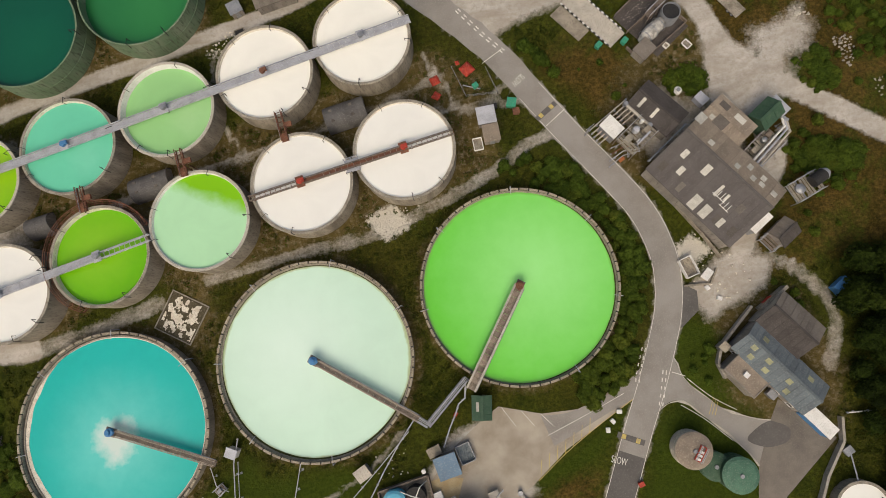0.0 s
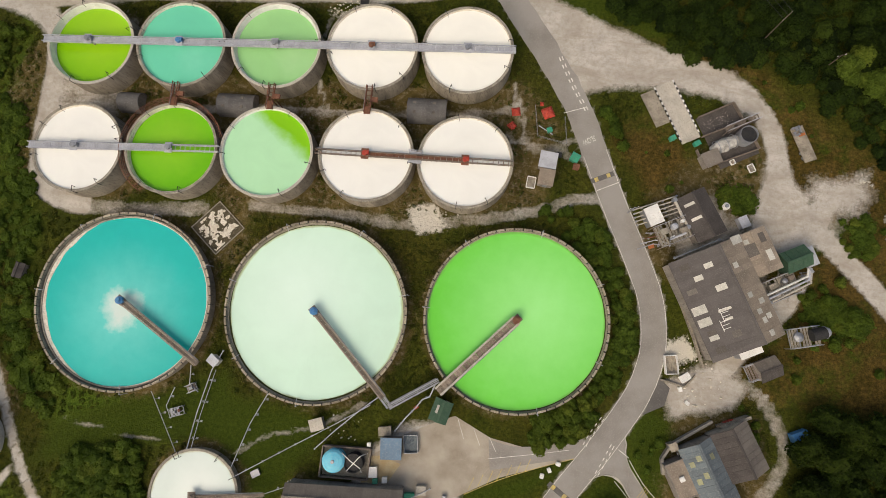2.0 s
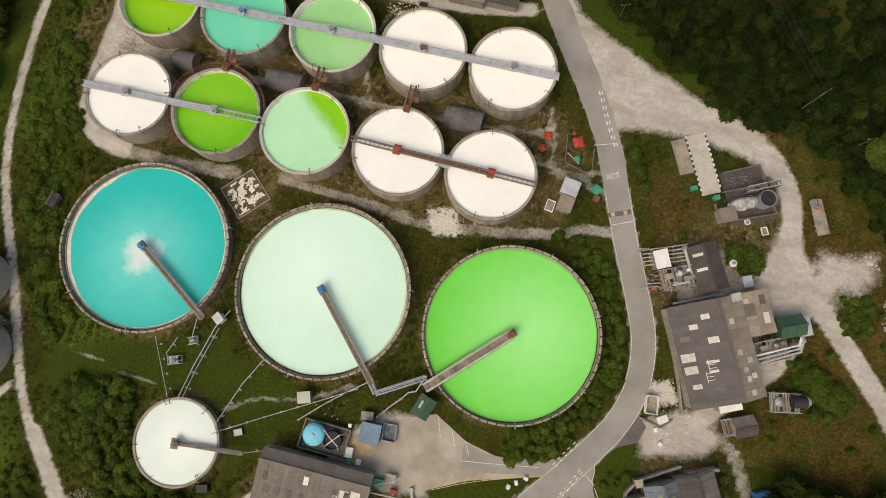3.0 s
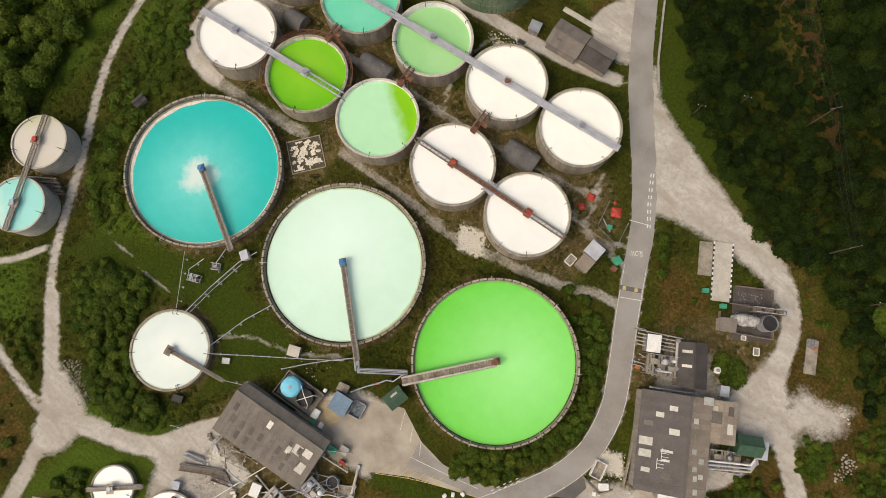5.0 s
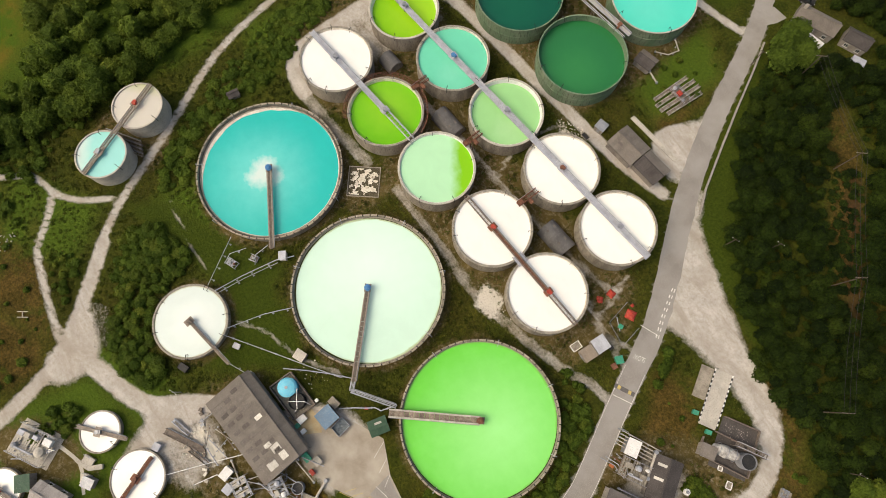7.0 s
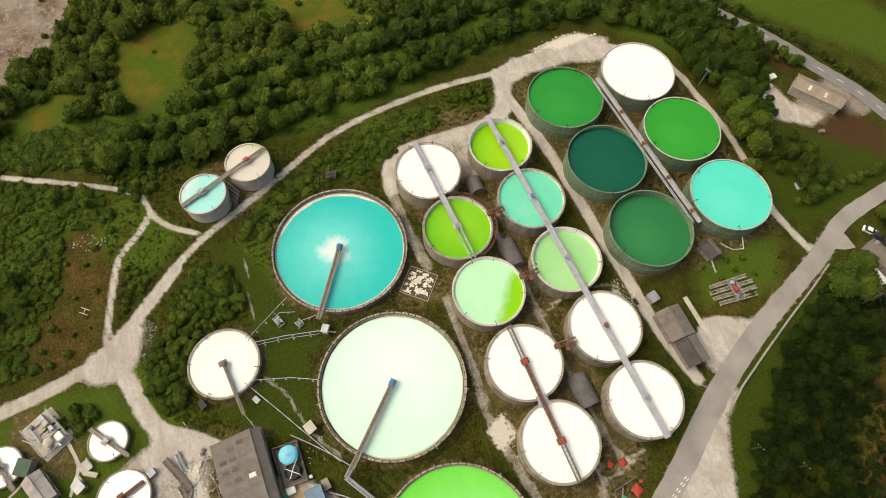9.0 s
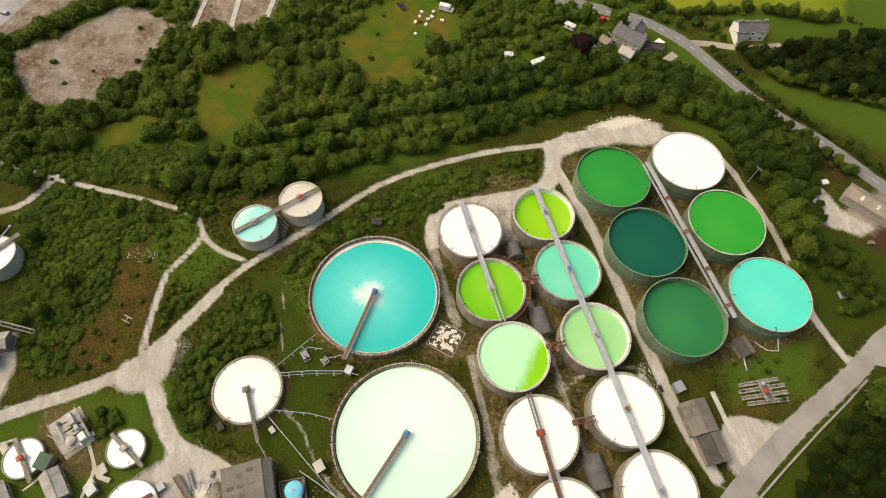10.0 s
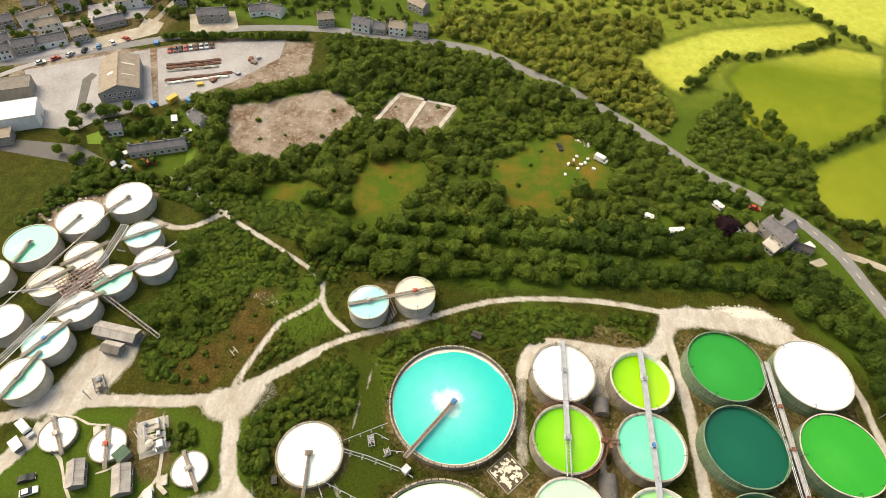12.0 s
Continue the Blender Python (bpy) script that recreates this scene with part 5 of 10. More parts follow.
# ---- buildings ----
def shed(name, at, turn, length, width, eave, ridge, label, roof=(ROOF_GREY, ROOF_GREY), walls=WALL_GREY, lights=(), chimneys=0, windows=0, doors=0, category="building", group="", off=0.0, ribs=True, over=0.3):
    """A pitched building: length along its ridge, walls, two roof slopes of ribbed sheets, skylights (side, along, up, long, high), windows and doors."""
    t = thing(name, (*at, 0), turn, label, category, group)
    hl, hw = length / 2, width / 2
    ry = off * width
    bm = bmesh.new()
    prof = [(-hw, 0), (-hw, eave), (ry, ridge), (hw, eave), (hw, 0)]
    ends = [[bm.verts.new((x, y, z)) for y, z in prof] for x in (-hl, hl)]
    bm.faces.new(ends[0])
    bm.faces.new(ends[1][::-1])
    for i in (0, 3):
        bm.faces.new((ends[0][i], ends[0][i + 1], ends[1][i + 1], ends[1][i]))
    part("wall", bm, walls, t)
    roofs = {}
    for s, m in ((-1, roof[0]), (1, roof[1])):
        run, rise = hw - s * ry, ridge - eave
        k = rise / run
        y0, z0, y1, z1 = ry, ridge + 0.03, s * (hw + over), eave - k * over + 0.03

        def sheet(bm, x0, x1, lift):
            vs = [bm.verts.new(v) for v in ((x0, y0, z0 + lift), (x1, y0, z0 + lift), (x1, y1, z1 + lift), (x0, y1, z1 + lift),
                                            (x0, y0, z0 + lift - 0.09), (x1, y0, z0 + lift - 0.09), (x1, y1, z1 + lift - 0.09), (x0, y1, z1 + lift - 0.09))]
            for q in ((0, 1, 2, 3), (7, 6, 5, 4), (0, 4, 5, 1), (1, 5, 6, 2), (2, 6, 7, 3), (3, 7, 4, 0)):
                bm.faces.new([vs[j] for j in q])
        bm = bmesh.new()
        sheet(bm, -hl - over + 0.02, hl + over - 0.02, 0.0)
        roofs[s] = part("roof", bm, m, t)
        if ribs:
            n = max(2, round((length + 2 * over) / 1.05))
            step = (length + 2 * over) / n
            bm = bmesh.new()
            sheet(bm, 0.02, step - 0.02, 0.05)
            first = part("roof_sheet", bm, m, roofs[s])
            for i in range(n):
                o = first if i == 0 else new("roof_sheet", first.data)
                o.parent = roofs[s]
                o.matrix_basis = pose(-hl - over + i * step, 0, 0.025 * (i % 2) + 0.012 * math.sin(i * 2.3))
        slope = math.degrees(math.atan2(rise, run))
        for side, x, u, lx, lu, *dull in lights:
            if side == s:
                bm = bmesh.new()
                box(bm, (x, ry + s * run * u, ridge - rise * u + 0.14), (lx, lu, 0.05), 0, -s * slope)
                part("skylight", bm, LICHEN if dull and dull[0] == 2 else PATCH if dull else SKYLIGHT, roofs[s], "dull replaced roof panel" if dull else "pale translucent roof panel")
    bm = bmesh.new()
    box(bm, (0, ry, ridge + 0.13), (length + 2 * over, 0.45, 0.1))
    part("ridge_cap", bm, roof[0], t)
    for i in range(chimneys):
        x = -hl + 0.8 + i * (length - 1.6) / max(chimneys - 1, 1)
        bm = bmesh.new()
        box(bm, (x, ry, ridge + 0.35), (0.9, 0.6, 1.3))
        for q in (-0.2, 0.2):
            rod(bm, (x + q, ry, ridge + 1.0), (x + q, ry, ridge + 1.35), 0.12, 8)
        part("chimney", bm, WALL_STONE, t)
    for s in (-1, 1):
        for i in range(windows):
            x = -hl + length * (i + 0.5) / windows
            for z in ([1.4] if eave < 4 else [1.4, 3.7]):
                bm = bmesh.new()
                box(bm, (x, s * (hw + 0.02), z), (1.1, 0.1, 1.2))
                box(bm, (x, s * (hw + 0.06), z - 0.65), (1.3, 0.16, 0.08))
                w = part("window", bm, WHITE, t)
                for dx in (-0.25, 0.25):
                    bm = bmesh.new()
                    box(bm, (x + dx, s * (hw + 0.06), z), (0.44, 0.05, 1.0))
                    part("pane", bm, GLASS, w)
    for i in range(doors):
        bm = bmesh.new()
        box(bm, (hl + 0.03, -hw * 0.4 + i * hw * 0.8, min(1.6, eave * 0.42)), (0.1, min(2.6, width * 0.3), min(3.2, eave * 0.84)))
        part("door", bm, STEEL, t)
    return t


def flat_block(name, at, turn, size, label, walls, roof, category="building", kerb=True, extra=()):
    t = thing(name, (*at, 0), turn, label, category)
    lx, ly, h = size
    bm = bmesh.new()
    box(bm, (0, 0, h / 2), (lx, ly, h))
    part("wall", bm, walls, t)
    bm = bmesh.new()
    box(bm, (0, 0, h + 0.06), (lx + 0.3, ly + 0.3, 0.12))
    part("roof", bm, roof, t)
    if kerb:
        bm = bmesh.new()
        for s in (-1, 1):
            box(bm, (0, s * (ly / 2 + 0.06), h + 0.2), (lx + 0.3, 0.16, 0.18))
            box(bm, (s * (lx / 2 + 0.06), 0, h + 0.2), (0.16, ly - 0.02, 0.17))
        part("parapet", bm, walls, t)
    bm = bmesh.new()
    box(bm, (lx / 2 + 0.02, 0, min(1.05, h * 0.45)), (0.08, 0.95, min(2.0, h * 0.85)))
    part("door", bm, STEEL, t)
    return t


mill_lights = [(-1, -7.0, 0.35, 1.0, 1.6), (-1, -5.4, 0.62, 1.0, 1.6), (-1, -2.4, 0.3, 1.2, 2.0), (-1, -3.4, 0.84, 1.0, 1.8, 1), (-1, 0.2, 0.86, 1.6, 2.6), (-1, 2.6, 0.86, 1.5, 2.4), (-1, 4.8, 0.82, 0.9, 1.7, 1), (-1, 5.8, 0.82, 0.9, 1.7), (-1, 8.2, 0.8, 1.2, 1.8, 1), (-1, -8.2, 0.78, 1.2, 1.8, 1), (-1, 1.6, 0.42, 0.5, 2.4), (-1, 3.4, 0.42, 0.5, 1.4), (-1, 6.4, 0.4, 1.2, 1.6, 1), (1, -5.2, 0.3, 1.1, 1.2), (1, 0.8, 0.32, 1.0, 1.1), (1, 2.6, 0.7, 1.0, 1.3), (1, 4.2, 0.4, 1.0, 1.1)]
mill_lights += [(1, 5.6, 0.72, 1.0, 1.2), (1, 6.0, 0.45, 1.1, 1.0), (1, 8.6, 0.5, 1.1, 1.1), (1, -9.5, 0.85, 1.6, 2.6)]
mill = shed("mill_building", (38.7, 7.75), -63, 19.4, 14.0, 4.6, 6.6, "large clay mill shed with dark and tan sheet roof", (ROOF_MILL, ROOF_TAN), WALL_GREY, mill_lights, doors=1, off=0.157)
for k, (x, u, n) in enumerate(((1.0, 0.52, 4), (3.2, 0.6, 3))):
    t = thing("roof_ladder", (38.7, 7.75, 0), -63, "white-painted roof ladder lying on the mill roof", "ladder", "roof ladders")
    run = 7.0 + 0.157 * 14.0
    bm = bmesh.new()
    y, z = 0.157 * 14.0 - run * u, 6.6 - 2.0 * u + 0.22
    beam(bm, (x, y, z), (x + n * 0.7, y, z), 0.1, 0.1)
    part("stile", bm, WHITE, t)
    for i in range(n):
        bm = bmesh.new()
        beam(bm, (x + 0.35 + i * 0.7, y, z), (x + 0.35 + i * 0.7, y + 1.3, z + 1.3 * 2.0 / run), 0.09, 0.09)
        part("rung", bm, WHITE, t)
shed("mill_extension", (44.66, 17.2), -63, 8.1, 5.3, 4.3, 4.65, "tan-roofed extension built against the mill shed", (ROOF_TAN, ROOF_TAN), WALL_GREY, [(1, -2.4, 0.6, 1.9, 1.2, 1), (1, 1.2, 0.6, 2.1, 1.2), (-1, -0.8, 0.5, 2.4, 2.2, 1), (-1, -2.6, 0.6, 0.9, 0.9)])
shed("mill_side_store", (34.0, 23.6), -60, 9.0, 5.6, 3.4, 4.4, "low store shed with dark weathered sheet roof", (ROOF_DARK, ROOF_DARK), WALL_GREY, [(-1, -2.8, 0.5, 0.6, 2.0), (-1, 0.2, 0.5, 0.6, 2.0)])
shed("office_building", (38.2, -26.3), -62, 15.4, 6.2, 3.4, 5.0, "office block with blue-grey sheet roof and skylights", (ROOF_BLUE, ROOF_BLUE), WALL_GREY,
     [(-1, -5.6, 0.3, 1.0, 0.9, 2), (-1, -4.8, 0.75, 1.0, 0.9, 2), (-1, -2.4, 0.3, 1.1, 0.9, 2), (-1, -1.6, 0.75, 1.1, 0.9, 2), (-1, 2.2, 0.35, 1.0, 0.9, 2), (-1, 3.2, 0.8, 1.0, 0.9, 2), (1, 4.6, 0.6, 1.1, 0.9, 2), (1, -5.0, 0.5, 1.1, 0.9, 2)], windows=5, doors=1)
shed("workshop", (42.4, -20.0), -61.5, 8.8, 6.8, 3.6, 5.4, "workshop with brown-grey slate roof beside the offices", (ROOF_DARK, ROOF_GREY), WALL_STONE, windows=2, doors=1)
flat_block("office_annex", (32.8, -25.9), -63, (6.6, 4.6, 3.2), "flat-roofed annex with tan felt roof", WALL_GREY, ROOF_TAN)
flat_block("white_store", (41.7, -37.0), -62, (5.4, 2.1, 2.8), "small white-roofed store beside the office yard", BLUE, WHITE, kerb=False)
shed("drier_shed", (-29.1, -39.4), 2.5, 21.6, 10.9, 4.4, 5.6, "long drier shed with brown-grey ribbed sheet roof", (ROOF_GREY, ROOF_GREY), WALL_GREY,
     [(-1, x + 0.8 * (u > 0.5), u, 0.9, 1.6, 1) for x in (-9.2, -6.9, -4.6, -2.3, 0.0, 2.3, 4.6, 6.9) for u in (0.3, 0.56, 0.82)] + [(-1, -1.2, 0.2, 1.0, 1.6), (-1, 4.8, 0.42, 1.0, 1.6)] + [(-1, 6.4, 0.3, 1.8, 2.0), (-1, 8.6, 0.25, 1.8, 1.6), (-1, 8.8, 0.6, 1.8, 2.2)], off=0.33, doors=2)
shed("pump_house", (-28.6, 70.5), 2, 7.8, 6.6, 2.8, 3.9, "grey-roofed pump house beside the gravel lane", (ROOF_GREY, ROOF_GREY), WALL_GREY, [(-1, -1.5, 0.5, 1.4, 0.7, 1), (-1, 1.6, 0.6, 1.2, 0.7, 1)], doors=1)
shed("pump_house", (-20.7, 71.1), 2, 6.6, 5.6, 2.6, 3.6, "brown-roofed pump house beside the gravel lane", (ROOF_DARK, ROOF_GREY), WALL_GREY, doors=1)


def barrel_hut(x, y, length, width, label, posts):
    """A hut under one curved sheet roof, with end walls, sheet laps, a door and roof lights."""
    t = thing("valve_shed", (x, y, 0), 1.5, label, "shed", "valve sheds between tanks")
    n, hw, rise = 14, width / 2, 2.7
    arc = [(-hw * math.cos(math.pi * i / n), 0.4 + rise * math.sin(math.pi * i / n)) for i in range(n + 1)]
    m = max(3, round(length / 1.3))
    for k in range(m):
        bm = bmesh.new()
        x0, x1 = -length / 2 + length * k / m, -length / 2 + length * (k + 1) / m + 0.08
        g = 1 + 0.008 * (k % 2)
        rows = [[bm.verts.new((q, a * g * s, 0.4 + (b - 0.4) * g * s)) for a, b in arc] for q, s in ((x0, 1.0), (x1, 1.0), (x1, 0.97), (x0, 0.97))]
        for a, b in zip(rows, rows[1:] + rows[:1]):
            for i in range(n):
                bm.faces.new((a[i], a[i + 1], b[i + 1], b[i]))
        part("roof_sheet", bm, ROOF_HUT, t)
    for q, sgn in ((-length / 2 + 0.1, -1), (length / 2 - 0.1, 1)):
        bm = bmesh.new()
        lo, hi = [[bm.verts.new((q + d, a * 0.96, max(0, b * 0.96))) for a, b in [(-hw, 0)] + arc + [(hw, 0)]] for d in (0, 0.1)]
        bm.faces.new(lo[::-1])
        bm.faces.new(hi)
        for i in range(len(lo)):
            k = (i + 1) % len(lo)
            bm.faces.new((lo[i], lo[k], hi[k], hi[i]))
        part("end_wall", bm, WALL_GREY, t)
    bm = bmesh.new()
    box(bm, (-length / 2 + 0.02, 0.3, 1.0), (0.1, 0.9, 1.9))
    part("door", bm, STEEL, t)
    for k in range(posts):
        a = math.pi * (0.38 + 0.24 * (k % 2))
        bm = bmesh.new()
        q = -length / 2 + length * (0.5 + k // 2 * 1.3) / (posts / 2 + 0.6)
        box(bm, (q, -hw * math.cos(a), 0.45 + rise * math.sin(a)), (0.6, 0.5, 0.14))
        part("roof_vent", bm, PATCH, t)


for x, y, l, w, posts in ((-21.6, 41.2, 8.0, 5.4, 4), (-61.5, 39.2, 7.8, 5.0, 4), (-84.4, 38.0, 4.6, 4.4, 0)):
    barrel_hut(x, y, l, w, "low valve shed with curved grey sheet roof between tanks", posts)


# ---- trees, scrub and rough grass ----
def leaf_material(name, dark, light, autumn):
    m, t, b = nodes_of(name, 0.75, 0.0, 0.15)
    g = t.nodes.new("ShaderNodeNewGeometry").outputs["Random Per Island"]
    a = t.nodes.new("ShaderNodeAttribute")
    a.attribute_name = "tint"
    o = t.nodes.new("ShaderNodeObjectInfo").outputs["Random"]
    k = calc(t, "FRACT", calc(t, "ADD", a.outputs["Fac"], o))
    pos = position(t)
    half = tuple((p + q) / 2 for p, q in zip(dark, light))
    col = mix(t, ramp(t, k, [(0.0, 0.0), (0.45, 0.55), (1.0, 1.0)]), dark, light)
    col = mix(t, ramp(t, k, [(0.8, 0.0), (1.0, 0.8)]), col, autumn)
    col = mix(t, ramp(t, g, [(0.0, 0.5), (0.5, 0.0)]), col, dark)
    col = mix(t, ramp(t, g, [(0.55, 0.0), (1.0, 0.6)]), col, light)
    drift = noise_tex(t, 0.028, 4, 0.6, pos)
    col = mix(t, ramp(t, drift, [(0.5, 0.0), (0.75, 0.5)]), col, tuple(v * w for v, w in zip(half, (1.35, 1.05, 0.9))))
    # noise darkens hollows and lightens tips, painting leaf shade into the colour
    relief_shade = noise_tex(t, 2.2, 6, 0.75, pos)
    col = mix(t, ramp(t, relief_shade, [(0.36, 0.85), (0.54, 0.0)]), col, tuple(v * 0.7 for v in dark))
    col = mix(t, ramp(t, relief_shade, [(0.55, 0.0), (0.75, 0.6)]), col, light)
    t.links.new(col, b.inputs["Base Color"])
    bump(t, b, relief_shade, 1.0, 0.6)
    thin = t.nodes.new("ShaderNodeBsdfTranslucent")
    t.links.new(col, thin.inputs["Color"])
    blend = t.nodes.new("ShaderNodeMixShader")
    blend.inputs[0].default_value = 0.36
    out = [n for n in t.nodes if n.type == "OUTPUT_MATERIAL"][0]
    t.links.new(b.outputs[0], blend.inputs[1])
    t.links.new(thin.outputs[0], blend.inputs[2])
    t.links.new(blend.outputs[0], out.inputs["Surface"])
    return m


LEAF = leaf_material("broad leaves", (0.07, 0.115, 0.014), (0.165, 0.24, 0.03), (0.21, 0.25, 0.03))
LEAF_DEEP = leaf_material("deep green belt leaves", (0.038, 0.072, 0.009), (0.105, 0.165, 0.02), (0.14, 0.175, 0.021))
# dark wood, deepened further: view-edge darkening is put into the leaf colour
LEAF_DARK = leaf_material("dark wood leaves, vignetting mixed in", (0.008, 0.018, 0.002), (0.046, 0.08, 0.008), (0.066, 0.096, 0.01))
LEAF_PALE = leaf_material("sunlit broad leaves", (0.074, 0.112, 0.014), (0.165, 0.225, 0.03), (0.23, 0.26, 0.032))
# brighter leaf copy: sunshine on the far hillside is mixed into its colour
LEAF_SUN = leaf_material("hillside leaves with sunlight in the colour", (0.17, 0.2, 0.028), (0.34, 0.37, 0.06), (0.42, 0.4, 0.07))
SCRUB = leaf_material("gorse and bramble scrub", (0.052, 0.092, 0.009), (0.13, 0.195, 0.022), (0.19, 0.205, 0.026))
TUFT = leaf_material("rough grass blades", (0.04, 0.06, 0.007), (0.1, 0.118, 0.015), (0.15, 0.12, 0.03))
COPPER = leaf_material("copper beech leaves", (0.022, 0.008, 0.012), (0.05, 0.02, 0.026), (0.04, 0.015, 0.02))
BARK = worn("bark", (0.09, 0.07, 0.05), (0.06, 0.048, 0.036), (0.14, 0.12, 0.09), 2.0, 9.0)
def dome_sphere(level, cut=-0.38):
    """Upper part of a ball, as a base for crowns and stones."""
    bm = bmesh.new()
    bmesh.ops.create_icosphere(bm, subdivisions=level, radius=1.0)
    bmesh.ops.delete(bm, geom=[v for v in bm.verts if v.co.z < cut], context="VERTS")
    bm.verts.index_update()
    v, f = np.array([q.co[:] for q in bm.verts]), np.array([[q.index for q in g.verts] for g in bm.faces])
    bm.free()
    return v, f


DOME = {k: dome_sphere(k) for k in (2,)}
ICO_V, ICO_F = dome_sphere(1, -2.0)


def crown(rng, radius, height, leaves, lobes, size, low=0.3, level=2):
    """Vertices, triangles and quads of a crown: one knobbly leafy dome under many small tilted leaf clumps."""
    v0, f0 = DOME[level]
    knobs = rng.standard_normal((lobes, 3))
    knobs[:, 2] = np.abs(knobs[:, 2]) * 0.8 + 0.05
    knobs /= np.linalg.norm(knobs, axis=1)[:, None]
    wide = rng.uniform(0.34, 0.6, lobes)
    tall = rng.uniform(0.12, 0.34, lobes)

    def reach(d):
        a = np.arccos(np.clip(d @ knobs.T, -1, 1))
        return 0.7 + (tall * np.clip(1 - (a / wide) ** 2, 0, 1) ** 0.5).max(1)
    lean = rng.uniform(-0.12, 0.12, 2)
    squeeze = np.array([rng.uniform(0.88, 1.1), rng.uniform(0.88, 1.1), 1.0])
    base = height * (low + 0.18)

    def place(d, r):
        p = d * r[:, None] * radius * squeeze
        p[:, 2] = base + d[:, 2] * r * (height - base) * 0.95
        p[:, :2] += lean * radius * np.clip(p[:, 2:] / height, 0, 1)
        return p
    V = [place(v0.copy(), reach(v0) * rng.uniform(0.87, 1.12, len(v0)))]
    n = len(v0)
    V[0][:, :2] *= 0.9
    d = rng.standard_normal((leaves, 3))
    d[:, 2] = np.abs(d[:, 2]) * 0.95 - 0.22
    d /= np.linalg.norm(d, axis=1)[:, None]
    p = place(d.copy(), reach(d) * rng.uniform(0.86, 1.1, leaves))
    nrm = 0.7 * d + np.array([0, 0, 0.4]) + 0.55 * rng.standard_normal((leaves, 3))
    nrm /= np.linalg.norm(nrm, axis=1)[:, None]
    u = np.cross(nrm, rng.standard_normal((leaves, 3)))
    u /= np.linalg.norm(u, axis=1)[:, None]
    v = np.cross(nrm, u)
    s = size * rng.uniform(0.6, 1.4, (leaves, 1))
    V += [np.stack([p + u * s * 1.2, p - u * s * 0.6 + v * s * 0.8, p - u * s * 0.6 - v * s * 0.8], 1).reshape(-1, 3)]
    T = np.concatenate([f0, n + np.arange(leaves * 3).reshape(-1, 3)])
    return np.concatenate(V), T, np.zeros((0, 4), int)


def mesh_of(name, verts, tris, quads, material, tint=None):
    me = bpy.data.meshes.new(name)
    me.vertices.add(len(verts))
    me.vertices.foreach_set("co", verts.astype(np.float32).ravel())
    loops = np.concatenate([tris.ravel(), quads.ravel()])
    me.loops.add(len(loops))
    me.loops.foreach_set("vertex_index", loops.astype(np.int32))
    starts = np.concatenate([np.arange(len(tris)) * 3, len(tris) * 3 + np.arange(len(quads)) * 4])
    me.polygons.add(len(starts))
    me.polygons.foreach_set("loop_start", starts.astype(np.int32))
    me.update()
    if tint is not None:
        me.attributes.new("tint", "FLOAT", "POINT").data.foreach_set("value", tint.astype(np.float32))
    me.polygons.foreach_set("use_smooth", np.zeros(len(starts), bool))
    me.materials.append(material)
    return me


rng = np.random.default_rng(7)
TREES = [crown(rng, 3.0, 5.0 + 0.4 * k, 420, 13, 0.3, 0.25, 2) for k in range(8)]
BUSHES = [crown(rng, 1.7, 1.9, 130, 8, 0.2, 0.1, 2) for k in range(6)]
SPREAD = [crown(rng, 3.1, 4.2 + 0.3 * k, 290, 12, 0.34, 0.2, 2) for k in range(8)]
LOW = [(v * np.array([1.0, 1.0, 0.7]), t, q) for v, t, q in [crown(rng, 1.6, 1.5, 120, 8, 0.2, 0.05, 2) for k in range(6)]]
UNDER = [crown(rng, 2.3, 2.5, 100, 8, 0.32, 0.05, 2) for k in range(6)]
TUFTS = [crown(rng, 0.6, 0.3, 24, 3, 0.15, 0.0, 2) for k in range(4)]
TUFTS = [(v[len(DOME[2][0]):], t[len(DOME[2][1]):] - len(DOME[2][0]), q) for v, t, q in TUFTS]


def trunk_mesh(h):
    bm = bmesh.new()
    rod(bm, (0, 0, -0.2), (0, 0, h * 0.55), 0.2, 8, 0.12)
    for k in range(5):
        a = k * 1.3
        rod(bm, (0, 0, h * (0.3 + 0.05 * k)), (1.1 * math.cos(a), 1.1 * math.sin(a), h * (0.55 + 0.05 * k)), 0.09, 6, 0.04)
    me = bpy.data.meshes.new("trunk")
    bm.to_mesh(me)
    bm.free()
    me.materials.append(BARK)
    return me


TRUNK = trunk_mesh(5.4)
TREE_MESHES = [mesh_of("crown", v, t, q, LEAF) for v, t, q in TREES]
SCRUB_MESHES = [mesh_of("crown", v, t, q, LEAF_PALE) for v, t, q in TREES]
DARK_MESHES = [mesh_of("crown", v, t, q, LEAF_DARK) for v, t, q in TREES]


def tree(x, y, scale, spin, k, label="leafy broadleaf tree in a wood beside the works", material=None, mesh=TREE_MESHES, squash=1.0):
    t = thing("tree", (x, y, 0), spin, label, "tree", "trees round the works")
    t.scale = (scale, scale, scale * squash)
    for name, me in (("trunk", TRUNK), ("crown", mesh[k % len(mesh)])):
        o = new(name, me)
        o.parent = t
        if material is not None and name == "crown":
            o.data = me.copy()
            o.data.materials[0] = material
    return t


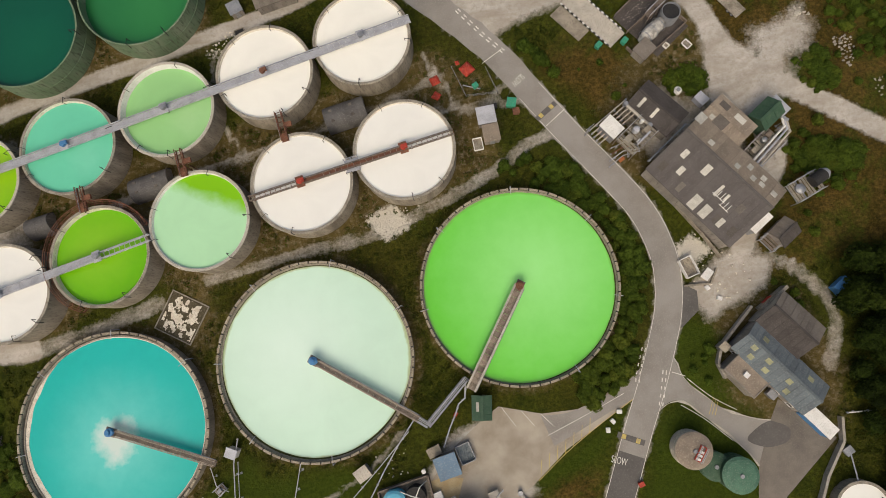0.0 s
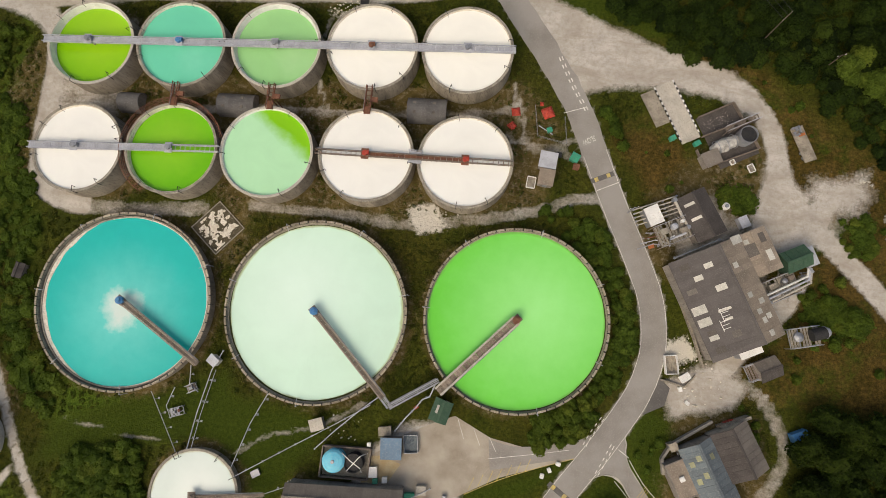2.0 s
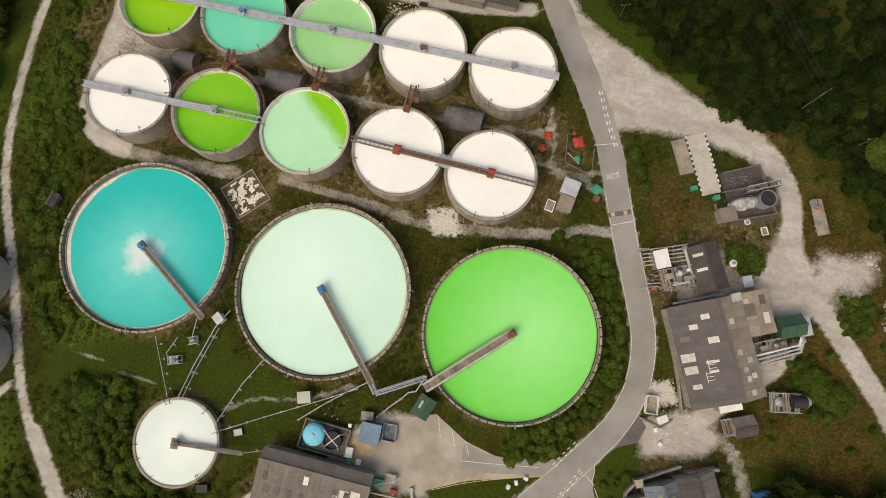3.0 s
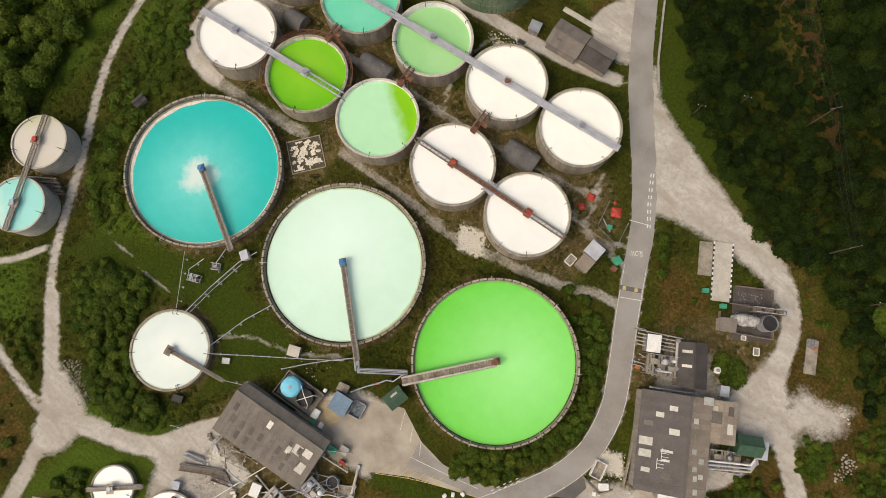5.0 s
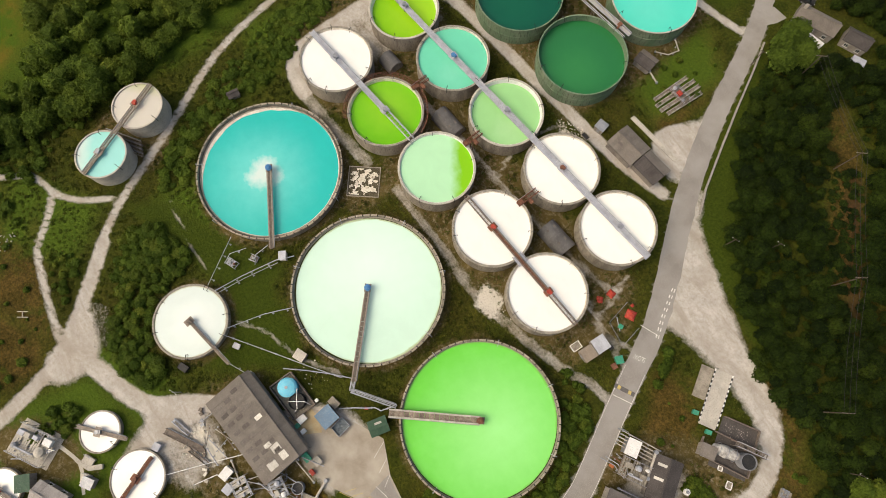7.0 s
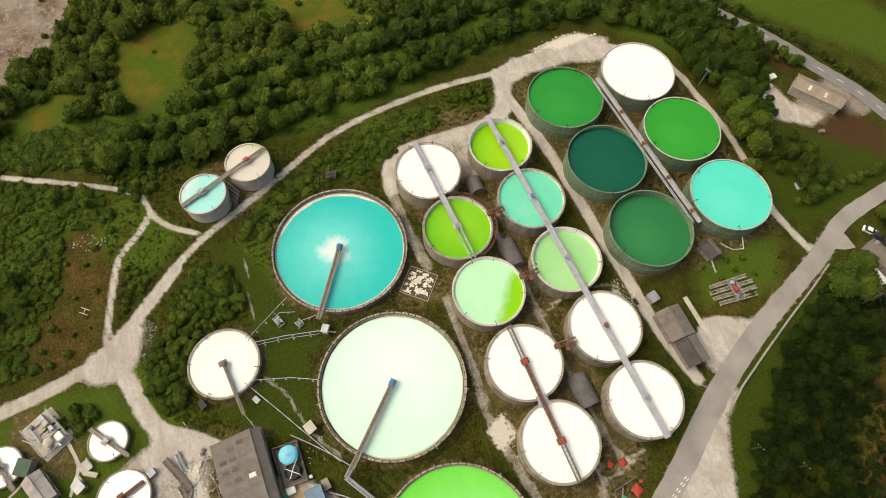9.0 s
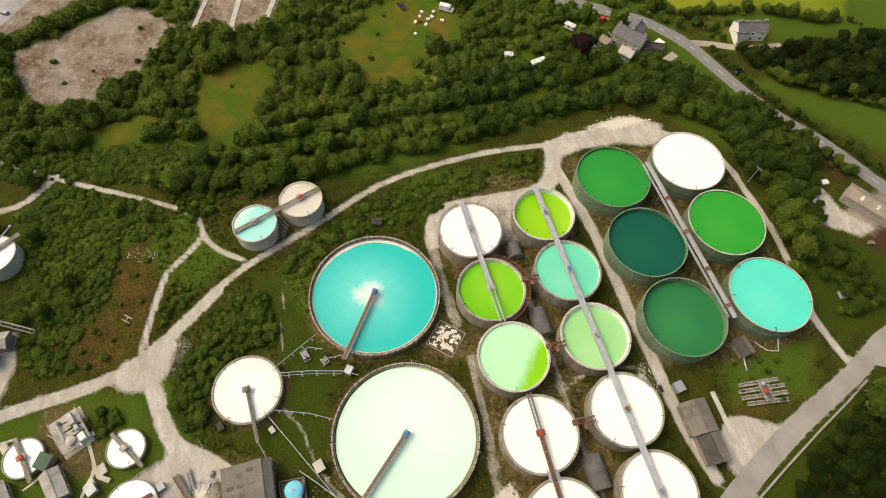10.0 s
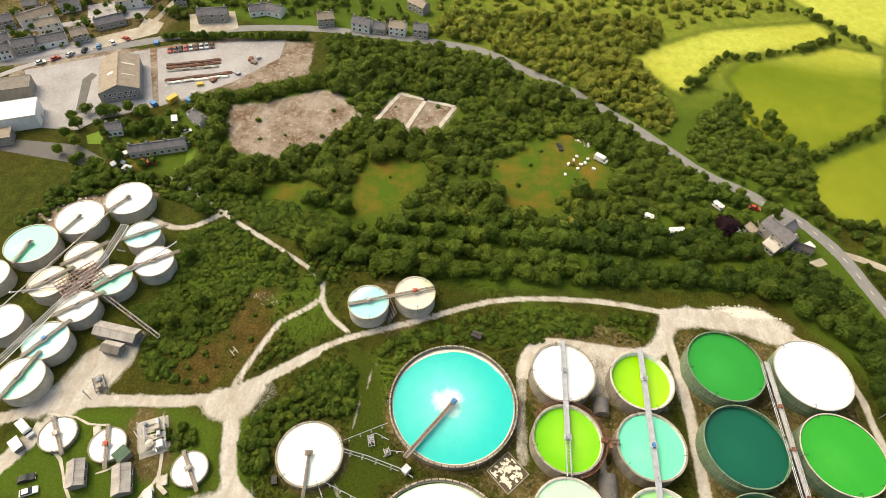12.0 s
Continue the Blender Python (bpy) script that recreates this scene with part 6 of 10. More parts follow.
def grove(name, bank, spots, material, label, seed=3):
    """Many plants joined into one mesh."""
    g = np.random.default_rng(seed)
    V, T, Q, tint, n = [], [], [], [], 0
    for x, y, s in spots:
        v, t, q = bank[g.integers(len(bank))]
        a = g.uniform(0, 6.28)
        c, d = math.cos(a) * s, math.sin(a) * s
        w = np.stack([v[:, 0] * c - v[:, 1] * d + x, v[:, 0] * d + v[:, 1] * c + y, v[:, 2] * s * g.uniform(0.85, 1.2)], 1)
        V.append(w), T.append(t + n), Q.append(q + n), tint.append(np.full(len(v), g.uniform()))
        n += len(v)
    me = mesh_of(name, np.concatenate(V), np.concatenate(T), np.concatenate(Q), material, np.concatenate(tint))
    return tagged(new(name, me), label, "plants", kind="stuff")


def scatter(poly, gap, seed, sizes, keep=None, jitter=0.42):
    """Spots on a jittered grid inside a polygon: x, y, scale."""
    g = np.random.default_rng(seed)
    p = np.array(poly)
    xs, ys = np.arange(p[:, 0].min(), p[:, 0].max(), gap), np.arange(p[:, 1].min(), p[:, 1].max(), gap)
    X, Y = np.meshgrid(xs, ys)
    X[1::2] += gap / 2
    X, Y = X + g.uniform(-jitter, jitter, X.shape) * gap, Y + g.uniform(-jitter, jitter, Y.shape) * gap
    ok = inside(poly, X, Y) > 0
    if keep is not None:
        ok &= keep(X, Y)
    S = g.uniform(*sizes, X.shape) * (1 + 0.22 * np.sin(X / 7.3 + 2 * np.sin(Y / 11)) * np.sin(Y / 6.1 + X / 17))
    return list(zip(X[ok], Y[ok], S[ok]))


def clear_of(polys, lines=(), pad=1.0):
    def keep(X, Y):
        ok = np.ones(X.shape, bool)
        for p in polys:
            ok &= inside(p, X, Y) < -pad
        for line, w in lines:
            ok &= away(line, X, Y) > w
        return ok
    return keep


VILLAGE = [[(-156, 60), (-162, 78), (-150, 100), (-160, 112), (-178, 118), (-196, 86), (-182, 72)], [(-150, 140), (-162, 158), (-178, 150), (-166, 130)], [(-172, -50), (-168, 34), (-169, 40), (-166, 36)]]
TOWN = [[(-150, -132), (-164, -112), (-176, -130), (-196, -136), (-222, -84), (-250, -88), (-262, -95), (-290, -110), (-290, -235), (-140, -235)]]
ROADS = [(VILLAGE_ROAD, 2.9), (ROAD, 6.0)]
NORTH_BELT = [(-128, -62), (-121, -31), (-124.5, 2), (-128, 40), (-132, 66), (-134, 95), (-120, 116), (-104, 122), (-107, 131), (-121, 130), (-140, 121), (-146, 114), (-160, 100), (-155, 63), (-150, 7), (-146, -33), (-150, -98), (-143, -118)]
MID_WOOD = [(-150, -118), (-146, -33), (-150, 7), (-156, 63), (-164, 100), (-180, 90), (-200, 66), (-232, 22), (-246, -6), (-256, -40), (-252, -86), (-222, -80), (-196, -132), (-166, -112)]
FAR_WOOD = [(-210, 71), (-221, 50), (-246, 11), (-264, -15), (-266, -40), (-287, -36), (-293, -15), (-297, 11), (-299, 26), (-298, 40), (-304, 52), (-306, 70), (-296, 77), (-279, 70), (-268, 56), (-259, 63), (-246, 68), (-232, 74), (-223, 73)]
FAR_STRIP = [(-228, 86), (-243, 99), (-234, 102), (-222, 102), (-213, 116), (-199, 127), (-190, 120), (-189, 94), (-203, 76), (-215, 80)]
FAR_ROUGH = [(-290, -40), (-345, -45), (-345, 148), (-330, 148), (-308, 101), (-298, 80), (-309, 70), (-308, 50), (-302, 20), (-297, -20)]
NORTH_WOOD = [(-152, 132), (-136, 147), (-122, 169), (-110, 193), (-90, 230), (-150, 230), (-150, 178), (-146, 156)]
BARN_TREES = [(-113.8, 121.6), (-121, 124), (-124, 130.5), (-109, 139), (-97, 142.5), (-90, 141), (-82, 133), (-70, 129), (-73, 119), (-88, 119.8), (-103, 116)]
EAST_WOOD = [(-32, 140), (-23, 112), (-15, 97), (-5, 85), (5, 73), (18, 65), (34, 62), (47, 63), (58, 60), (72, 42), (78, 46), (76, 110), (40, 142), (0, 160), (-34, 160)]
NE_HOUSES = [(-34, 129), (-34, 140), (-8, 148), (-10, 134), (-18, 128)]
EDGE_WOOD = [(16, 66), (22, 64.5), (28, 58.5), (37, 56), (49, 57.5), (56, 52), (61, 45), (70, 37), (74, 46), (58, 62), (34, 66), (18, 70)]
SOUTH_EAST_WOOD = [(55, -12), (66, -14), (84, -8), (84, -80), (48, -70), (49, -44), (51, -34), (53, -24)]
TANK_SCRUB = [(-83.7, -45), (-88, -37), (-85, -33.6), (-75.5, -31.3), (-69.8, -33.3), (-70.1, -39.2), (-66.5, -45.4), (-59, -49.6), (-53, -50), (-51, -53), (-55, -57.6), (-61, -58.8), (-69, -54.6), (-77.1, -49)]
BANK_SCRUB = [(-100, -21), (-110, 3), (-115, 22), (-116, 40), (-108, 34), (-101, 12), (-99.5, -1), (-98, -14), (-88, -23.5), (-91, -29)]
WEST_SCRUB = [(-124, -102), (-134, -88), (-123, -65), (-113, -57), (-108.5, -62), (-109, -73.4), (-92, -75.4), (-80, -72.8), (-73, -73), (-71, -90), (-76, -97), (-88, -97), (-92, -106), (-104, -97)]
NORTH_EAST_SCRUB = [(-100, 122), (-86, 121.5), (-67, 121.5), (-53, 125), (-44, 124), (-52, 137), (-66, 139), (-72, 131), (-84, 139), (-98, 136)]
INNER_GAP = [(-131.5, -70), (-129, -40), (-130, 0), (-134.5, 40), (-139.5, 92)]
OUTER_GAP = [(-146, -100), (-143.5, -50), (-145, 0), (-150, 50)]
GAP_LINE = [(-139, -110), (-137, -50), (-137.5, 0), (-142, 60), (-147, 104)]

keep = clear_of(VILLAGE + TOWN + BARE[:3] + HEATH[:2] + GLADES, ROADS + [(GAP_LINE, 2.2), (INNER_GAP, 1.2), (OUTER_GAP, 2.0), (TRACKS[3][0], 2.4)])
belt = scatter(NORTH_BELT, 3.3, 11, (0.7, 1.2), keep)
front = [s for s in belt if s[0] > -128 - 0.03 * abs(s[1]) and s[1] < 112]
east = scatter(EAST_WOOD, 3.1, 12, (0.4, 0.95), clear_of([HEATH[-4], HEATH[-3], NE_HOUSES], ROADS + [([(52, 130), (50, 100), (52, 80), (58, 66)], 4.0)]))
east_front = [s for s in east if s[0] < 6 or s[1] < 76]
dark_from = len(scatter(TANK_SCRUB, 3.9, 13, (0.35, 0.68))[:70]) + 60
near_trees = scatter(TANK_SCRUB, 3.9, 13, (0.35, 0.68))[:70] + front[:60] + east_front[:90]
for i, (x, y, s) in enumerate(near_trees):
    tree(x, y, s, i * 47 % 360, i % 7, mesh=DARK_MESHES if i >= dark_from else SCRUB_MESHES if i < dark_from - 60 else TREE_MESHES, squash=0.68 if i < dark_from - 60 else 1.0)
chosen = {(round(x, 3), round(y, 3)) for x, y, s in near_trees}


def rest(spots):
    return [q for q in spots if (round(q[0], 3), round(q[1], 3)) not in chosen]


grove("woodland", SPREAD, [q for q in rest(belt) if q[1] < 30], LEAF, "dense belt of broadleaf trees beyond the works", 21)
grove("woodland", SPREAD, [q for q in rest(belt) if q[1] >= 30], LEAF_DEEP, "deep green end of a belt of broadleaf trees", 61)
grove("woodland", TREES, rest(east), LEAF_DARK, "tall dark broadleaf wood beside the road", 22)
def glades(X, Y):
    """Trees stand in loose stands with scrubby openings between them."""
    open_ground = np.sin(X / 9.5 + 1.6 * np.sin(Y / 14)) * np.sin(Y / 10.5 + 1.3 * np.sin(X / 17)) + 0.35 * np.sin(X / 4.1 + Y / 5.3)
    return keep(X, Y) & (open_ground > -0.42)


grove("woodland", SPREAD, scatter(MID_WOOD, 4.0, 14, (0.35, 1.25), glades), LEAF_PALE, "mixed broadleaf wood with clearings", 23)
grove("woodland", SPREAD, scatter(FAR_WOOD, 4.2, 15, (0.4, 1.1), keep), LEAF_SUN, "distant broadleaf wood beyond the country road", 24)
ROAD_SCRUB = [(-126, 130), (-109, 138), (-96, 142), (-97, 150), (-113, 142), (-128, 134)]
grove("woodland", TREES, scatter(ROAD_SCRUB, 3.2, 89, (0.35, 0.75), clear_of([], ROADS)), LEAF_DEEP, "small dark trees on a bank below the country road", 63)
verge_line = [(v.x + rng.uniform(-0.8, 0.8), v.y + rng.uniform(-0.8, 0.8), rng.uniform(0.25, 0.5)) for v in smooth_line([(-152, 132.5), (-142, 135.5), (-129, 140.5), (-117, 147), (-105, 155.5), (-88, 164.5), (-74, 171)], 1.5)]
grove("roadside_hedge", TREES, verge_line, LEAF_DEEP, "low uneven hedge along the country road", 64)
TERRACE_BELT = [(-153.5, -161.5), (-155.3, -150.3), (-148.4, -139), (-148.6, -127.7), (-151, -114.7), (-146.5, -93), (-141.8, -91.7), (-143.3, -117.5), (-145.6, -122), (-143, -138), (-137, -148)]
grove("woodland", SPREAD, scatter(TERRACE_BELT, 3.6, 88, (0.3, 0.75)), LEAF, "green thicket below a terrace of cottages", 62)
grove("woodland", SPREAD, scatter(FAR_STRIP, 4.6, 85, (0.3, 0.75), keep), LEAF_PALE, "scattered small trees below a hillside field", 57)
grove("scrub", BUSHES, scatter(FAR_STRIP, 2.8, 86, (0.8, 1.8), keep), LEAF_PALE, "bramble scrub below a hillside field", 58)
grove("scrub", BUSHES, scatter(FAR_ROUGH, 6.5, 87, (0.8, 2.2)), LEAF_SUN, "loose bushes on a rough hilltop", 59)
road_side = [(v.x + rng.uniform(-1, 1), v.y + rng.uniform(-1, 1), rng.uniform(0.55, 0.95)) for v in smooth_line([(-235, 18), (-226, 31), (-214, 47), (-203, 60), (-194, 71)], 3.0)]
grove("woodland", SPREAD, road_side, LEAF_PALE, "broadleaf trees overhanging a country road", 60)
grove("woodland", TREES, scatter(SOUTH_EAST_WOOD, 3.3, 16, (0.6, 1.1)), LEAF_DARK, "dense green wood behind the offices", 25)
grove("undergrowth", UNDER, scatter(NORTH_BELT, 3.3, 71, (0.6, 1.25), keep), SCRUB, "bramble undergrowth among a belt of trees", 41)
grove("undergrowth", UNDER, scatter(MID_WOOD, 3.6, 72, (0.8, 1.45), keep), LEAF_PALE, "green undergrowth among mixed broadleaf trees", 42)
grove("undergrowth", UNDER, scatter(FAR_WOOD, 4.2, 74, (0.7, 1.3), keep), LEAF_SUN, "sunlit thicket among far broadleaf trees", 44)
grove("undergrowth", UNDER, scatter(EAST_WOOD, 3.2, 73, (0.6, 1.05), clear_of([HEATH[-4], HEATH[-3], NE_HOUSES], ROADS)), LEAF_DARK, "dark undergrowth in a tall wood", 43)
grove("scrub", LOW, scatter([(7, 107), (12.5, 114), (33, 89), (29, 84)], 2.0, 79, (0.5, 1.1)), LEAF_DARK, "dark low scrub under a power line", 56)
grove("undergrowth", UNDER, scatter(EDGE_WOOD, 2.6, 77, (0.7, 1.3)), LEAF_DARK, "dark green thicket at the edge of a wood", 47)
grove("scrub", LOW, scatter(BANK_SCRUB, 2.1, 17, (0.6, 1.4)), SCRUB, "low green scrub on a bank beside the track", 26)
grove("scrub", LOW, scatter(WEST_SCRUB, 2.0, 18, (0.5, 1.5), clear_of(GRAVEL + [HEATH[2], HEATH[3]], [(l, w * 0.62 + 0.6) for l, w in TRACKS])), SCRUB, "low gorse and bramble scrub", 27)
grove("scrub", LOW, scatter(GLADES[2], 1.9, 78, (0.7, 1.6), clear_of([], [(l, w * 0.62 + 0.6) for l, w in TRACKS])), SCRUB, "bracken and bramble on a bank below the wood", 54)
grove("scrub", BUSHES, scatter(TANK_SCRUB, 1.9, 19, (0.7, 1.2)), SCRUB, "bushes under small trees beside a white tank", 28)
grove("woodland", TREES, scatter(NORTH_EAST_SCRUB, 3.6, 20, (0.45, 0.9), clear_of([], ROADS)), LEAF_DEEP, "small trees behind the green steel tanks", 29)

grove("woodland", SPREAD, scatter(NORTH_WOOD, 4.6, 75, (0.7, 1.2), clear_of(VILLAGE)), LEAF_DARK, "dark broadleaf wood beyond a narrow field", 45)
grove("woodland", TREES, scatter(BARN_TREES, 3.4, 76, (0.6, 1.15), clear_of([], [(TRACKS[1][0], 3.0)])), LEAF_DEEP, "leafy trees between green tanks and a barn", 46)
hedge_ring = [(18.9 * math.cos(radians(a)), 18.9 * math.sin(radians(a))) for a in range(-80, 66, 6)] + [(25.5 * math.cos(radians(a)), 25 * math.sin(radians(a))) for a in range(66, -80, -6)]
grove("hedge", BUSHES, scatter(hedge_ring, 1.5, 31, (0.6, 1.05), clear_of([], [(ROAD, 4.3)])), SCRUB, "dense green hedge curving round a settling tank", 32)
patches = [[(-121, -59), (-112, -52), (-118, -44), (-126, -50)], [(-128, -62), (-120, -30), (-118, -32), (-122, -60)], [(-130, -85), (-138, -98), (-146, -118), (-152, -118), (-140, -92)], [(-94, -58), (-90, -52), (-80, -60), (-86, -62)], [(54, 13), (66, 10), (64, 0), (55, 2)], [(62, 28), (68, 19), (62, 18)], [(70, 32), (78, 20), (92, 30), (84, 50)], [(40, 30), (46, 25), (41, 23.5), (36.5, 27)], [(-57, -69), (-63, -75), (-58, -82), (-53, -74)], [(43, -11), (47.5, -14), (49, -22), (46, -20)], [(14, 46), (12.5, 41), (16.5, 36), (19, 40)]]
patches += [[(-4, 24), (4, 24.5), (12, 22.5), (6, 20.5)], [(24, -17), (30, -20), (29.5, -27), (25.5, -25)], [(-112, 40), (-119, 44), (-118, 55), (-112, 52)], [(-128, -45), (-120, -40), (-124, -30), (-130, -34)]]
clumps = [[(63.8, 25.3), (67.3, 26.6), (68.9, 20.8), (67.8, 18.0), (65.2, 19.1)], [(56.0, 9.3), (60.7, 9.6), (67.0, 6.2), (65.9, 2.6), (55.0, 5.8)], [(39.2, 30.2), (43.1, 30.3), (45.7, 27.6), (44.1, 25.8), (38.2, 27.3)]]
for k, p in enumerate(clumps):
    grove("bush_clump", LOW, scatter(p, 1.2, 110 + k, (0.8, 1.3)), SCRUB, "dense low green bushes on brown heath", 50 + k)
spots = []
for k, p in enumerate(patches):
    spots += scatter(p, 2.0, 40 + k, (0.35, 1.0), clear_of([], [(ROAD, 4.4)]))
grove("scrub", BUSHES, spots, SCRUB, "scattered bramble bushes on rough ground", 33)
loose = []
for k, (p, gap) in enumerate(((HEATH[0], 13.0), (HEATH[1], 12.0), (HEATH[2], 6.5), (HEATH[3], 4.5), (HEATH[4], 7.0), (HEATH[5], 6.0), (HEATH[7], 6.0), (HEATH[8], 2.6), (HEATH[10], 5.0), (BARE[0], 14.0), (BARE[1], 12.0))):
    loose += scatter(p, gap, 60 + k, (0.2, 0.8), clear_of(GRAVEL + [[(21, 49), (29, 53), (36, 38), (31, 35)]], [(ROAD, 5.0)] + [(l, w * 0.62 + 1.2) for l, w in TRACKS]))
grove("scrub", BUSHES, loose, SCRUB, "isolated low bushes on heath", 34)
hedges = [[(-305, 164), (-290, 138), (-280, 117), (-276, 104)], [(-207, 127), (-223, 147), (-240, 168)], [(-332, 148), (-326, 158), (-314, 170), (-300, 180)], [(-244, 80), (-254, 89), (-267, 96), (-276, 103)], [(-156, 196), (-163, 174.7), (-169.4, 158.9), (-174, 126), (-189.4, 119.7)], [(-136, 147), (-122, 168), (-110, 192)]]
spots = []
for k, h in enumerate(hedges):
    for v in smooth_line(h, 1.5):
        spots += [(v.x + rng.uniform(-1.6, 1.6), v.y + rng.uniform(-1.6, 1.6), rng.choice((0.25, 0.35, 0.45, 0.7)) * rng.uniform(0.8, 1.2))]
grove("field_hedge", TREES, spots, LEAF_PALE, "field hedges with small trees on the far slope", 35)

PADS = [[(21, 49), (29, 53), (36, 38), (31, 35)], [(33, 45), (41, 49), (47, 39), (35, 33)], [(-69, 13.2), (-63.6, 18.6), (-55.6, 13.3), (-61.2, 7)], [(-67, -87), (-50, -93), (-44, -74), (-60, -74)], [(22, 14), (22, 25), (38, 30), (58, 20), (48, -6), (35, -6)], [(29, -14), (29, -30), (44, -42), (50, -26), (44, -12)], [(-42, -26), (-42, -48), (-16, -48), (-16, -26)], [(-36, 63), (-36, 78), (-16, 78), (-16, 66)], [(-36, 83), (-36, 100), (-26, 100), (-26, 83)], [(-28, 37), (-28, 46), (-14, 46), (-14, 37)]]
PADS += [[(-68, 35), (-68, 44), (-55, 44), (-55, 35)], [(52, 37), (50, 46), (54, 47), (58, 38)], [(0, 26), (0, 36), (6, 36), (6, 26)], [(-60, -60), (-60, -74), (-42, -74), (-42, -60)]]
YARDS = PADS + [[(-12, -17), (14, -19), (16, -27), (0, -32), (-9, -37), (-29, -38), (-30, -26), (-24, -17)], [(17, -19), (25, -22), (45, -40), (37, -53), (26, -50), (28, -38), (17, -28)]]
clear_ground = clear_of(GRAVEL + DEEP + BARE + FIELD + YARDS + HEATH[4:], [(l, w * 0.62 + 0.4) for l, w in TRACKS] + ROADS, 0.5)
DISCS = [(x, y, r + 0.8) for x, y, r, *_ in A_ROW + B_ROW] + [(0, 0, 18.6), (-39.2, -2.1, 18.8), (-78.2, -3.7, 18.7), (-58.45, -39.2, 9.4), (-111, -20.3, 6.8), (-105.2, -33.9, 6.8), (-53.8, 76.5, 12.2), (-77.5, 75.3, 12.2), (-101.2, 73.6, 12.2), (-55.3, 102.6, 12), (-79.3, 101, 12), (-102.6, 99, 12)]


def open_turf(X, Y):
    ok = clear_ground(X, Y)
    for x, y, r in DISCS:
        ok &= np.hypot(X - x, Y - y) > r
    return ok


spots = scatter([(-122, -62), (-122, 60), (-100, 118), (-30, 118), (-8, 78), (66, 42), (70, -40), (20, -56), (-12, -58), (-60, -66)], 1.35, 51, (0.5, 1.3), open_turf, 0.5)
grove("rough_grass", TUFTS, spots, TUFT, "tufts of rough green and straw-coloured grass", 36)
for k, (x, y, s) in enumerate(((-126.7, -56, 1.7), (-124.5, -49.5, 0.9), (-120.9, -73.4, 0.7), (-115.7, -65.4, 0.6), (-135, -99.7, 1.1), (-115.5, -95.6, 0.9), (-99, -85.9, 0.9), (-90.5, -91, 0.8), (-89.4, -97, 0.8), (-92, -84, 0.6),
                               (-85.8, 122.2, 1.2), (-80.3, 124.7, 1.4), (-74.4, 125.9, 1.3), (-73.8, 118.8, 1.2), (-67.8, 120.5, 1.3), (-78.8, 119.7, 1.2), (-62.5, 116.4, 0.9), (-89, 126.2, 1.1), (-25.5, 126.6, 1.3), (-24.8, 121.7, 1.5), (-22.2, 117.2, 1.5), (-19.2, 121.5, 1.5), (-36, 143, 0.8), (-35.6, 147, 0.9), (-34, 151, 0.9))):
    tree(x, y, s, k * 61 % 360, k % 8, "large round broadleaf tree standing apart from the woods")
for k, v in enumerate(smooth_line([(-48, 123.4), (-48, 131.3), (-48.6, 142.4), (-49.5, 156.9)], 2.0)):
    tree(v.x + 0.8 * math.sin(k * 2.3), v.y, 0.42 + 0.12 * math.sin(k * 1.7), k * 53 % 360, k % 7, "small leafy hedge tree along the road")
grove("bright_bushes", UNDER, [(x + 1.6 * math.sin(i * 5 + q * 2.1), y + 2.4 * math.cos(i * 3 + q * 1.7), 0.6 + 0.12 * q) for i, (x, y) in enumerate(((-150.8, -16), (-152.7, -8), (-151, 1), (-151.8, 9), (-154.7, 27), (-156.7, 44))) for q in range(5)], LEAF_SUN, "bright green bushes along a bank", 55)
tree(-159.8, 84.0, 1.5, 40, 2, "dark copper beech tree beside the houses", COPPER)


# ---- loose plant, huts, pipes and vehicles ----
def pipe_run(name, pts, r, material, label, legs=0.0, category="pipe"):
    """A pipe through points (x, y, z) with round elbows, and trestles every so often."""
    o = Vector((pts[0][0], pts[0][1], 0))
    t = thing(name, o, 0, label, category)
    q = [Vector(p) - o for p in pts]
    bm = bmesh.new()
    for a, b in zip(q, q[1:]):
        rod(bm, a, b, r, 10)
    for a in q[1:-1]:
        bmesh.ops.create_uvsphere(bm, u_segments=10, v_segments=6, radius=r * 1.25, matrix=Matrix.Translation(a))
    part("pipe", bm, material, t)
    for a in (q[0], q[-1]):
        bm = bmesh.new()
        rod(bm, a - Vector((0, 0, r * 1.6)), a + Vector((0, 0, r * 1.6)), r * 1.5, 10)
        part("flange", bm, STEEL, t)
    if legs:
        for a, b in zip(q, q[1:]):
            n = max(1, int((b - a).length / legs))
            for i in range(n):
                p = a.lerp(b, (i + 0.5) / n)
                if p.z > 0.4:
                    bm = bmesh.new()
                    beam(bm, (p.x, p.y, 0), p, 0.1, 0.1)
                    box(bm, (p.x, p.y, 0.05), (0.4, 0.4, 0.1))
                    part("trestle", bm, STEEL, t)
    return t


